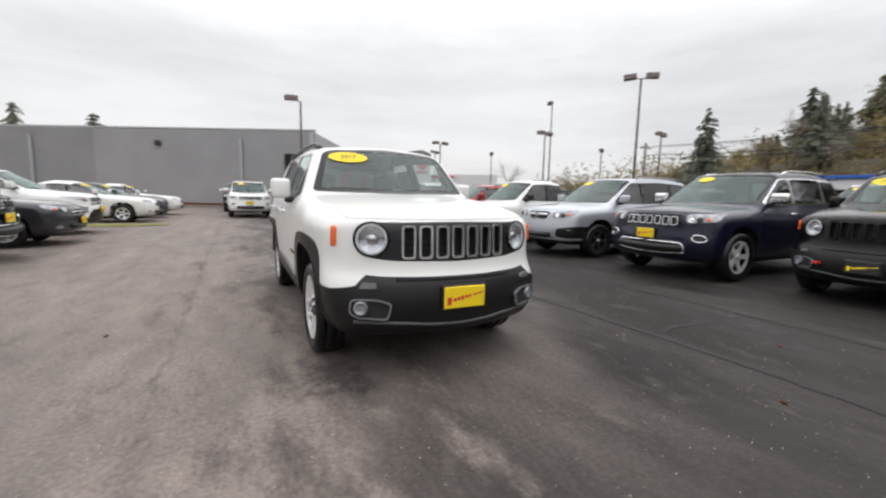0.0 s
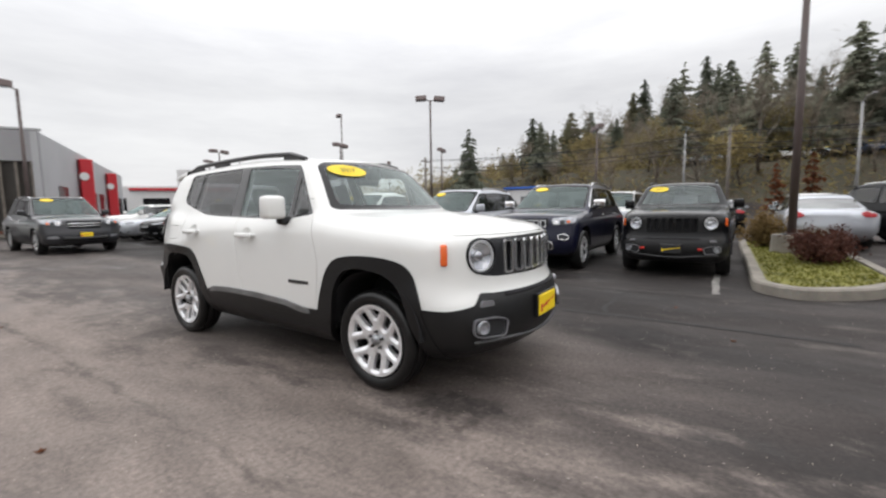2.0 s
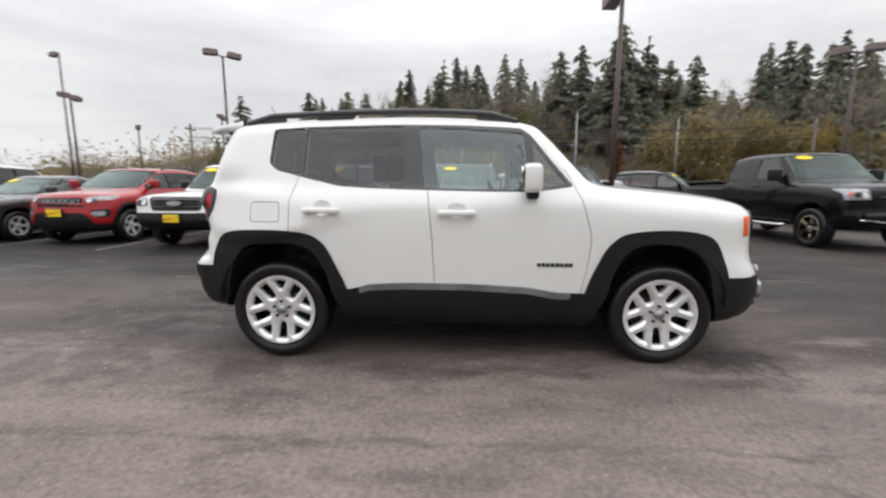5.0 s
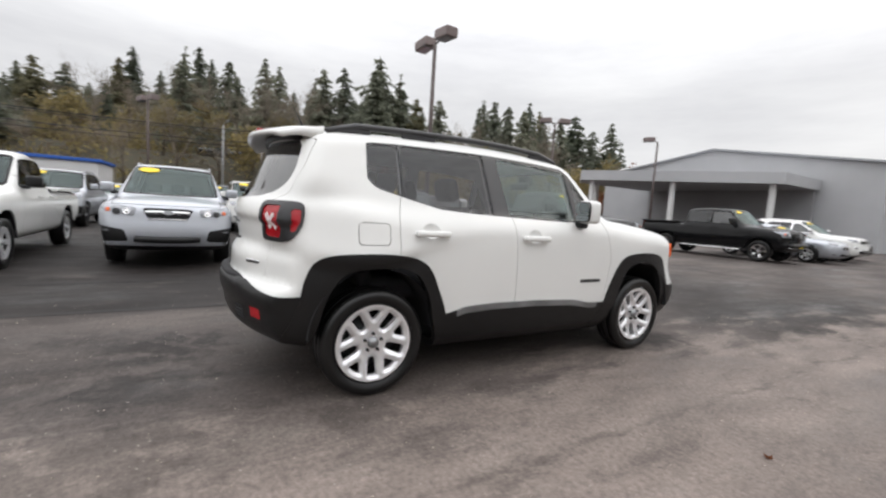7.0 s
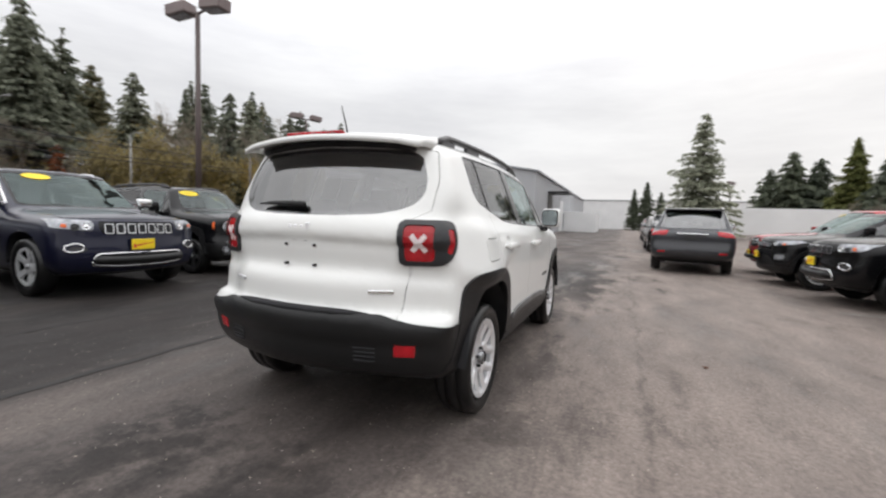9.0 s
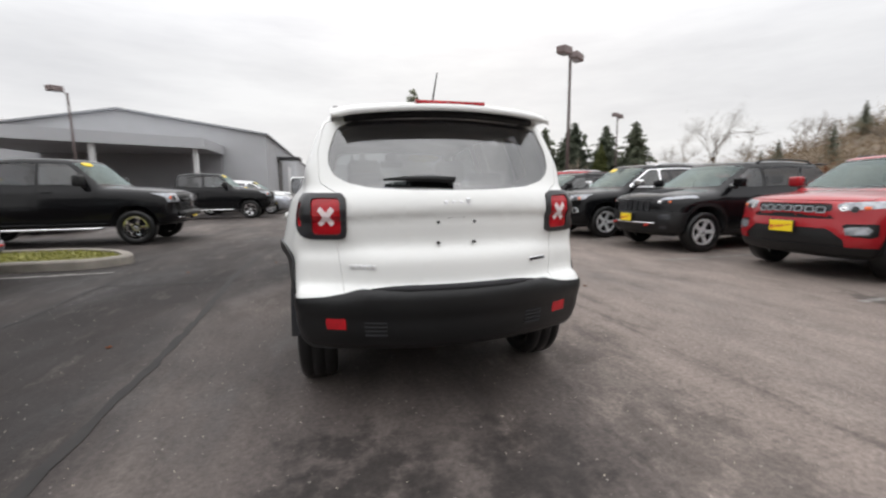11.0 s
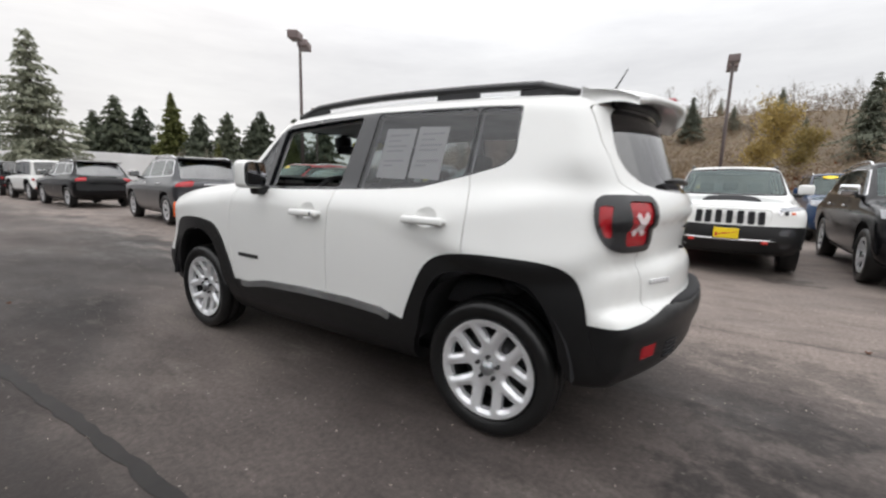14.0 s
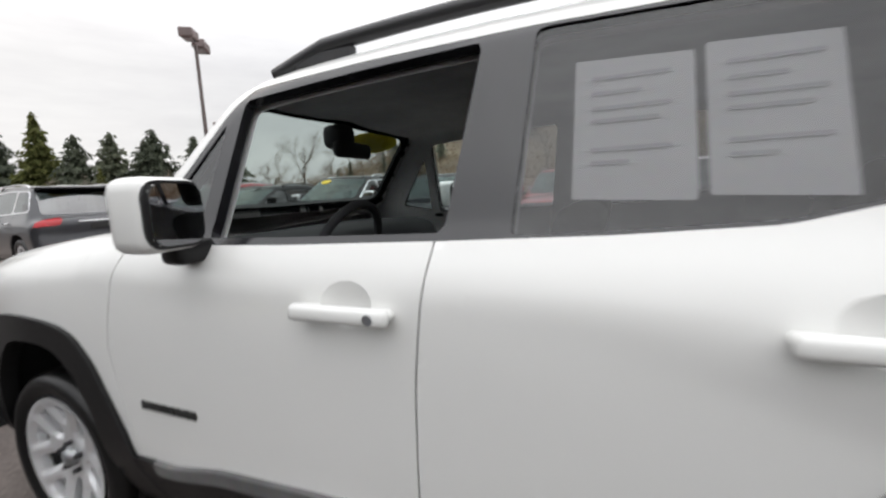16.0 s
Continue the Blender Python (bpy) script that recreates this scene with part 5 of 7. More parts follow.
for x, y in ((-2.3, -.35), (2.75, -2.75), (1.6, -3.3), (-1.85, 3.2), (2.35, .4)):
    bm = bmesh.new()
    a = rng.uniform(0, 6.28)
    V = [(.022 * math.cos(a + t) * (1.3 if k % 2 else .7), .022 * math.sin(a + t) * (1.3 if k % 2 else .7), .006 + .01 * (k % 2)) for k, t in enumerate(np.linspace(0, 5.6, 8))]
    tagged(link("fallen_leaf", [(x + v[0], y + v[1], v[2]) for v in V] + [(x, y, .012)], [(i, (i + 1) % 8, 8) for i in range(8)], RUST, smooth=False), "small fallen leaf on the asphalt", "leaf", "fallen leaves")

# loose grit on the asphalt
gn = 5200
gp = np.c_[rng.uniform(-4.5, 3.6, gn), rng.uniform(-5.2, 5.2, gn)]
gs = .0022 + .0045 * rng.random(gn) ** 3
ga = rng.uniform(0, 6.28, gn)
corner = [(1, 0, 0), (-.3, .9, 0), (-.8, -.6, 0), (.1, .05, .8)]
V = np.stack([np.c_[gp[:, 0] + gs * (c[0] * np.cos(ga) - c[1] * np.sin(ga)), gp[:, 1] + gs * (c[0] * np.sin(ga) + c[1] * np.cos(ga)), .0005 + gs * c[2]] for c in corner], 1).reshape(-1, 3)
k = np.arange(gn)[:, None] * 4
F = np.concatenate([k + [0, 1, 3], k + [1, 2, 3], k + [2, 0, 3]])
tagged(link("loose_grit", V, F, GRIT, smooth=False), "pale loose grit scattered on the asphalt", "grit", kind="stuff")

# ---------------------------------------------------------------- planted island
def outline_ring(pts, inset):
    P = np.asarray(pts)
    nxt, prv = np.roll(P, -1, 0), np.roll(P, 1, 0)
    d = nxt - prv
    d /= np.linalg.norm(d, axis=1)[:, None]
    return P + np.stack([-d[:, 1], d[:, 0]], 1) * inset


isl = fillet([(13.0, -3.55), (4.35, -3.55), (3.9, -4.0), (4.35, -4.75), (5.3, -5.35), (13.0, -5.6)], .45, 6)
isl2 = outline_ring(isl, .16)
k = len(isl)
island = thing("planted_island", "mossy planted island with a worn concrete kerb", "traffic island", kind="structure")
V = [(*p, 0) for p in isl] + [(*(p * .997 + q * .003), .125) for p, q in zip(isl, isl2)] + [(*(p * .85 + q * .15), .15) for p, q in zip(isl, isl2)] + [(*q, .15) for q in isl2] + [(*q, .07) for q in isl2]
F = []
for a in range(4):
    for b in range(k):
        c = (b + 1) % k
        F.append((a * k + b, a * k + c, (a + 1) * k + c, (a + 1) * k + b))
link("kerb", V, F, KERB, island, "worn tan concrete kerb", smooth=False)
link("turf", [(*q, .115) for q in isl2], [tuple(range(k))], GRASS, island, smooth=False)
def clump_mesh(points, size, rngs, flat=.6):
    """Small leaf triangles round the given points."""
    P = np.asarray(points, float)
    m = len(P)
    d1, d2 = rngs.normal(size=(m, 3)), rngs.normal(size=(m, 3))
    d1 /= np.linalg.norm(d1, axis=1)[:, None]
    d2 -= d1 * (d1 * d2).sum(1)[:, None]
    d2 /= np.linalg.norm(d2, axis=1)[:, None]
    s = (np.full(m, size) if np.isscalar(size) else np.asarray(size)) * rngs.uniform(.6, 1.4, m)
    a, b, c = P - d1 * s[:, None] * .5 - d2 * s[:, None] * flat * .4, P + d1 * s[:, None] * .6, P - d1 * s[:, None] * .4 + d2 * s[:, None] * flat * .6
    V = np.stack([a, b, c], 1).reshape(-1, 3)
    return V, np.arange(3 * m).reshape(-1, 3)


def inside_poly(p, poly):
    return sdpoly(p[:, 0], p[:, 1], poly) < -.05


Q = np.c_[rng.uniform(4, 13, 9000), rng.uniform(-5.6, -3.5, 9000)]
Q = Q[inside_poly(Q, isl2)]
V, F = clump_mesh(np.c_[Q, .125 + .02 * rng.random(len(Q))], .05, rng, .35)
link("grass_blades", V, F, MOSSBLADE, island)["kind"] = "stuff"


def shrub(name, label, x, y, z, rx, ry, rz, mat, nl=2600, size=.06, seed=1):
    r = np.random.default_rng(seed)
    t = thing(name, label, "shrub", pose(x, y, z))
    stems = []
    tips = []
    for a in range(26):
        an, el = r.uniform(0, 6.28), r.uniform(.45, 1.5)
        L = r.uniform(.65, 1.05)
        tip = np.array([rx * math.cos(an) * math.cos(el), ry * math.sin(an) * math.cos(el), rz * math.sin(el)]) * L
        stems.append(tube([(0, 0, 0), tip * .5 + r.normal(size=3) * .04, tip], [.012, .008, .003], 4))
        tips.append(tip)
    link("stem", *joined(*stems), BARK, t)
    C = np.array(tips)[r.integers(0, len(tips), nl)] * r.uniform(.45, 1.05, nl)[:, None] + r.normal(size=(nl, 3)) * np.array([rx, ry, rz]) * .13
    C[:, 2] = np.abs(C[:, 2])
    V, F = clump_mesh(C, size, r)
    link("foliage", V, F, mat, t)
    return t


shrub("shrub", "reddish-brown low shrub on the planted island", 7.7, -4.75, .1, 1.15, .75, .62, REDBUSH, 5200, .06, 3)
shrub("shrub", "tan dried grass shrub beside a lamp post", 10.6, -4.0, .1, .6, .6, .85, STRAW, 2600, .08, 4)
shrub("shrub", "reddish-brown low shrub on the planted island", 12.2, -5.0, .1, .8, .6, .6, REDBUSH, 2600, .06, 5)

# ---------------------------------------------------------------- lamp posts
def lamp_post(x, y, h=7.2, heads=2, turn=0.0, base=False, mat=None):
    t = thing("lamp_post", "brown lamp post with %s boxy head%s" % (("two", "s") if heads == 2 else ("one", "")), "lamp post", pose(x, y, 0, 0, 0, turn), "lamp posts on the lot")
    mat = mat or POLEBROWN
    part("pole", cyl((0, 0, .5 if base else 0), (0, 0, h - .25), .085, .06, 12), mat, t, smooth=True)
    if base:
        bm = cyl((0, 0, 0), (0, 0, .52), .40, .36, 20)
        part("concrete_base", bm, KERB, t, "round concrete base", smooth=False)
        part("foot_plate", box((-.18, -.18, .52), (.18, .18, .55), .01), DARKMETAL, t)
    for s in ((-1, 1) if heads == 2 else (1,)):
        part("arm", cyl((0, 0, h - .3), (s * .42, 0, h - .18), .035, .03, 8), mat, t)
        bm = box((-.36, -.22, -.17), (.36, .22, .14), .03, 1)
        hd = part("lamp_head", bm, HEADGREY, t, m=pose(s * .62, 0, h - .12, 0, 4 * s, 0))
        part("lens", box((-.28, -.16, -.185), (.28, .16, -.17), .005), LAMPGREY, hd, m=pose(s * .62, 0, h - .12, 0, 4 * s, 0))
    return t


lamp_post(9.45, -4.45, 6.85, 2, 4, True)
lamp_post(21.0, 13.8, 8.8, 2, -48)
lamp_post(29.5, 31.7, 11.6, 1, 70)
lamp_post(2.7, 24.0, 7.2, 1, 200)
lamp_post(17.5, -17.9, 7.55, 2, 60)
lamp_post(15.5, -26.0, 7.2, 1, 60)
lamp_post(-9.8, -13.55, 7.2, 2, 35)
lamp_post(-25.2, -31.0, 7.9, 2, 35)
lamp_post(-20.7, 1.9, 6.95, 2, 2)
for x, y, tn in ((32.5, 20.7, 20), (38, 32.5, 40), (19.4, 38, 10), (23, 47, 40), (30, 5, 30), (-14, -60, 60), (30.0, 44, 60), (24, 26, 15)):
    lamp_post(x, y, 7.2, 2, tn)
for x, y, h in ((42.2, .2, 8.0), (38, -10.7, 8.4), (46, -24, 9.0)):
    t = thing("street_lamp", "grey street lamp with a curved arm", "street lamp", pose(x, y, 0), "street lamps along the road")
    part("pole", cyl((0, 0, 0), (0, 0, h - .2), .11, .07, 10), POLEGREY, t, smooth=True)
    link("arm", *tube([(0, 0, h - .25), (-.4, -.1, h), (-1.0, -.25, h + .05)], .04, 6), POLEGREY, t)
    part("lamp_head", box((-1.5, -.42, h - .02), (-.95, -.18, h + .1), .04, 2), POLEGREY, t)
# poles and cables of the power line
for y in (-3.2, 30.0, -36.0):
    t = thing("utility_pole", "wooden utility pole carrying cables", "utility pole", pose(42.4, y, 0), "utility poles along the road")
    part("pole", cyl((0, 0, 0), (0, 0, 8.0), .16, .12, 10), PALEBARK, t, smooth=True)
    part("crossarm", box((-.9, -.06, 7.35), (.9, .06, 7.5), .01), PALEBARK, t)
for dx, z, r in ((-.8, 7.55, .022), (0, 7.62, .022), (.8, 7.55, .022), (0, 6.6, .035), (0, 6.2, .03)):
    for a, b in ((-36.0, -3.2), (-3.2, 30.0)):
        P = [(42.4 + dx, a + (b - a) * u, z - .55 * 4 * u * (1 - u)) for u in np.linspace(0, 1, 14)]
        tagged(link("power_cable", *tube(P, r, 5), WIRE), "black overhead cable between poles", "cable", "overhead cables")

# ---------------------------------------------------------------- buildings
def wall_box(name, p, q, t, h, mat, parent, z0=0.0):
    """A straight wall from p to q, t thick to its left."""
    p, q = np.array(p, float), np.array(q, float)
    d = (q - p) / np.linalg.norm(q - p)
    nrm = np.array([-d[1], d[0]])
    c = [p, q, q + nrm * t, p + nrm * t]
    V = [(*v, z0) for v in c] + [(*v, h) for v in c]
    F = [(3, 2, 1, 0), (4, 5, 6, 7)] + [(i, (i + 1) % 4, 4 + (i + 1) % 4, 4 + i) for i in range(4)]
    return link(name, V, F, mat, parent, smooth=False)


def along(p, d, s):
    return (p[0] + d[0] * s, p[1] + d[1] * s)


c0, dw, dr = (4.24, 28.6), (-.878, .478), (.42, .907)
north = thing("showroom_building", "grey rendered showroom building with red facade panels", "building")
end = along(c0, dw, 60)
wall_box("wall", along(c0, dw, 2.3), along(c0, dw, 17), -.3, 5.8, WALLGREY, north)
wall_box("wall", along(c0, dw, 17), end, -.3, 5.85, WALLDARK, north)
wall_box("wall", c0, along(c0, dw, .35), -.3, 5.8, WALLGREY, north)
wall_box("wall", along(c0, dw, .35), along(c0, dw, 2.3), -.3, 5.8, WALLGREY, north, 4.15)
far = along(c0, dr, 34)
wall_box("wall", far, c0, -.3, 5.8, WALLLITE, north)
wall_box("wall", far, along(far, dw, 60), .3, 5.8, WALLGREY, north)
p4 = along(far, dw, 60)
link("roof", [(*c0, 5.7), (*far, 5.7), (*p4, 5.7), (*end, 5.7)], [(0, 1, 2, 3)], ROOFGREY, north, smooth=False)
wall_box("parapet_cap", along(c0, dw, -.1), end, -.36, 5.96, WALLLITE, north, 5.84)
door = wall_box("entrance_opening", along((c0[0], c0[1] + .3), dw, .35), along((c0[0], c0[1] + .3), dw, 2.3), -.05, 4.15, DOORDARK, north)
for s in (.35, 1.0, 1.65, 2.25):
    q = along(c0, dw, s)
    part("door_post", box((q[0] - .05, q[1] - .02, 0), (q[0] + .05, q[1] + .1, 4.15)), PALEBARK, door)
for s in (5.6, 22):
    q = along((c0[0], c0[1] - .15), dw, s)
    part("downpipe", cyl((*q, .2), (*q, 5.2), .09, .09, 10), WALLLITE, north)
for s in (12, 26, 33, 40):
    q = along((c0[0], c0[1] - .06), dw, s)
    part("wall_lamp", box((q[0] - .2, q[1] - .2, 4.6), (q[0] + .2, q[1] + .05, 4.95), .03), DARKMETAL, north)
for s, hgt in ((9.8, 5.3), (22, 5.2)):
    q = along(c0, dr, s)
    part("red_pylon", box((q[0] - .1, q[1] - .7, 0), (q[0] + .7, q[1] + .7, hgt), .04), SHOPRED, north, "red facade pylon")
    part("sign_disc", cyl((q[0] + .1, q[1] - .72, hgt - 1.3), (q[0] + .1, q[1] - .78, hgt - 1.3), .3, .3, 20), WALLWHITE, north)
for s in (3.5, 14, 17.5, 26, 30):
    q0, q1 = along(c0, dr, s), along(c0, dr, s + 2.4)
    wall_box("shop_window", (q0[0] + .02, q0[1] - .02), (q1[0] + .02, q1[1] - .02), .08, 3.0, GLOSSBLACK, north, .6)
bed = thing("mulch_bed", "reddish bark mulch bed with a pale kerb", "planting bed", kind="structure")
a0, a1 = along((c0[0] + 1.4, c0[1] - 1.2), dw, 0), along((c0[0] + 1.4, c0[1] - 1.2), dw, 40)
wall_box("mulch", a0, a1, -1.4, .32, BARKMULCH, bed)
wall_box("kerb", (a0[0] - .08, a0[1] - .16), (a1[0] - .08, a1[1] - .16), -.16, .16, KERB, bed)
strip = [(-6.4, 12.0), (-4.6, 12.1), (-3.3, 12.7), (-3.5, 13.3), (-5.0, 13.4), (-6.4, 13.2)]
P = fillet(strip, .3, 5)
tagged(link("grass_patch", [(*p, .02) for p in P], [tuple(range(len(P)))], GRASS), "yellow-green grass patch between parked cars", "grass", kind="structure")

# white dealership far to the north-east
shop = thing("white_dealership", "white dealership with a red band and a sign tower", "building")
A, B = (12.0, 78.0), (40.0, 58.0)
wall_box("wall", A, B, 12, 5.2, WALLWHITE, shop)
wall_box("red_band", (A[0] + 11, A[1] - 8), (B[0] - 6, B[1] + 4.0), -.25, 4.9, SHOPRED, shop, 4.55)
wall_box("sign_tower", (28.1, 65.97), (30.5, 64.27), -1.2, 7.6, WALLWHITE, shop)
for a in range(3):
    rx, rz = ((.85, .55), (.36, .53), (.52, .22))[a]
    ov, iv = np.array(oval(rx, rz, 28)), np.array(oval(rx - .14, rz - .12, 28))
    m = Matrix.Translation((28.58, 64.1, 6.4)) @ Matrix.Rotation(math.atan2(-3.1, 4.4), 4, "Z")
    link("sign_ring", *placed(ring_prism(ov, iv, .1), m), SHOPRED, shop, smooth=False)
m = Matrix.Translation((28.58, 64.1, 5.35)) @ Matrix.Rotation(math.atan2(-3.1, 4.4), 4, "Z")
link("sign_bar", *placed(flat_prism([(-1.05, -.15), (1.05, -.15), (1.05, .15), (-1.05, .15)], .1), m), SHOPRED, shop, smooth=False)
for u in (.12, .28, .44, .72, .88):
    q0 = (A[0] + (B[0] - A[0]) * u, A[1] + (B[1] - A[1]) * u)
    q1 = (A[0] + (B[0] - A[0]) * (u + .1), A[1] + (B[1] - A[1]) * (u + .1))
    wall_box("shop_window", q0, q1, -.1, 3.4, GLOSSBLACK, shop, .4)

# workshop to the south: a gabled hall with a canopy
hall = thing("workshop_hall", "pale grey gabled metal workshop hall", "building")
x0, x1, y0, y1, ze, zp = 6.8, 30.6, -39.6, -96, 6.5, 8.4
xm = (x0 + x1) / 2
link("gable_wall", [(x0, y0, 0), (x1, y0, 0), (x1, y0, ze), (xm, y0, zp), (x0, y0, ze), (x0, y0 - .3, 0), (x1, y0 - .3, 0), (x1, y0 - .3, ze), (xm, y0 - .3, zp), (x0, y0 - .3, ze)],
     [(0, 1, 2, 3, 4), (9, 8, 7, 6, 5), (0, 4, 9, 5), (1, 6, 7, 2)], WALLLITE, hall, smooth=False)
wall_box("side_wall", (x0, y0 - .3), (x0, y1), .3, ze, WALLLITE, hall)
wall_box("side_wall", (x1, y1), (x1, y0 - .3), .3, ze, WALLLITE, hall)
wall_box("end_wall", (x0, y1), (x1, y1), .3, ze, WALLLITE, hall)
for s, xe in ((-1, x0 - .25), (1, x1 + .25)):
    V = [(xe, y0 + .3, ze + .02), (xe, y1 - .3, ze + .02), (xm, y1 - .3, zp + .08), (xm, y0 + .3, zp + .08)]
    V += [(v[0], v[1], v[2] - .16) for v in V]
    link("roof_slope", V, [(0, 1, 2, 3), (7, 6, 5, 4), (0, 3, 7, 4), (1, 0, 4, 5), (2, 1, 5, 6)], ROOFGREY, hall, smooth=False)
for yy in np.arange(y0 - 1.0, y1, -1.2):
    if yy > -70:
        part("wall_rib", box((x0 - .03, yy - .03, 0), (x0, yy + .03, ze)), WALLLITE, hall)
for u, zt in ((-47.5, 4.6), (-58, 4.4)):
    part("roller_door", box((x0 - .05, u - 3.4, 0), (x0 + .02, u, zt)), DOORDARK if u > -50 else WALLWHITE, hall)
aw = part("awning", box((x0 - 2.4, -51.2, 4.75), (x0, -47.2, 4.95), .02), DARKMETAL, hall, "dark steel awning")
part("shed", box((2.2, -74, 0), (6.7, -62, 3.0), .02), WALLWHITE, hall, "low white lean-to")
can = thing("canopy", "wide pale canopy on white posts over parked cars", "canopy")
CP = [(10.4, -33.2), (22.2, -26.0), (24.6, -28.6), (24.6, -39.4), (10.4, -39.4)]
k = len(CP)
link("canopy_roof", [(*p, 4.5) for p in CP] + [(*p, 5.3) for p in CP], [tuple(range(k))[::-1], tuple(range(k, 2 * k))] + [(i, (i + 1) % k, k + (i + 1) % k, k + i) for i in range(k)], WALLLITE, can, smooth=False)
for x, y in ((11.2, -33.6), (16.6, -30.2), (21.8, -27.0), (24.2, -30.5)):
    part("canopy_post", box((x - .16, y - .16, 0), (x + .16, y + .16, 4.5), .02), WALLWHITE, can)
wall_box("back_wall", (10.6, -38.9), (24.4, -38.9), -.3, 4.5, WALLGREY, can)
# low buildings and trailers further off
for nm, lb, lo, hi, mt, band in (("low_shop", "low white shop with a blue band across the road", (39.5, 9, 0), (46, 17, 3.2), WALLWHITE, SHOPBLUE), ("warehouse", "long white warehouse far beyond the lot", (-60, -150, 0), (30, -132, 8.5), WALLWHITE, None),
                              ("box_trailer", "white box trailer parked at the edge of the lot", (-24, -58, .6), (-10, -55, 3.7), WALLWHITE, None)):
    t = thing(nm, lb, "building" if nm != "box_trailer" else "trailer")
    part("body", box(lo, hi, .03), mt, t)
    if nm == "box_trailer":
        for x in (-22, -20.8, -12):
            for y in (-57.6, -55.4):
                part("wheel", cyl((x, y - .15, .5), (x, y + .15, .5), .5, .5, 16), RUBBER, t)
    else:
        part("roof_edge", box((lo[0] - .2, lo[1] - .2, hi[2]), (hi[0] + .2, hi[1] + .2, hi[2] + .25), .02), band or ROOFGREY, t)
        if lo[0] > 30:
            for y in np.arange(lo[1] + 1, hi[1] - 2, 3.2):
                part("window", box((lo[0] - .04, y, .9), (lo[0], y + 2.0, 2.4)), GLOSSBLACK, t)


# ---------------------------------------------------------------- trees
def conifer_meshes(seed, h, spread, tier=1.9, droop=.35, sparse=.0, ragged=.35, size=.5, dense=1.0):
    """Trunk, and a crown of drooping sprays in tiers."""
    r = np.random.default_rng(seed)
    trunk = tube([(0, 0, -.6), (.02 * h * r.normal() * .3, 0, h * .5), (0, 0, h * .985)], [h * .016, h * .010, h * .002], 7)
    tiers = int(h * tier)
    T = []
    for k in range(tiers):
        u = min(.995, max(0, (k + r.uniform(-.6, .6)) / tiers))
        z = h * (.10 + .89 * u ** .92)
        L = spread * (1 - u) ** .82 * (1 + ragged * r.normal() * .5) + .12 * spread * .4
        nb = max(4, int(9 * (1 - u) + 4))
        a0 = r.uniform(0, 6.28)
        for b in range(nb):
            if r.random() < sparse:
                continue
            an = a0 + 6.283 * b / nb + r.normal() * .22
            l = max(.15, L * r.uniform(.45, 1.2))
            zj = z + r.normal() * .035 * h * (1 - u)
            m = max(3, int(l * 3.1 * dense / max(size, .3)))
            t = np.sort(r.uniform(.12, 1, m))
            x = l * t
            zz = zj - droop * l * t ** 1.6 + .12 * l * t + r.normal(size=m) * .06
            off = r.normal(size=m) * .12 * l * (1.1 - t * .5)
            T.append(np.c_[x * math.cos(an) - off * math.sin(an), x * math.sin(an) + off * math.cos(an), zz, np.full(m, an)])
    T = np.concatenate(T)
    m = len(T)
    an = T[:, 3] + r.normal(size=m) * .5
    s = size * r.uniform(.6, 1.3, m)
    d = np.c_[np.cos(an), np.sin(an), -.65 + .5 * r.normal(size=m)]
    w = np.c_[-np.sin(an), np.cos(an), 1.1 * r.normal(size=m)]
    d /= np.linalg.norm(d, axis=1)[:, None]
    w /= np.linalg.norm(w, axis=1)[:, None]
    P = T[:, :3]
    V = np.stack([P - d * s[:, None] * .45, P + w * s[:, None] * .34 - d * s[:, None] * .05 - [0, 0, .1] * s[:, None], P + d * s[:, None] * .75 - np.array([0, 0, .18]) * s[:, None], P - w * s[:, None] * .34 - d * s[:, None] * .05 - np.array([0, 0, .1]) * s[:, None]], 1).reshape(-1, 3)
    F = np.arange(4 * m).reshape(-1, 4)
    return trunk, (V, F)


def bare_meshes(seed, h, leaf=0, spread=.55, twig=.35):
    """Trunk and limbs of a tree that has shed its leaves; leaf: how many leaves still hang."""
    r = np.random.default_rng(seed)
    limbs, tips = [], []

    def grow(p, d, l, rad, depth):
        d = d / np.linalg.norm(d)
        q = p + d * l * .55 + r.normal(size=3) * l * .05
        e = q + (d + r.normal(size=3) * .14) * l * .45
        limbs.append(tube([p, q, e], [rad, rad * .8, rad * .6], 5 if depth < 2 else 3))
        tips.append(e), tips.append(q)
        if depth >= 4:
            return
        for _ in range(3 if depth < 3 else 4):
            nd = d + r.normal(size=3) * spread
            nd[2] += .22
            grow(e if r.random() < .6 else q, nd, l * r.uniform(.55, .8), rad * .55, depth + 1)
    grow(np.array([0, 0, -.4]), np.array([0, 0, 1.0]), h * .36, h * .014, 0)
    trunk = joined(*limbs[:1])
    top = joined(*limbs[1:])
    tips = np.array(tips)
    C = tips[r.integers(0, len(tips), 1300)] + r.normal(size=(1300, 3)) * h * .035
    V, F = clump_mesh(C, h * .05, r, .035)
    leaves = None
    if leaf:
        C = tips[r.integers(0, len(tips), leaf)] + r.normal(size=(leaf, 3)) * h * .05
        C[:, 2] -= r.random(leaf) * h * .05
        leaves = clump_mesh(C, h * .032, r, .7)
    return trunk, top, (V, F), leaves


TREES = {}


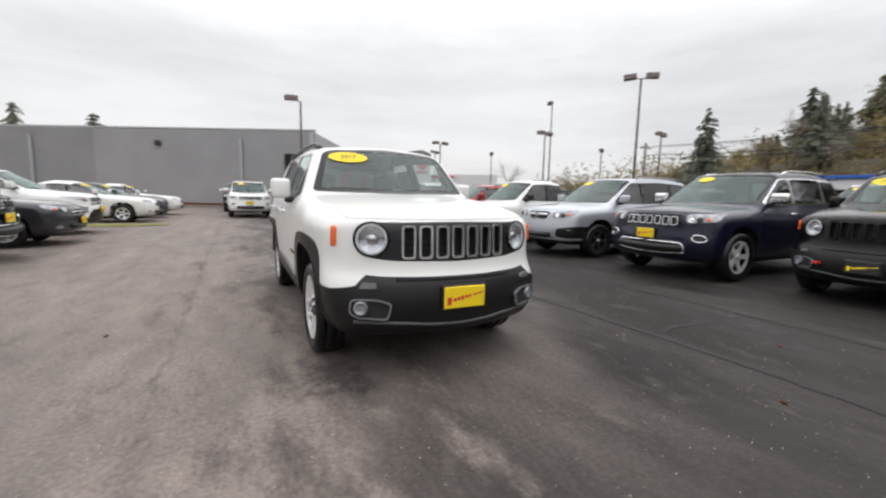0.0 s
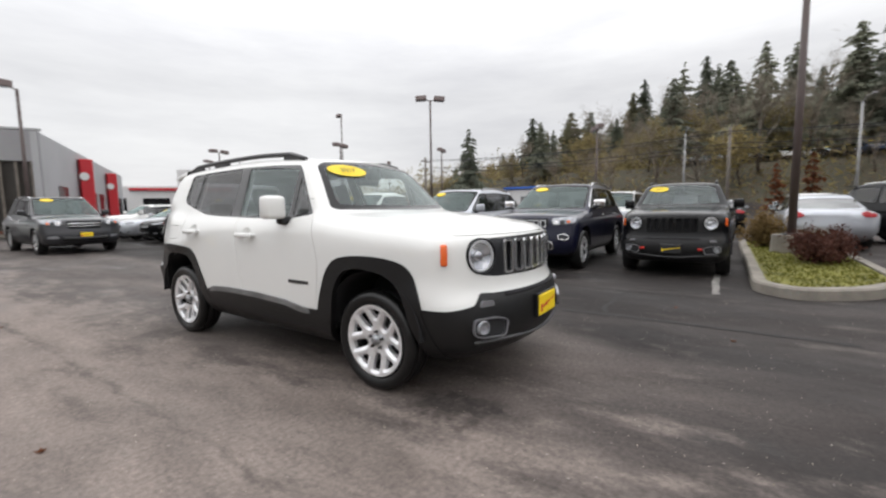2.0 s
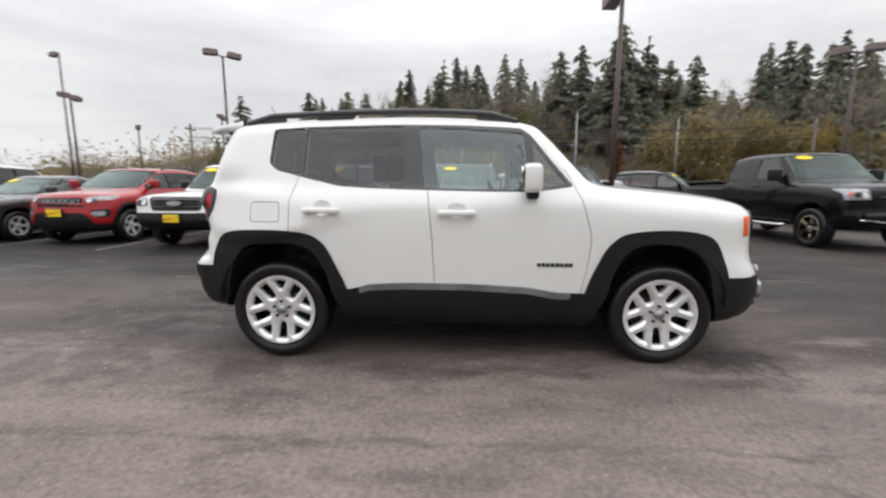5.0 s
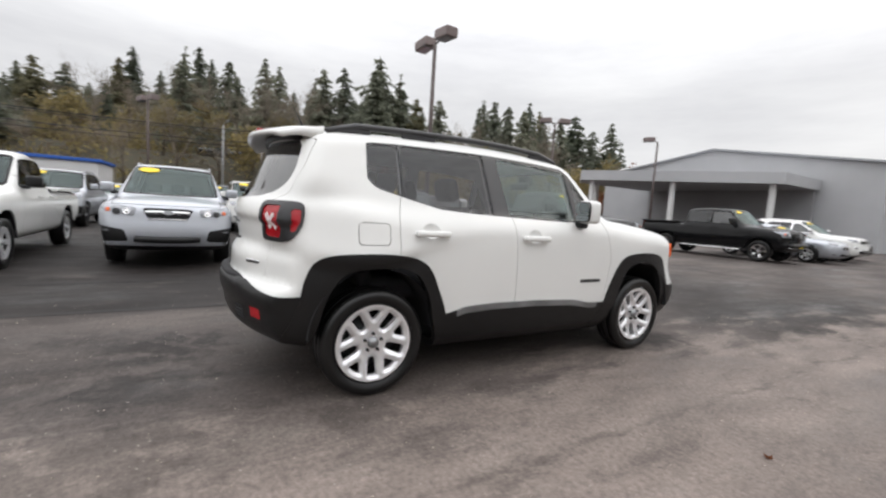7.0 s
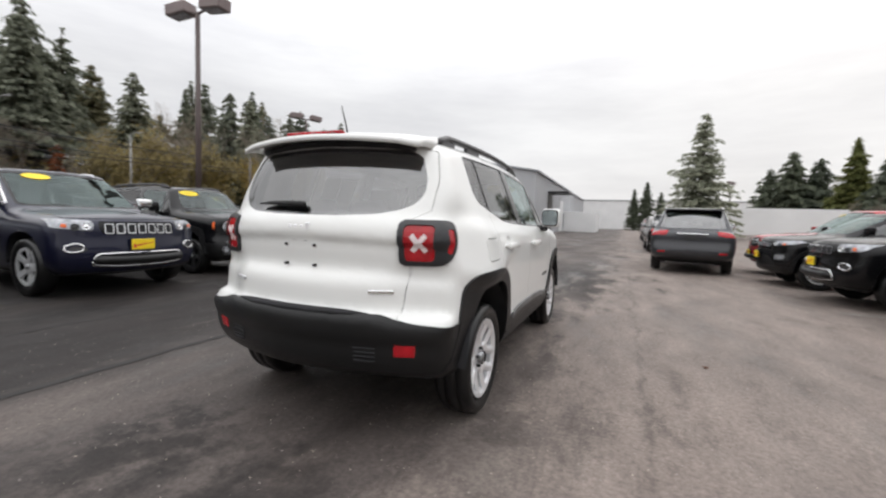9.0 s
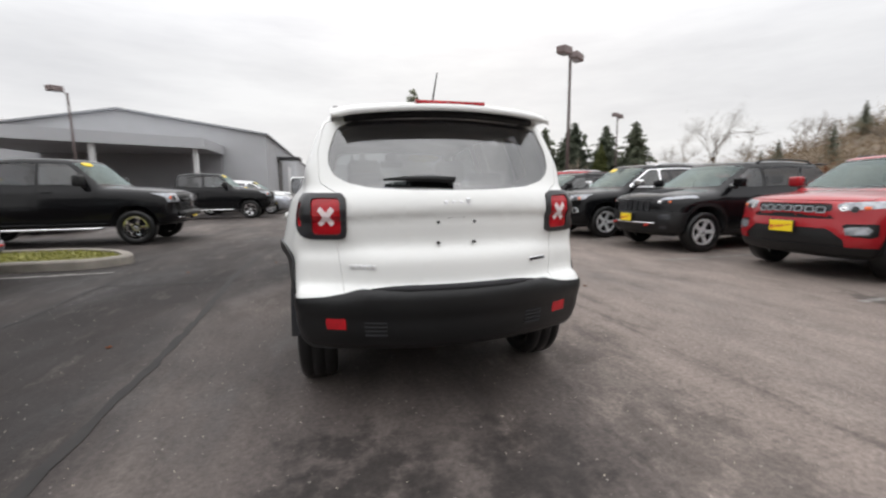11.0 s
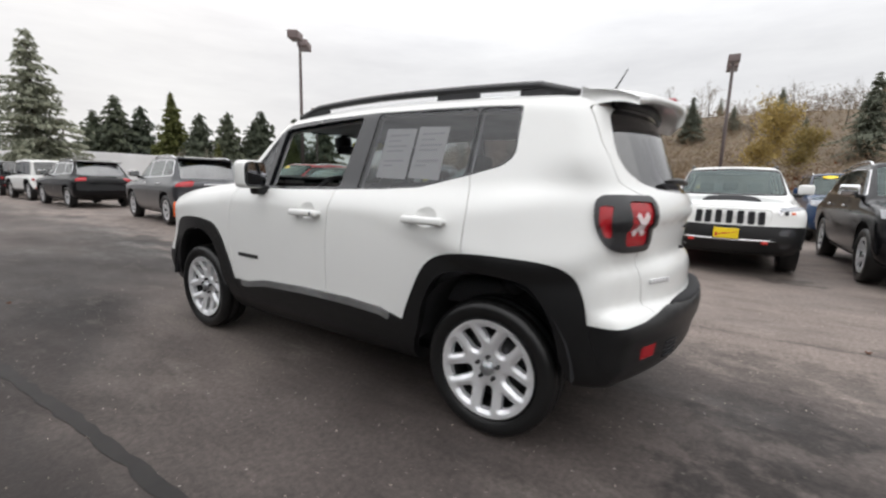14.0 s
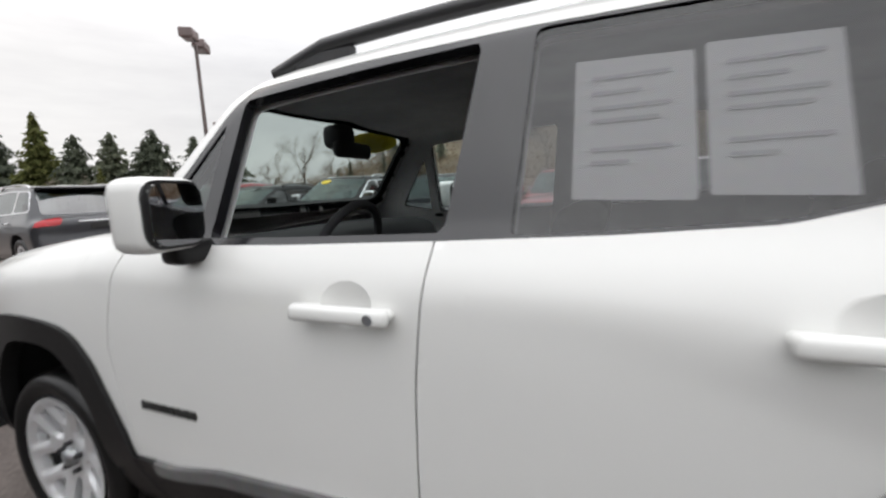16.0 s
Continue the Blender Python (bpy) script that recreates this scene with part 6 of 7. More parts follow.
def stand_tree(key, x, y, scale=1.0, turn=0.0, z=None, label="", group="trees round the lot"):
    proto_ob, lb = TREES[key]
    zz = float(ground_height(np.array([x]), np.array([y]))[0]) if z is None else z
    m = pose(x, y, zz, 0, 0, turn)
    if proto_ob.get("stood"):
        ob = copy_thing(proto_ob, m)
    else:
        proto_ob["stood"] = 1
        ob = proto_ob
        ob.matrix_basis = m
    ob.scale = (scale * (1 + .12 * math.sin(x * 3 + y)), scale * (1 + .12 * math.sin(x * 3 + y)), scale)
    tagged(ob, label or lb, "tree", group)
    return ob


def repaint(ob, mat):
    """Give one tree's crown its own shade of needles."""
    for o in ob.children:
        if o.name.startswith("crown"):
            o.material_slots[0].link = "OBJECT"
            o.material_slots[0].material = mat


def make_conifer(key, label, seed, h, spread, mat, **kw):
    t = thing("conifer", label, "tree")
    tr, cr = conifer_meshes(seed, h, spread, **kw)
    link("trunk", *tr, BARK, t)
    link("crown", *cr, mat, t, smooth=False)
    TREES[key] = (t, label)


def make_bare(key, label, seed, h, mat, leaf=0, leaf_mat=None, **kw):
    t = thing("bare_tree" if not leaf else "broadleaf_tree", label, "tree")
    tr, top, tw, lv = bare_meshes(seed, h, leaf, **kw)
    link("trunk", *tr, BARK, t)
    link("branching", *top, mat, t)
    link("twig_spray", *tw, mat, t, smooth=False)
    if lv:
        link("crown", *lv, leaf_mat, t, smooth=False)
    TREES[key] = (t, label)


make_conifer("fir_a", "tall dark green fir with drooping tiers", 1, 20, 5.4, NEEDLES, size=.62, dense=1.9, ragged=.5)
make_conifer("fir_b", "tall dark green fir with a ragged crown", 2, 22, 5.0, NEEDLES, size=.62, sparse=.08, ragged=.7, dense=1.8)
make_conifer("fir_c", "slim dark green fir tree", 3, 18, 4.2, NEEDLES, size=.55, sparse=.06, ragged=.5, dense=1.8)
make_conifer("fir_d", "broad dark fir with a full crown", 4, 17, 5.6, NEEDLES, size=.62, ragged=.7, dense=1.9)
make_conifer("fir_e", "thin fir with open branches", 9, 19, 3.9, NEEDLES, size=.55, sparse=.28, ragged=.7, dense=1.7)
make_conifer("spruce", "grey-green spruce with open tiers", 5, 12.2, 3.1, SPRUCE, size=.30, sparse=.03, ragged=.35, dense=1.9, droop=.22, tier=3.4)
make_conifer("cedar", "column-shaped olive green cedar", 6, 9.0, 2.1, CEDAR, size=.42, dense=2.2, tier=4.0, droop=.1, ragged=.15)
make_conifer("young", "dark green young conifer tree", 7, 8.5, 3.1, NEEDLES, size=.40, ragged=.4, dense=1.7, droop=.2, tier=4.2)
make_conifer("column", "narrow pointed dark green conifer", 17, 9.5, 1.9, NEEDLES, size=.36, droop=.1, ragged=.2, dense=2.2, tier=4.2)
make_conifer("rusty", "small rust-brown conifer tree", 8, 6.0, 1.2, RUST, size=.4, droop=.1)
make_bare("bare_a", "bare grey-brown tree with fine twigs", 11, 13, TWIG, spread=.5)
make_bare("bare_b", "bare brown tree with a wide crown", 12, 11, TWIG, spread=.65)
make_bare("bare_c", "slender pale tree without leaves", 15, 15, TWIG, spread=.4)
make_bare("olive", "tree with thin olive-brown autumn leaves", 13, 11, TWIG, 1900, OLIVE, spread=.6)
make_bare("gold", "yellow weeping willow in autumn leaf", 14, 7.6, TWIG, 3600, GOLD, spread=.75)
make_bare("crimson", "small tree with dark red leaves", 16, 6.5, TWIG, 1500, RUST, spread=.6)


def polar(eye, bearing, d):
    return eye[0] + d * math.sin(radians(bearing)), eye[1] + d * math.cos(radians(bearing))


tr = np.random.default_rng(21)
E0 = (-3.4, -1.0)
H0 = {"fir_a": 20, "fir_b": 22, "fir_c": 18, "fir_d": 17, "fir_e": 19}
# the wooded slope: the skyline's rise above the eye by bearing
SKY_B = [52, 56, 61, 65.5, 68.5, 75, 80, 86, 94, 100, 106, 111, 116, 123, 131, 137, 142]
SKY_T = [.07, .08, .10, .13, .19, .20, .235, .265, .285, .29, .325, .315, .27, .245, .245, .21, .17]
for k in range(104):
    b = 57 + 86 * (k + tr.uniform(-.45, .45)) / 104
    d = tr.uniform(92, 124) if k % 3 else tr.uniform(82, 95)
    x, y = polar(E0, b, d)
    zz = float(ground_height(np.array([x]), np.array([y]))[0])
    want = 1.2 + d * np.interp(b, SKY_B, SKY_T) * tr.choice((.62, .74, .82, .9, 1.0, 1.08)) - zz
    if want < 5:
        continue
    key = ("fir_a", "fir_b", "fir_c", "fir_d", "fir_e")[int(tr.integers(0, 5))]
    if b > 112 and k % 5 in (1, 3):
        continue
    fir = stand_tree(key, x, y, float(want) / H0[key], tr.uniform(0, 360), group="firs on the wooded slope")
    if b > 110 or b < 84:
        repaint(fir, (PALENEEDLES, OLIVENEEDLES, PALENEEDLES, NEEDLES)[k % 4])
for b, d, tn in ((94.5, 74, .30), (108, 72, .315), (104, 76, .31), (101.5, 78, .3), (86, 78, .262), (61.5, 66, .19), (70.9, 70, .196), (116.5, 70, .262), (128, 66, .25), (139.4, 70, .222), (137, 66, .205), (126, 70, .256), (133, 72, .23)):
    x, y = polar(E0, b, d)
    zz = float(ground_height(np.array([x]), np.array([y]))[0])
    key = ("fir_a", "fir_c", "fir_b")[int(b) % 3]
    fir = stand_tree(key, x, y, (1.2 + d * tn - zz) / H0[key], b * 7, group="firs on the wooded slope")
    if b > 112 or b < 84:
        repaint(fir, PALENEEDLES)
for k in range(78):
    b = 58 + 84 * (k + tr.uniform(-.4, .4)) / 78
    d = tr.uniform(58, 84)
    x, y = polar(E0, b, d)
    low = .40 if b < 67 else (.5 if b < 77 else (.8 if b < 86 else 1.0))
    key = ("olive", "bare_a", "bare_c", "olive", "bare_c", "bare_b")[k % 6]
    if b > 114 and k % 2:
        key = ("olive", "gold")[k % 4 == 1]
    if 99 < b < 114:
        key, low = "bare_a", .62
    stand_tree(key, x, y, tr.uniform(.75, 1.2) * low * (1.2 if key == "gold" else 1.0), tr.uniform(0, 360), group="leafless trees below the firs")
for b, d, key, s in ((140.6, 60, "crimson", 1.55), (136, 60, "olive", .9), (119, 58, "gold", .8), (113, 60, "olive", 1.0), (116.5, 57, "olive", 1.1), (99.5, 52, "rusty", 1.0), (108.5, 50, "rusty", 1.1), (96.5, 55, "rusty", .9), (46, 70, "bare_b", .8), (38, 90, "bare_a", .8), (33, 100, "bare_b", .8)):
    x, y = polar(E0, b, d)
    stand_tree(key, x, y, s, b * 11, group="trees beside the road")
# south of the lot
for x, y, key, s in ((-8.95, -47.5, "spruce", 1.09), (-6.5, -106, "column", 1.25), (-9.6, -107, "column", 1.0), (-3.9, -109, "column", 1.1), (-26, -80, "young", 1.66), (-29, -78.5, "young", 1.5), (-23.4, -81, "young", 1.35), (-29.9, -70, "cedar", 1.56),
                     (-30, -62, "young", 1.25), (-33, -60, "young", 1.3), (-36, -58, "young", 1.2), (-38.5, -60, "young", 1.4), (-41, -55, "young", 1.2), (-27, -52, "cedar", .62), (-44, -52, "young", 1.2), (-47, -47, "bare_b", .9), (-36, -49, "cedar", .8), (-50, -44, "bare_a", .9),
                     (-25.5, -60, "bare_b", .6), (-30.5, -47, "bare_c", .4), (-23, -47, "bare_c", .35)):
    stand_tree(key, x, y, s, x * 13, group="trees south of the lot")
# the brushy bank to the west
E1 = (2.2, 2.8)
for k in range(64):
    b = -(76 + 54 * (k + tr.uniform(-.45, .45)) / 64)
    d = tr.uniform(62, 92)
    x, y = polar(E1, b, d)
    stand_tree(("bare_a", "bare_c", "bare_b", "fir_c", "bare_a", "fir_e", "bare_c")[k % 7], x, y, tr.uniform(.24, .44) if k % 7 not in (3, 5) else tr.uniform(.15, .27), tr.uniform(0, 360), group="trees on the western bank")
for b, d, key, s in ((-87.6, 42, "gold", .9), (-79.5, 60, "fir_b", .40), (-94.5, 66, "fir_a", .30), (-86.5, 68, "fir_c", .32), (-98, 52, "bare_c", .72), (-84.5, 46, "gold", .6), (-108.5, 52, "young", .6), (-101, 48, "bare_a", .7)):
    x, y = polar(E1, b, d)
    stand_tree(key, x, y, s, b * 5, group="trees on the western bank")
# north, over the grey roof
for x, y, s, key in ((-25.6, 68, .60, "fir_a"), (-17.6, 68, .68, "fir_d"), (-13.5, 62, .50, "fir_d"), (-15.5, 63, .44, "fir_d"), (-11.5, 63, .43, "fir_c"), (-24, 75, .4, "fir_c")):
    stand_tree(key, x, y, s, x * 7, group="trees behind the showroom")

# brush on both slopes
def scatter(n, xr, yr, size, lift, mat, name, label, seed):
    r = np.random.default_rng(seed)
    cx, cy = r.uniform(*xr, n), r.uniform(*yr, n)
    k = 64
    x = np.repeat(cx, k) + r.normal(size=n * k) * size * 1.2
    y = np.repeat(cy, k) + r.normal(size=n * k) * size * 1.2
    hh = np.repeat(r.uniform(.4, 1.2, n) * lift, k)
    z = ground_height(x, y) + np.abs(r.normal(size=n * k)) * hh * .5
    V, F = clump_mesh(np.c_[x, y, z], size * .42, r, .13 if mat is BRUSH else .4)
    return tagged(link(name, V, F, mat, smooth=False), label, "brush", kind="stuff")


scatter(820, (-84, -37), (-70, 45), 1.5, 2.6, BRUSH, "bank_brush", "brown leafless brush on the western bank", 31)
scatter(420, (56, 108), (-75, 75), 1.7, 3.2, BRUSH, "slope_brush", "brown leafless brush below the firs", 32)
scatter(300, (56, 100), (-75, 75), 1.6, 4.0, OLIVE, "slope_undergrowth", "olive undergrowth below the firs", 33)
scatter(150, (-41, -36), (-45, 45), .8, .9, RUST, "bank_foot_brush", "rust-brown brush at the foot of the bank", 34)


# ---------------------------------------------------------------- other vehicles


def make_spec(yf, yr, hw, zhf, zhr, ycowl, zbelt, ywt, zroof, yrt, yrb, wb, rad, clear=.24, zdeck=None, tumble=.34, bow=(.26, .16, .2, .2), k=(.16, .12, .06), **more):
    zd = zdeck or zbelt
    hood = [(ycowl + (yf - ycowl) * t, zhr + (zhf - zhr) * t ** 1.7) for t in (.78, .5, .22)]
    low = [(yf + .16, clear + .05), (yf + .03, clear + .16), (yf, .52), (yf + .01, .66), (yf + .035, .78), (yf + .06, zhf - .09), (yf + .13, zhf - .01), *hood, (ycowl, zhr), (ycowl + .5, zbelt - .01),
           (.3, zbelt), (yrb - .5, zbelt + .01), (yrb - .1, zd), (yr - .14, zd - .02), (yr - .04, zd - .1), (yr - .035, .82), (yr, .66), (yr, .52), (yr - .1, clear + .16), (yr - .4, clear + .06), (yr - .9, clear), (yf + .9, clear)]
    mid = (ywt + yrt) / 2
    top = [(ycowl - .06, zhr - .01), ((ycowl + ywt) / 2, (zhr + zroof) / 2 - .015), (ywt, zroof - .075), (ywt + .14, zroof - .025), (mid - .2, zroof), (mid + .3, zroof), (yrt - .3, zroof - .025), (yrt - .06, zroof - .055), (yrt + .03, zroof - .12),
           ((yrt + yrb) / 2 + .02, (zroof + zd) / 2 - .03), (yrb, zd), (yrb - .1, zbelt - .1), (mid, zbelt - .11), (ycowl, zhr - .11)]
    W = [(.2, hw - .12), (.45, hw - .035), (.62, hw - .012), (.8, hw), (.95, hw - .005), (zbelt - .05, hw - .035), (zbelt + .05, hw - .08), (zbelt + .15, hw - .14)]
    S = dict(low=low, top=top, W=W, bow=bow, green=(hw - .075, zbelt, tumble), crown=.05, hood_crown=.06, k=k, mid=mid)
    S["p"] = dict(yf=yf, yr=yr, hw=hw, zhf=zhf, zhr=zhr, ycowl=ycowl, zbelt=zbelt, ywt=ywt, zroof=zroof, yrt=yrt, yrb=yrb, wb=wb, rad=rad, clear=clear, zd=zd, tumble=tumble, **more)
    return S


def make_car(name, S, mat, h=.065, lite=False):
    """A parked vehicle from its main lines, nose towards -y."""
    p = S["p"]
    g = p.get
    car = thing(name, "", "car")
    f = body_field(S)
    hw, zb, zr, wb, rad = p["hw"], p["zbelt"], p["zroof"], p["wb"], p["rad"]
    M = skin(f, (-hw - .12, p["yf"] - .15, .1), (hw + .12, p["yr"] + .12, zr + .1), h)

    def side(poly, xmin=.4):
        return lambda P: np.maximum(sdpoly(P[:, 1], P[:, 2], poly), xmin - np.abs(P[:, 0]))

    def front(poly, ymax):
        return lambda P: np.maximum(sdpoly(P[:, 0], P[:, 2], poly), P[:, 1] - ymax)

    def back(poly, ymin):
        return lambda P: np.maximum(sdpoly(np.abs(P[:, 0]), P[:, 2], poly), ymin - P[:, 1])

    def arch(y, r, flat):
        a = np.linspace(-.35, math.pi + .35, 15)
        c = rad + .02
        return np.array([(y + r * math.cos(t) * (1 + flat * (abs(math.sin(2 * t)))), c + r * math.sin(t) * (1 + flat * abs(math.sin(2 * t)))) for t in a] + [(y - r * 1.02, 0), (y + r * 1.02, 0)])
    ra = rad + g("arch", .07)
    clad = g("clad", CLAD)
    flat = g("arch_flat", .05)
    for y in (-wb / 2, wb / 2):
        _, M = clip(M, side(arch(y, ra, flat)))
    if clad:
        for y in (-wb / 2, wb / 2):
            ring, M = clip(M, side(arch(y, ra + .06, flat), .5))
            for hh in halves(ring):
                panel("arch_trim", hh, clad, car, .012, .04)
    zc = g("zclad", .42 if clad else .30)
    zf, zk = g("zclad_front", zc), g("zclad_rear", zc)
    low, M = clip(M, lambda P: P[:, 2] - np.where(P[:, 1] < -wb / 2, zf, np.where(P[:, 1] > wb / 2, zk, zc)))
    fb, low = clip(low, lambda P: P[:, 1] + wb / 2)
    sl, rb = clip(low, lambda P: P[:, 1] - wb / 2)
    for poly in g("lamps", ())[1:]:
        pl = fillet(poly, .02, 2)
        L, fb = clip(fb, lambda P: np.maximum(sdpoly(np.abs(P[:, 0]), P[:, 2], pl), P[:, 1] - p["yf"] - .75))
        for hh in halves(L):
            panel("fog_lamp", hh, g("fog_mat", LAMPGREY), car, .004, .02)
    panel("front_bumper", fb, CLAD, car, .006, .03)
    panel("rear_bumper", rb, CLAD, car, .006, .03)
    panel("sill", sl, CLAD, car, .003, .03)
    # side glass
    z0, z1 = zb + .035, zr - .125
    ya, yb2 = p["ycowl"] + .22, p["ywt"] + .12
    ye0, ye1 = g("glass_end", p["yrb"] - .28), g("glass_end_top", p["yrt"] - .12)
    dlo = fillet([(ya, z0), (g("kink", 0), z0 - .01), (ye0, z0 + g("rise", .05)), (ye1, z1 - .01), ((yb2 + ye1) / 2, z1 + .02), (yb2, z1 - .015)], .05, 3)
    D, M = clip(M, side(dlo, .45))
    splits = g("splits", (.02, .95))
    cutx = [ya - 1, *splits, ye0 + 1]
    for i in range(len(cutx) - 1):
        a, b = cutx[i] + (.03 if i else 0), cutx[i + 1] - (.03 if i < len(cutx) - 2 else 0)
        pm, D = clip(D, lambda P: np.maximum(np.maximum(a - P[:, 1], P[:, 1] - b), sdpoly(P[:, 1], P[:, 2], dlo) + .022))
        for hh in halves(pm):
            o = panel("side_window", hh, DARKGLASS if i == 0 else PRIVACY, car, -.005)
            if o:
                o.visible_shadow = False
    for hh in halves(D):
        panel("window_surround", hh, g("surround", GLOSSBLACK), car, 0, .02)
    # screens
    wt = hw - .075 - (z1 - zb) * p["tumble"]
    zs0, zs1 = p["zhr"] + .02, zr - .085
    wsp = fillet([(-hw + .17, zs0), (0, zs0 - .015), (hw - .17, zs0), (wt - .03, zs1), (0, zs1 + .03), (-wt + .03, zs1)], .04, 2)
    W, M = clip(M, front(wsp, p["ywt"] + .3))
    W, frit = clip(W, lambda P: sdpoly(P[:, 0], P[:, 2], wsp) + .03)
    o = panel("windscreen", W, GREENGLASS, car, -.004)
    o.visible_shadow = False
    panel("windscreen_border", frit, GLOSSBLACK, o, -.002, .02)
    zw0 = p["zd"] + g("rear_glass_up", .03)
    rwp = fillet([(-hw + .22, zw0), (hw - .22, zw0), (wt - .06, zr - .12), (0, zr - .09), (-wt + .06, zr - .12)], .05, 2)
    W, M = clip(M, lambda P: np.maximum(sdpoly(P[:, 0], P[:, 2], rwp), p["yrt"] - .25 - P[:, 1]))
    o = panel("rear_window", W, REARGLASS, car, -.004)
    if o:
        o.visible_shadow = False
    # front: grille, lamps, lower intake
    gr = g("grille")
    if gr:
        gp = fillet(gr, .03, 2)
        G, M = clip(M, front(gp, p["yf"] + .7))
        gob = panel("grille", G, g("grille_mat", GLOSSBLACK), car, -.012, .03)
        if g("slots"):
            n = 7
            xs = max(q[0] for q in gr)
            zlo, zhi = min(q[1] for q in gr) + .012, max(q[1] for q in gr) - .012
            gap = g("slot_gap", .35)
            w = 2 * xs * .92 / (n + (n - 1) * gap)
            for i in range(n):
                x = (i - 3) * w * (1 + gap)
                m = onto(f, (x, p["yf"] - .02, (zlo + zhi) / 2), -.008)
                hh = (zhi - zlo) / 2
                ou = fillet([(-w / 2, -hh), (w / 2, -hh), (w / 2, hh), (-w / 2, hh)], .018, 2)
                inn = fillet([(-w / 2 + .012, -hh + .012), (w / 2 - .012, -hh + .012), (w / 2 - .012, hh - .012), (-w / 2 + .012, hh - .012)], .012, 2)
                so = link("grille_slot", *placed(ring_prism(ou, inn, .02), m), g("slot_mat", CHROME), gob, smooth=False)
                link("slot_mesh", *placed(flat_prism(inn, .008), m), LINING, so, smooth=False)
        for bar in g("bars", ()):
            zz, hb, xb = bar
            m = onto(f, (0, p["yf"] - .02, zz), .0)
            P0 = [onto(f, (x, p["yf"] + .02, zz), .004).translation for x in np.linspace(-xb, xb, 7)]
            link("grille_bar", *tube(P0, hb, 6), g("bar_mat", CHROME), gob)
    if gr and g("emblem"):
        ez, ex, eh = g("emblem")
        m = onto(f, (0, p["yf"] - .02, ez), .02)
        link("emblem", *placed(flat_prism(oval(ex, eh, 20), .02), m), EMBLEM, gob, smooth=False)
    for k, poly in sorted(enumerate(g("lamps", ())), reverse=True):
        pl = fillet(poly, .02, 2)
        L, M = clip(M, lambda P: np.maximum(sdpoly(np.abs(P[:, 0]), P[:, 2], pl), P[:, 1] - p["yf"] - .75))
        for hh in halves(L):
            o = panel("headlight" if k == 0 else "fog_lamp", hh, LAMPGREY if k == 0 else g("fog_mat", LAMPGREY), car, .004, .02)
            if k == 0 and o and not lite:
                c = np.mean(pl, 0)
                e = (np.max(pl, 0) - np.min(pl, 0))
                sx = 1 if hh[0][:, 0].mean() > 0 else -1
                r = min(.05, e[1] * .3)
                for du in (-.2, .12):
                    m = onto(f, (sx * (c[0] + du * e[0]), p["yf"] + .05, c[1]), .003) @ Matrix.Rotation(radians(-90), 4, "Z")
                    bowl, bf = lathe([(.010, r), (.012, r * .85), (.004, r * .8), (.004, r * .55), (.011, r * .4), (.013, .001)], 18)
                    link("projector", *placed((bowl, bf), m), CHROME if du < 0 else DARKMETAL, o)
                m = onto(f, (sx * (c[0] + .36 * e[0]), p["yf"] + .12, c[1] + .02), .002)
                part("turn_signal", box((-.03, -.012, -e[1] * .16), (.03, .004, e[1] * .16), .008, 1), AMBER, o, "amber turn signal", m=m)
        if k == 0:
            for pod in g("pods", ()):
                pd = fillet(pod, .02, 2)
                L, M = clip(M, lambda P: np.maximum(sdpoly(np.abs(P[:, 0]), P[:, 2], pd), P[:, 1] - p["yf"] - .75))
                for hh in halves(L):
                    panel("bumper_insert", hh, CLAD, car, -.012, .03)
    if g("round_lamp"):
        x, z, r = g("round_lamp")
        for s in (-1, 1):
            m = onto(f, (s * x, p["yf"] + .1, z), .0) @ Matrix.Rotation(radians(-90), 4, "Z")
            bowl, bf = lathe([(.03, r), (.0, r * .8), (.01, r * .4), (.03, .001)], 24)
            ring, rf = lathe([(-.02, r * 1.12), (.034, r * 1.1), (.036, r * .95), (.01, r * .9)], 24)
            lamp = link("headlight", *placed((bowl, bf), m), LAMPGREY, car)
            link("lamp_ring", *placed((ring, rf), m), GLOSSBLACK, lamp)
    it = g("intake")
    if it:
        m = onto(f, (0, p["yf"] - .02, it[1]), .004)
        o = fillet([(-it[0], -it[2]), (it[0], -it[2]), (it[0] * .85, it[2]), (-it[0] * .85, it[2])], .03, 3)
        y_at = [onto(f, (x, p["yf"] + .05, it[1]), .004).translation for x in np.linspace(-it[0], it[0], 9)]
        link("lower_intake", *tube(y_at, it[2], 8, flat=.9), CLAD, car)
        if g("intake_chrome"):
            y_at = [onto(f, (x, p["yf"] + .05, it[1] - it[2]), .012).translation for x in np.linspace(-it[0] * 1.1, it[0] * 1.1, 9)]
            link("chrome_lip", *tube(y_at, .016, 6), CHROME, car)
        if g("intake_ring"):
            rx, rz = it[0] * 1.08, it[2] * 1.15
            loop = spline(fillet([(-rx, -rz), (0, -rz), (rx, -rz), (rx * .92, rz), (0, rz), (-rx * .92, rz)], .06, 3), 2)
            link("chrome_surround", *tube([onto(f, (u, p["yf"] + .05, it[1] + v), .016).translation for u, v in loop], .015, 6, True), CHROME, car)
    if g("fog_rings"):
        for sx in (-1, 1):
            u0, v0, ru, rv = g("fog_rings")
            loop = [onto(f, (sx * (u0 + ru * math.cos(t)), p["yf"] + .2, v0 + rv * math.sin(t)), .008).translation for t in np.linspace(0, 2 * math.pi, 18)]
            link("fog_lamp_ring", *tube(loop, .011, 6), CHROME, car)
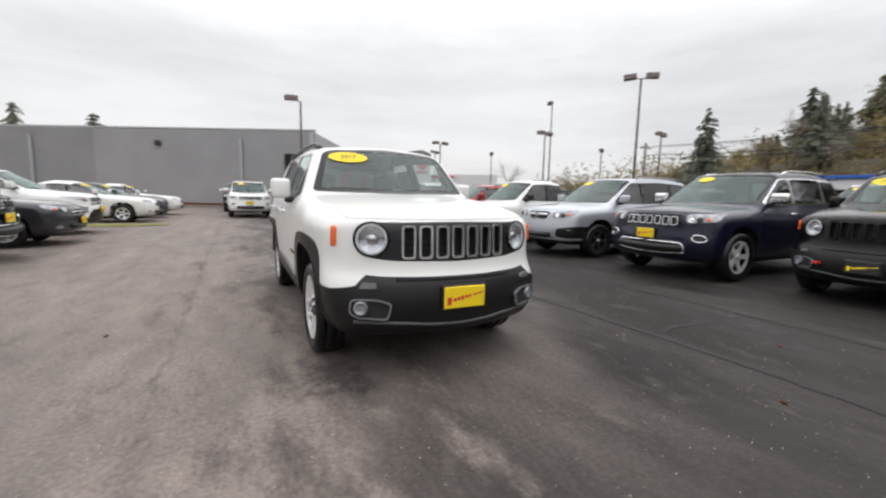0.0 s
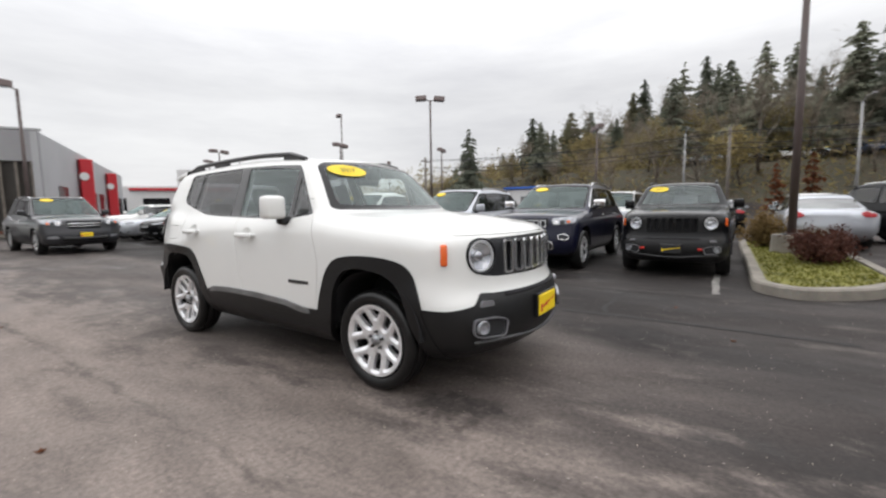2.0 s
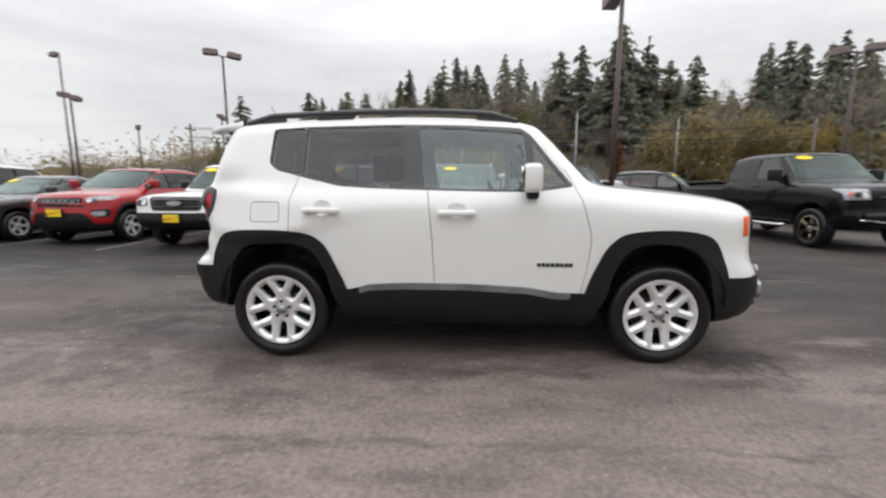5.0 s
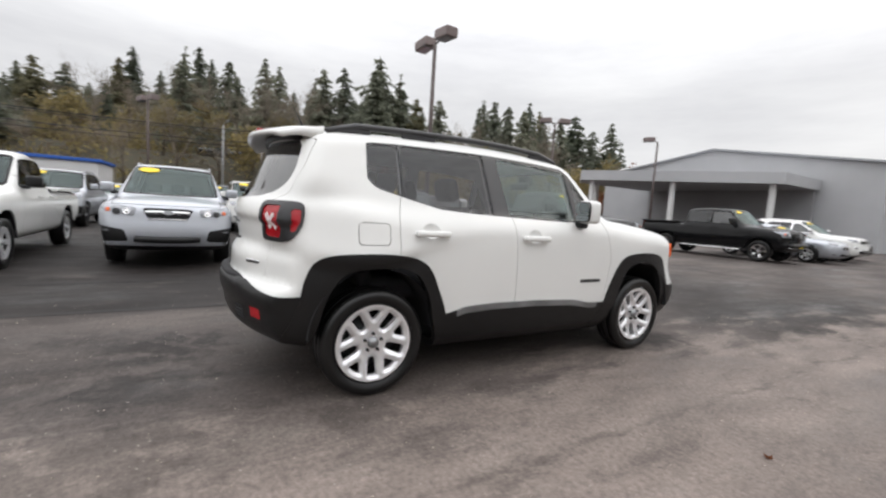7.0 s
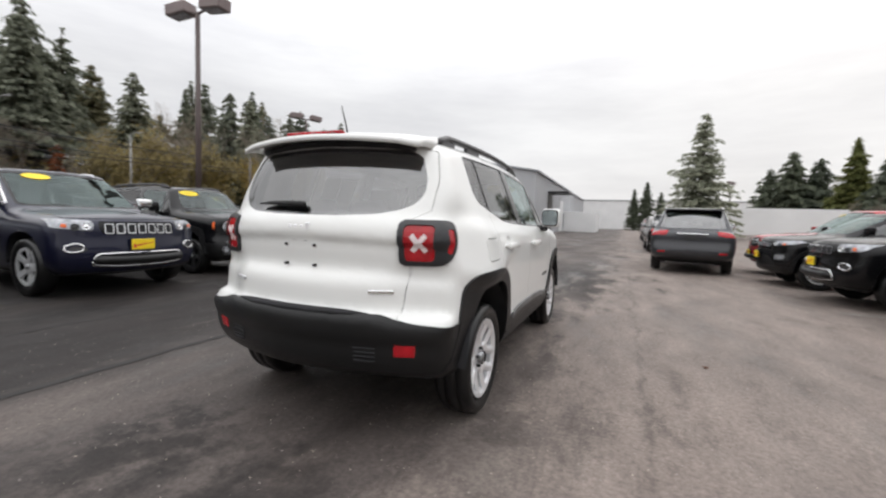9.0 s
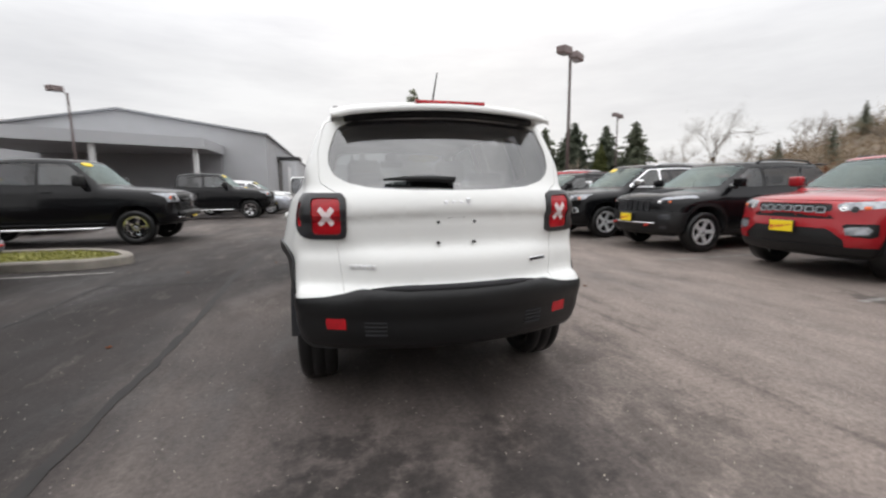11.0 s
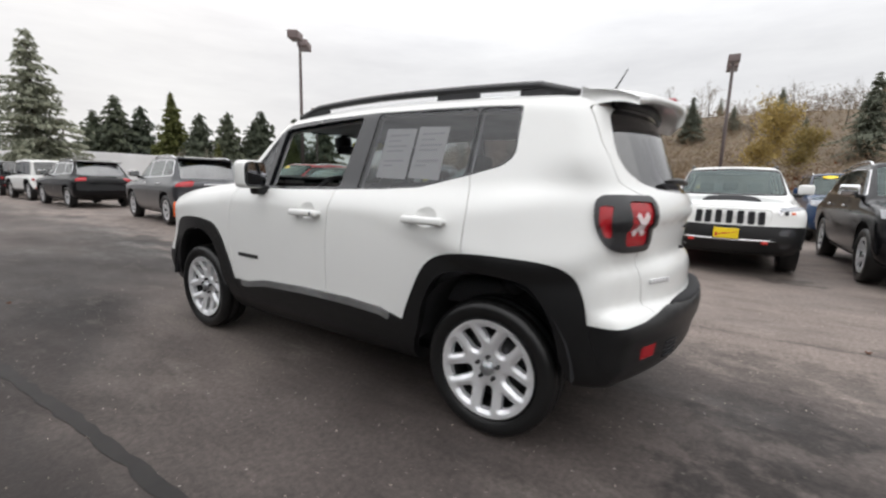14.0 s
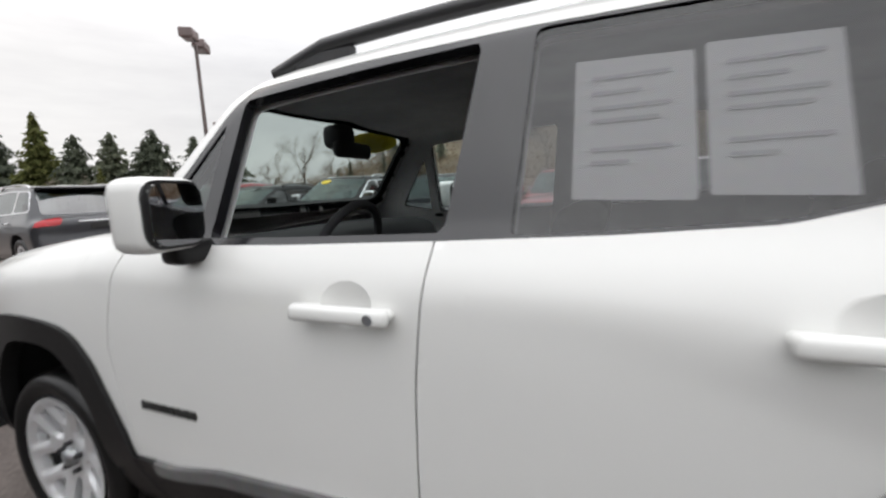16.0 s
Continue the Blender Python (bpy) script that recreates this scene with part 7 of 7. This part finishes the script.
    if not lite and not g("bed"):
        zt = zb - .2
        pm2 = onto(f, (0, p["yr"], zt), .008)
        part("rear_plate", box((-.16, -.008, -.055), (.16, .006, .055), .004), INK, car, "dark plate holder on the tailgate", m=pm2)
        part("tailgate_bar", box((-.34, -.012, -.012), (.34, .008, .012), .005), g("handle_mat", mat), car, m=onto(f, (0, p["yr"], zt + .095), .008))
        for sx in (-1, 1):
            part("rear_reflector", box((-.09, -.008, -.022), (.09, .006, .022), .004), REDLENS, car, m=onto(f, (sx * hw * .72, p["yr"], .56), .008))
    # tail lamps
    tp = g("tail", [(hw * .55, zb - .02), (hw * 1.1, zb - .02), (hw * 1.1, zb - .17), (hw * .62, zb - .15)])
    L, M = clip(M, lambda P: np.maximum(back(fillet(tp, .02, 2), p["yr"] - 1.0)(P), p["yr"] - g("tail_deep", .22) - P[:, 1]))
    for hh in halves(L):
        panel("tail_lamp", hh, REDLENS, car, .006, .02)
    # doors and handles
    d0, d1, d2 = p["ycowl"] + .15, splits[0], g("door_end", min(splits[1] + .05, wb / 2 - .1))
    for nm, a, b in (("front_door", d0, d1), ("rear_door", d1, d2)):
        if b - a < .35:
            continue
        poly = fillet([(a, zb + .2), (a - .02, zc + .08), (a + .06, 0), (b, 0), (b, zb + .2)], .02, 2)
        if nm == "rear_door":
            poly = fillet([(a, zb + .2), (a, 0), (wb / 2 - ra - .1, 0), (wb / 2 - ra - .02, rad + .2), (b, rad + ra), (b + .04, zb + .2)], .02, 2)
        Dm, M = cut_gap(M, side(poly, .45), .004)
        for hh in halves(Dm):
            panel(nm, hh, mat, car, 0, .02)
        for s in (-1, 1):
            if lite:
                continue
            m = onto(f, (s * (hw + .02), b - .16, zb - .1), .022)
            part("door_handle", box((-.1, -.014, -.016), (.1, .012, .016), .01, 2), g("handle_mat", mat), car, smooth=True, m=m)
    H, M = cut_gap(M, lambda P: np.maximum(np.maximum(np.abs(P[:, 0]) - hw + .17, P[:, 1] - p["ycowl"] - .02), (p["zhf"] - .02) - P[:, 2]), .004)
    panel("bonnet", H, mat, car, 0, .02)
    if g("decal"):
        Dc, _ = clip(H, lambda P: sdpoly(P[:, 0], P[:, 1], fillet([(-.30, p["ycowl"] - .1), (.30, p["ycowl"] - .1), (.38, p["yf"] + .38), (-.38, p["yf"] + .38)], .06, 3)))
        panel("bonnet_decal", Dc, MATTBLACK, car, .006, .004, "matt black bonnet decal")
    panel("body", M, mat, car, 0, .03)
    V, N, T = M
    keep, _ = clip(M, lambda P: np.maximum(.55 - P[:, 2], p["ycowl"] - P[:, 1]))
    if len(keep[2]):
        link("inner_trim", keep[0] - keep[1] * .045, keep[2][:, ::-1], LINING, car)
    part("cabin_floor", box((-hw + .2, p["ycowl"] + .1, .45), (hw - .2, p["yrb"] - .2, .55), .03), LINING, car)
    for s in (() if lite else (-1, 1)):
        seat(car, s * hw * .42, .05 + g("seat_y", 0), zb - .62)
    if not lite and splits[0] < p["yrt"] - 1.0 and not g("bed"):
        seat(car, 0, .95, zb - .6, hw * 1.35, True)
    # fittings
    mz = zb + .13
    mirror_pair(car, hw + .06, p["ycowl"] + .38 + g("mirror_y", 0), mz, g("mirror_w", .2), .12, g("mirror_h", .16), g("mirror_mat", mat))
    if g("rails"):
        for s in (-1, 1):
            ys = np.linspace(p["ywt"] + .35, p["yrt"] - .25, 14)
            P = np.stack([np.full(14, s * (wt - .06)), ys, np.full(14, zr + .06)], 1)
            for _ in range(25):
                P[:, 2] -= f(P) * .9
            u = np.linspace(0, 1, 14)
            P[:, 2] += .05 * step(0, .1, u) * step(0, .1, 1 - u)
            link("roof_rail", *tube(P, .018, 6), g("rail_mat", CLAD), car)
    if g("spoiler"):
        part("roof_spoiler", box((-wt + .02, p["yrt"] - .12, zr - .1), (wt - .02, p["yrt"] + .14, zr - .065), .015, 2), mat, car, smooth=True)
    if g("hooks"):
        for s in (-1, 1):
            part("tow_hook", box((-.035, -.05, -.016), (.035, .02, .016), .008, 2), TOWRED, car, "red tow hook", m=onto(f, (s * .45, p["yf"] + .03, .5), .01))
    if g("plate") and not lite:
        x, z = g("plate")
        m = onto(f, (x, p["yf"] - .02, z), .03)
        dealer_plate(car, m.translation.x, m.translation.y, z)
    if g("sticker"):
        year_sticker(car, f, g("sticker"), zs1 - .055, p["ycowl"], "", .32, .085)
    if g("bed"):
        y0, y1 = p["bed"]
        bw = hw - .12
        part("cargo_bed", box((-bw, y0, zb - .03), (bw, y1, zb + .012), .01), LINING, car, "dark open cargo bed")
        for s in (-1, 1):
            part("bed_rail", box((s * hw - s * .04 - .05, y0 - .04, zb - .02), (s * hw - s * .04 + .05, y1 + .03, zb + .045), .015, 2), g("bed_rail_mat", mat), car, smooth=True)
        part("tailgate", box((-hw + .1, y1 - .02, zb - .42), (hw - .1, y1 + .06, zb + .04), .02, 2), mat, car, smooth=True)
    if g("steps"):
        for s in (-1, 1):
            link("side_step", *tube([(s * (hw - .02), -wb / 2 + .6, .42), (s * (hw + .03), -wb / 2 + .7, .40), (s * (hw + .03), wb / 2 - .75, .40), (s * (hw - .02), wb / 2 - .65, .42)], .045, 8, flat=.7), CHROME, car)
    if g("spare"):
        sp = wheel(car, 0, 0, .38, .23, .24, 1, "five", DARKMETAL, False)
        mm = Matrix.Translation((0, p["yr"] + .12, .98)) @ Matrix.Rotation(radians(90), 4, "Z") @ Matrix.Translation((0, 0, -.38))
        for o in (sp, *sp.children):
            o.data.transform(mm)
        sp.name = "spare_wheel"
    for y in (-wb / 2, wb / 2):
        for s in (-1, 1):
            wheel(car, s * (hw - .135), y, rad, g("rim", rad * .64), .23, s, g("spokes", "five"), g("rim_mat", ALLOY), False)
            if not lite:
                wheel_well(car, s * (hw - .45), s * (hw - .02), y, rad + .03, ra)
    return car, f


def recolour(ob, old, fresh):
    for o in ob.children_recursive:
        if o.type == "MESH" and o.material_slots and o.material_slots[0].material == old:
            o.material_slots[0].link = "OBJECT"
            o.material_slots[0].material = fresh


GCS = make_spec(-2.36, 2.42, .955, 1.06, 1.16, -1.08, 1.15, -.33, 1.755, 1.75, 2.16, 2.915, .385, clear=.26, rails=True, rail_mat=CHROME, spoiler=True, zclad=.33, clad=None, arch=.06,
                grille=[(-.50, 1.005), (.50, 1.005), (.48, .845), (-.48, .845)], slots=True, lamps=[[(.53, 1.01), (.90, 1.03), (.93, .92), (.55, .875)], [(.62, .67), (.80, .69), (.80, .61), (.64, .60)]],
                intake=(.56, .50, .07), intake_ring=True, fog_rings=(.73, .655, .10, .05), fog_mat=DARKMETAL, plate=(-.02, .70), sticker=-.34, handle_mat=CHROME, surround=CHROME, mirror_mat=CHROME, mirror_w=.24, splits=(.08, 1.12), spokes="five", rim=.255,
                tail=[(.52, 1.12), (1.1, 1.12), (1.1, .96), (.58, .99)])
CHK = make_spec(-2.26, 2.28, .925, 1.02, 1.14, -1.12, 1.13, -.35, 1.675, 1.62, 2.05, 2.70, .375, clear=.27, bow=(.42, .2, .25, .2), rails=True, spoiler=True, zclad=.40, zclad_front=.735, zclad_rear=.55, hooks=True, decal=True,
                grille=[(-.50, .965), (.50, .965), (.49, .755), (-.49, .755)], slots=True, slot_gap=.75, slot_mat=GRILLE, grille_mat=WHITE, lamps=[[(.56, .985), (.90, 1.04), (.91, .985), (.58, .93)], [(.58, .69), (.80, .71), (.80, .61), (.60, .60)], [(.62, .50), (.74, .50), (.74, .43), (.62, .43)]], fog_mat=GREY,
                plate=(-.02, .62), intake=(.55, .545, .014), intake_chrome=True, splits=(.05, 1.0), spokes="five")
CMP = make_spec(-2.16, 2.18, .91, 1.02, 1.13, -1.05, 1.12, -.32, 1.64, 1.55, 1.95, 2.636, .36, clear=.25, bow=(.36, .2, .25, .2), rails=True, spoiler=True, zclad=.42, zclad_front=.44, zclad_rear=.5, pods=([(-.1, .66), (.46, .66), (.62, .52), (.62, .3), (-.1, .3)], [(-.1, .835), (.52, .835), (.50, .775), (-.1, .775)], [(.57, .72), (.86, .73), (.86, .56), (.66, .57)]),
                grille=[(-.48, .965), (.48, .965), (.46, .86), (-.46, .86)], slots=True, slot_mat=LAMPGREY, lamps=[[(.50, .975), (.88, 1.0), (.89, .92), (.51, .87)], [(.60, .68), (.82, .70), (.82, .60), (.62, .58)]], fog_mat=LAMPGREY,
                plate=(-.02, .66), splits=(.05, .98))
FOR = make_spec(-2.28, 2.30, .895, 1.0, 1.12, -1.12, 1.10, -.38, 1.72, 1.72, 2.08, 2.64, .36, clear=.25, rails=True, rail_mat=SATIN, zclad=.36, clad=None, arch=.06,
                grille=[(-.34, .94), (.34, .94), (.27, .78), (-.27, .78)], emblem=(.885, .06, .035), bars=((.885, .030, .30), (.775, .012, .27)), pods=([(.55, .60), (.9, .66), (.9, .40), (.5, .42)],), lamps=[[(.40, .93), (.84, .99), (.86, .88), (.44, .80)], [(.60, .575), (.84, .60), (.84, .555), (.62, .525)]],
                intake=(.42, .47, .06), sticker=-.38, splits=(.03, 1.02), spokes="five", rim_mat=DARKMETAL)
RNG = make_spec(-2.45, 2.62, .87, 1.02, 1.12, -1.05, 1.10, -.52, 1.70, .62, .72, 3.2, .36, clear=.34, tumble=.26, bow=(.12, .05, .15, .08), zclad=.35, clad=None, arch=.075, zclad_front=.70,
                grille=[(-.54, 1.0), (.54, 1.0), (.47, .735), (-.47, .735)], grille_mat=GRILLE, bars=((.95, .02, .44), (.88, .014, .42), (.80, .02, .42)), bar_mat=CLAD, emblem=(.885, .14, .045), lamps=[[(.56, .99), (.83, .99), (.83, .82), (.54, .82)]], plate=(-.05, .60), sticker=-.36, splits=(.05, .58), bed=(.85, 2.5), glass_end=.70, glass_end_top=.62, rise=.0, seat_y=-.1, spokes="five",
                tail=[(.62, 1.05), (1.0, 1.05), (1.0, .78), (.66, .78)], tail_deep=.12, mirror_mat=CLAD)
HVY = make_spec(-2.72, 3.05, .99, 1.20, 1.33, -1.25, 1.32, -.72, 1.96, 1.02, 1.14, 3.6, .40, clear=.42, tumble=.26, bow=(.16, .05, .15, .08), zclad=.48, clad=None, arch=.075, zclad_front=.5,
                grille=[(-.55, 1.18), (.55, 1.18), (.50, .82), (-.50, .82)], bars=((1.0, .03, .5),), bar_mat=GLOSSBLACK, emblem=(1.03, .06, .07), lamps=[[(.62, 1.16), (.95, 1.16), (.95, .96), (.60, .96)]], plate=(0, .66), intake=(.7, .68, .08), intake_chrome=True, sticker=-.4, splits=(-.02, .95), bed=(1.3, 2.95),
                glass_end=1.06, glass_end_top=.98, rise=.0, steps=True, seat_y=-.15, mirror_w=.26, mirror_h=.24, mirror_mat=CLAD, tail=[(.72, 1.28), (1.1, 1.28), (1.1, .9), (.76, .9)], tail_deep=.12, rim_mat=CHROME)
WRG = make_spec(-2.2, 2.05, .80, 1.06, 1.13, -.95, 1.12, -.62, 1.83, 1.88, 1.96, 2.95, .40, clear=.36, tumble=.12, bow=(.05, .03, .05, .03), k=(.10, .07, .04), zclad=.5, arch=.1,
                grille=[(-.38, 1.05), (.38, 1.05), (.36, .80), (-.36, .80)], slots=True, round_lamp=(.52, .95, .09), splits=(.0, .85), rise=.0, glass_end=1.8, glass_end_top=1.75, spare=True, tail=[(.62, 1.08), (.9, 1.08), (.9, .86), (.62, .86)], tail_deep=.06, mirror_mat=CLAD)
SED = make_spec(-2.38, 2.42, .915, .86, .98, -1.05, .98, -.18, 1.46, .95, 1.78, 2.8, .335, clear=.2, zdeck=1.06, bow=(.34, .24, .3, .3), tumble=.42, zclad=.24, clad=None, arch=.05,
                grille=[(-.42, .74), (.42, .74), (.34, .60), (-.34, .60)], bars=((.70, .012, .38), (.64, .008, .34)), lamps=[[(.50, .80), (.86, .86), (.88, .78), (.52, .70)], [(.6, .44), (.78, .45), (.78, .38), (.62, .37)]], intake=(.42, .40, .06), plate=(0, .52), sticker=-.36,
                splits=(.12, .98), glass_end=1.45, glass_end_top=.85, tail=[(.5, 1.0), (1.1, 1.02), (1.1, .86), (.55, .86)], rear_glass_up=.02)
MID = make_spec(-2.5, 2.52, .985, 1.05, 1.16, -1.15, 1.14, -.36, 1.80, 1.85, 2.26, 3.02, .38, clear=.25, rails=True, rail_mat=CHROME, spoiler=True, zclad=.34, clad=None, arch=.06,
                grille=[(-.45, 1.0), (.45, 1.0), (.38, .76), (-.38, .76)], bars=((.93, .014, .42), (.85, .012, .4)), lamps=[[(.52, 1.02), (.92, 1.06), (.93, .92), (.54, .86)], [(.6, .56), (.85, .58), (.85, .5), (.62, .48)]], intake=(.55, .48, .08), plate=(0, .58), sticker=-.36,
                splits=(.08, 1.1), handle_mat=CHROME)

proto = {}
proto["boxy_car"] = (boxy_car(BLACK, False, True, False, "compact_suv")[0], BLACK, 2.57)
for key, nm, sp, mt in (("large_suv", "large_suv", GCS, NAVY), ("medium_suv", "mid_size_suv", CHK, WHITE), ("small_suv", "small_suv", CMP, RED), ("crossover", "crossover", FOR, SILVER), ("light_pickup", "pickup_truck", RNG, WHITE),
                        ("big_pickup", "heavy_pickup_truck", HVY, BLACK), ("off_roader", "off_road_car", WRG, WHITE), ("sedan", "sedan", SED, WHITE), ("mid", "family_suv", MID, WHITE)):
    proto[key] = (make_car(nm, sp, mt)[0], mt, sp["p"]["wb"])
# plainer ones for the rows further off
for key, nm, sp, mt in (("large_suv_far", "large_suv", GCS, BLACK), ("small_suv_far", "small_suv", CMP, RED), ("crossover_far", "crossover", FOR, SILVER), ("sedan_far", "sedan", SED, WHITE), ("mid_far", "family_suv", MID, WHITE)):
    proto[key] = (make_car(nm, sp, mt, .125, True)[0], mt, sp["p"]["wb"])

FACES = {"-x": -90, "+x": 90, "-y": 0, "+y": 180}
used_proto = set()


def park(key, x, y, face, mat, label, category="car", turn=0.0, z=0.0, group="cars parked on the lot"):
    """Stand a vehicle with its middle at x, y."""
    base, own, wb = proto[key]
    m = pose(x, y, z, 0, 0, (FACES[face] if face in FACES else 0) + turn)
    if key in used_proto:
        ob = copy_thing(base, m)
    else:
        used_proto.add(key)
        ob = base
        ob.matrix_basis = m
    tagged(ob, label, category, group)
    return ob, own, mat


PARKED = []


def nose(key, xf, y, face, mat, label, **kw):
    """Stand a vehicle by its front axle: xf across or along, as it faces."""
    wb = proto[key][2] / 2
    if face == "-x":
        r = park(key, xf + wb, y, face, mat, label, **kw)
    elif face == "+x":
        r = park(key, xf - wb, y, face, mat, label, **kw)
    else:
        r = park(key, y, xf + wb if face == "-y" else xf - wb, face, mat, label, **kw)
    PARKED.append(r)


# the row that faces -x
nose("light_pickup", 4.75, 5.35, "-x", WHITE, "white extended-cab pickup with black front bumper", category="pickup truck")
nose("crossover", 5.42, 2.62, "-x", SILVER, "silver crossover with a yellow windscreen sticker")
nose("large_suv", 5.48, 0.0, "-x", NAVY, "navy large off-roader with chrome grille")
nose("boxy_car", 5.87, -2.45, "-x", BLACK, "black compact off-roader with red tow hooks")
nose("big_pickup", 5.0, -7.75, "-x", BLACK, "black crew-cab pickup with chrome trim", category="pickup truck")
nose("small_suv", 5.2, 8.1, "-x", RED, "red small off-roader beside a white pickup")
nose("sedan", 5.1, 10.6, "-x", GREY, "grey sedan with a yellow sticker")
nose("mid", 5.0, 13.2, "-x", WHITE, "white family off-roader with roof rails")
nose("sedan_far", 5.2, 15.9, "-x", BLACK, "black sedan in a row of cars")
nose("sedan_far", 5.2, 18.5, "-x", SILVER, "silver sedan in a row of cars")
nose("small_suv_far", 5.2, 21.2, "-x", WHITE, "white small off-roader near the showroom")
nose("sedan", 9.0, -11.2, "-x", GREY, "dark grey sedan between pickups")
nose("mid", 10.6, -14.0, "-x", BLACK, "black family off-roader between pickups")
nose("big_pickup", 4.2, -16.6, "-x", BLACK, "black crew-cab pickup near the workshop", category="pickup truck")
nose("sedan_far", 3.8, -19.6, "-x", SILVER, "silver sedan near the workshop")
nose("large_suv_far", 3.9, -22.4, "-x", WHITE, "white large off-roader near the workshop")
nose("sedan_far", 4.6, -25.6, "-x", GREY, "dark sedan near the workshop")
# the row that faces +x
nose("large_suv", -5.5, 4.75, "+x", BLACK, "black large off-roader beside a white one")
nose("medium_suv", -5.65, 2.25, "+x", WHITE, "white off-roader with black bonnet decal")
nose("small_suv", -6.05, -0.25, "+x", RED, "red small off-roader with grey grille")
nose("medium_suv", -5.8, -2.95, "+x", BLACK, "black off-roader with slim head lamps")
nose("large_suv", -5.55, -5.45, "+x", BLACK, "black large off-roader in a row")
nose("small_suv", -5.3, -7.85, "+x", BLACK, "black small off-roader in a row")
nose("mid", -5.9, -10.45, "+x", RED, "red family off-roader at the end of a row")
nose("sedan", -5.3, 7.3, "+x", GREY, "dark grey sedan with a plain plate")
nose("small_suv", -5.4, 10.0, "+x", WHITE, "white small off-roader in a row")
nose("sedan_far", -4.9, 15.0, "+x", WHITE, "white sedan parked past the grass strip")
nose("sedan_far", -4.9, 17.8, "+x", GREY, "grey sedan parked past the grass strip")
nose("sedan_far", -4.6, 20.6, "+x", WHITE, "white sedan near the grey wall")
# cars that stand along the lane
nose("large_suv", -12.25, -3.5, "-y", GREY, "dark grey large off-roader standing with its tail to the lane", turn=-7)
nose("large_suv_far", -20.6, -3.6, "-y", BLACK, "black off-roader standing along the lane")
nose("off_roader", -26.6, -3.7, "-y", WHITE, "white off-road car with a spare wheel on its tail")
nose("off_roader", -32.4, -3.8, "-y", BLACK, "black off-road car with a spare wheel")
nose("off_roader", -38.2, -3.9, "-y", RED, "red off-road car with a spare wheel")
nose("mid", 13.9, 1.65, "-y", GREY, "dark off-roader with a chrome grille facing the lane")
nose("large_suv", 17.85, -.6, "-y", WHITE, "white large off-roader before the grey building")
nose("large_suv_far", 23.6, -.9, "-y", BLACK, "black off-roader standing behind a white one")
# second rows
for i, (x, y, fc, ky, mt, lb) in enumerate((
        (13.6, -5.4, "+x", "sedan_far", SILVER, "silver sedan seen from its tail"), (14.2, -8.2, "-y", "mid_far", BLACK, "black family off-roader behind the planted island"), (14.5, 0.4, "-x", "mid_far", WHITE, "white family off-roader in the second row"),
        (14.8, 3.2, "-x", "sedan_far", WHITE, "white sedan in the second row"), (14.6, 6.0, "-x", "crossover_far", SILVER, "silver crossover in the second row"), (14.4, 8.8, "+x", "small_suv_far", RED, "red small off-roader in the second row"),
        (14.4, -2.3, "+x", "large_suv_far", BLACK, "black off-roader in the second row"), (14.6, 12.0, "-x", "sedan_far", GREY, "grey sedan in the second row"), (14.5, 15.0, "-x", "mid_far", BLACK, "black off-roader in the second row"),
        (20.5, -6.0, "+x", "small_suv_far", WHITE, "white small off-roader in the third row"), (20.5, -3.0, "+x", "sedan_far", BLACK, "black sedan in the third row"), (20.7, -9.5, "+x", "sedan_far", RED, "red sedan in the third row"), (20.6, 1.0, "-x", "crossover_far", BLUE, "blue crossover in the third row"),
        (20.5, 5.0, "-x", "sedan_far", SILVER, "silver sedan in the third row"), (-13.4, 4.9, "+x", "mid_far", BLUE, "dark blue family off-roader in the back row"), (-13.2, 1.8, "+x", "sedan_far", WHITE, "white sedan in the back row"), (-13.6, -1.2, "+x", "crossover_far", SILVER, "silver crossover in the back row"),
        (-13.5, 8.0, "-x", "small_suv_far", WHITE, "white small off-roader in the back row"), (-13.4, -9.6, "+x", "small_suv_far", RED, "red small off-roader in the back row"), (-13.2, 11.0, "+x", "sedan_far", SILVER, "silver sedan in the back row"))):
    PARKED.append(park(ky, x, y, fc, mt, lb, turn=(-38 if i == 1 else 0)))
for ob, own, mt in PARKED:
    if mt is not own:
        recolour(ob, own, mt)


# ---------------------------------------------------------------- the car on show
hero, hero_f = boxy_car(WHITE, True, False, True, "compact_suv")
tagged(hero, "white compact off-roader with black cladding, its driver window open", "car")

# cars on the terrace and along the road, far off
far_rng = random.Random(5)
for i in range(20):
    key = ("sedan_far", "mid_far", "crossover_far", "small_suv_far")[i % 4]
    b = 88 + 30 * i / 20
    x, y = polar(E0, b, 71 + (i % 2) * 3.2)
    zz = float(ground_height(np.array([x]), np.array([y]))[0])
    mt = (WHITE, SILVER, GREY, WHITE, BLUE, RED)[i % 6]
    ob, own, mt = park(key, x, y, "-x", mt, "car parked on the terrace below the firs", z=zz, turn=far_rng.uniform(-8, 8), group="cars on the terrace")
    if mt is not own:
        recolour(ob, own, mt)
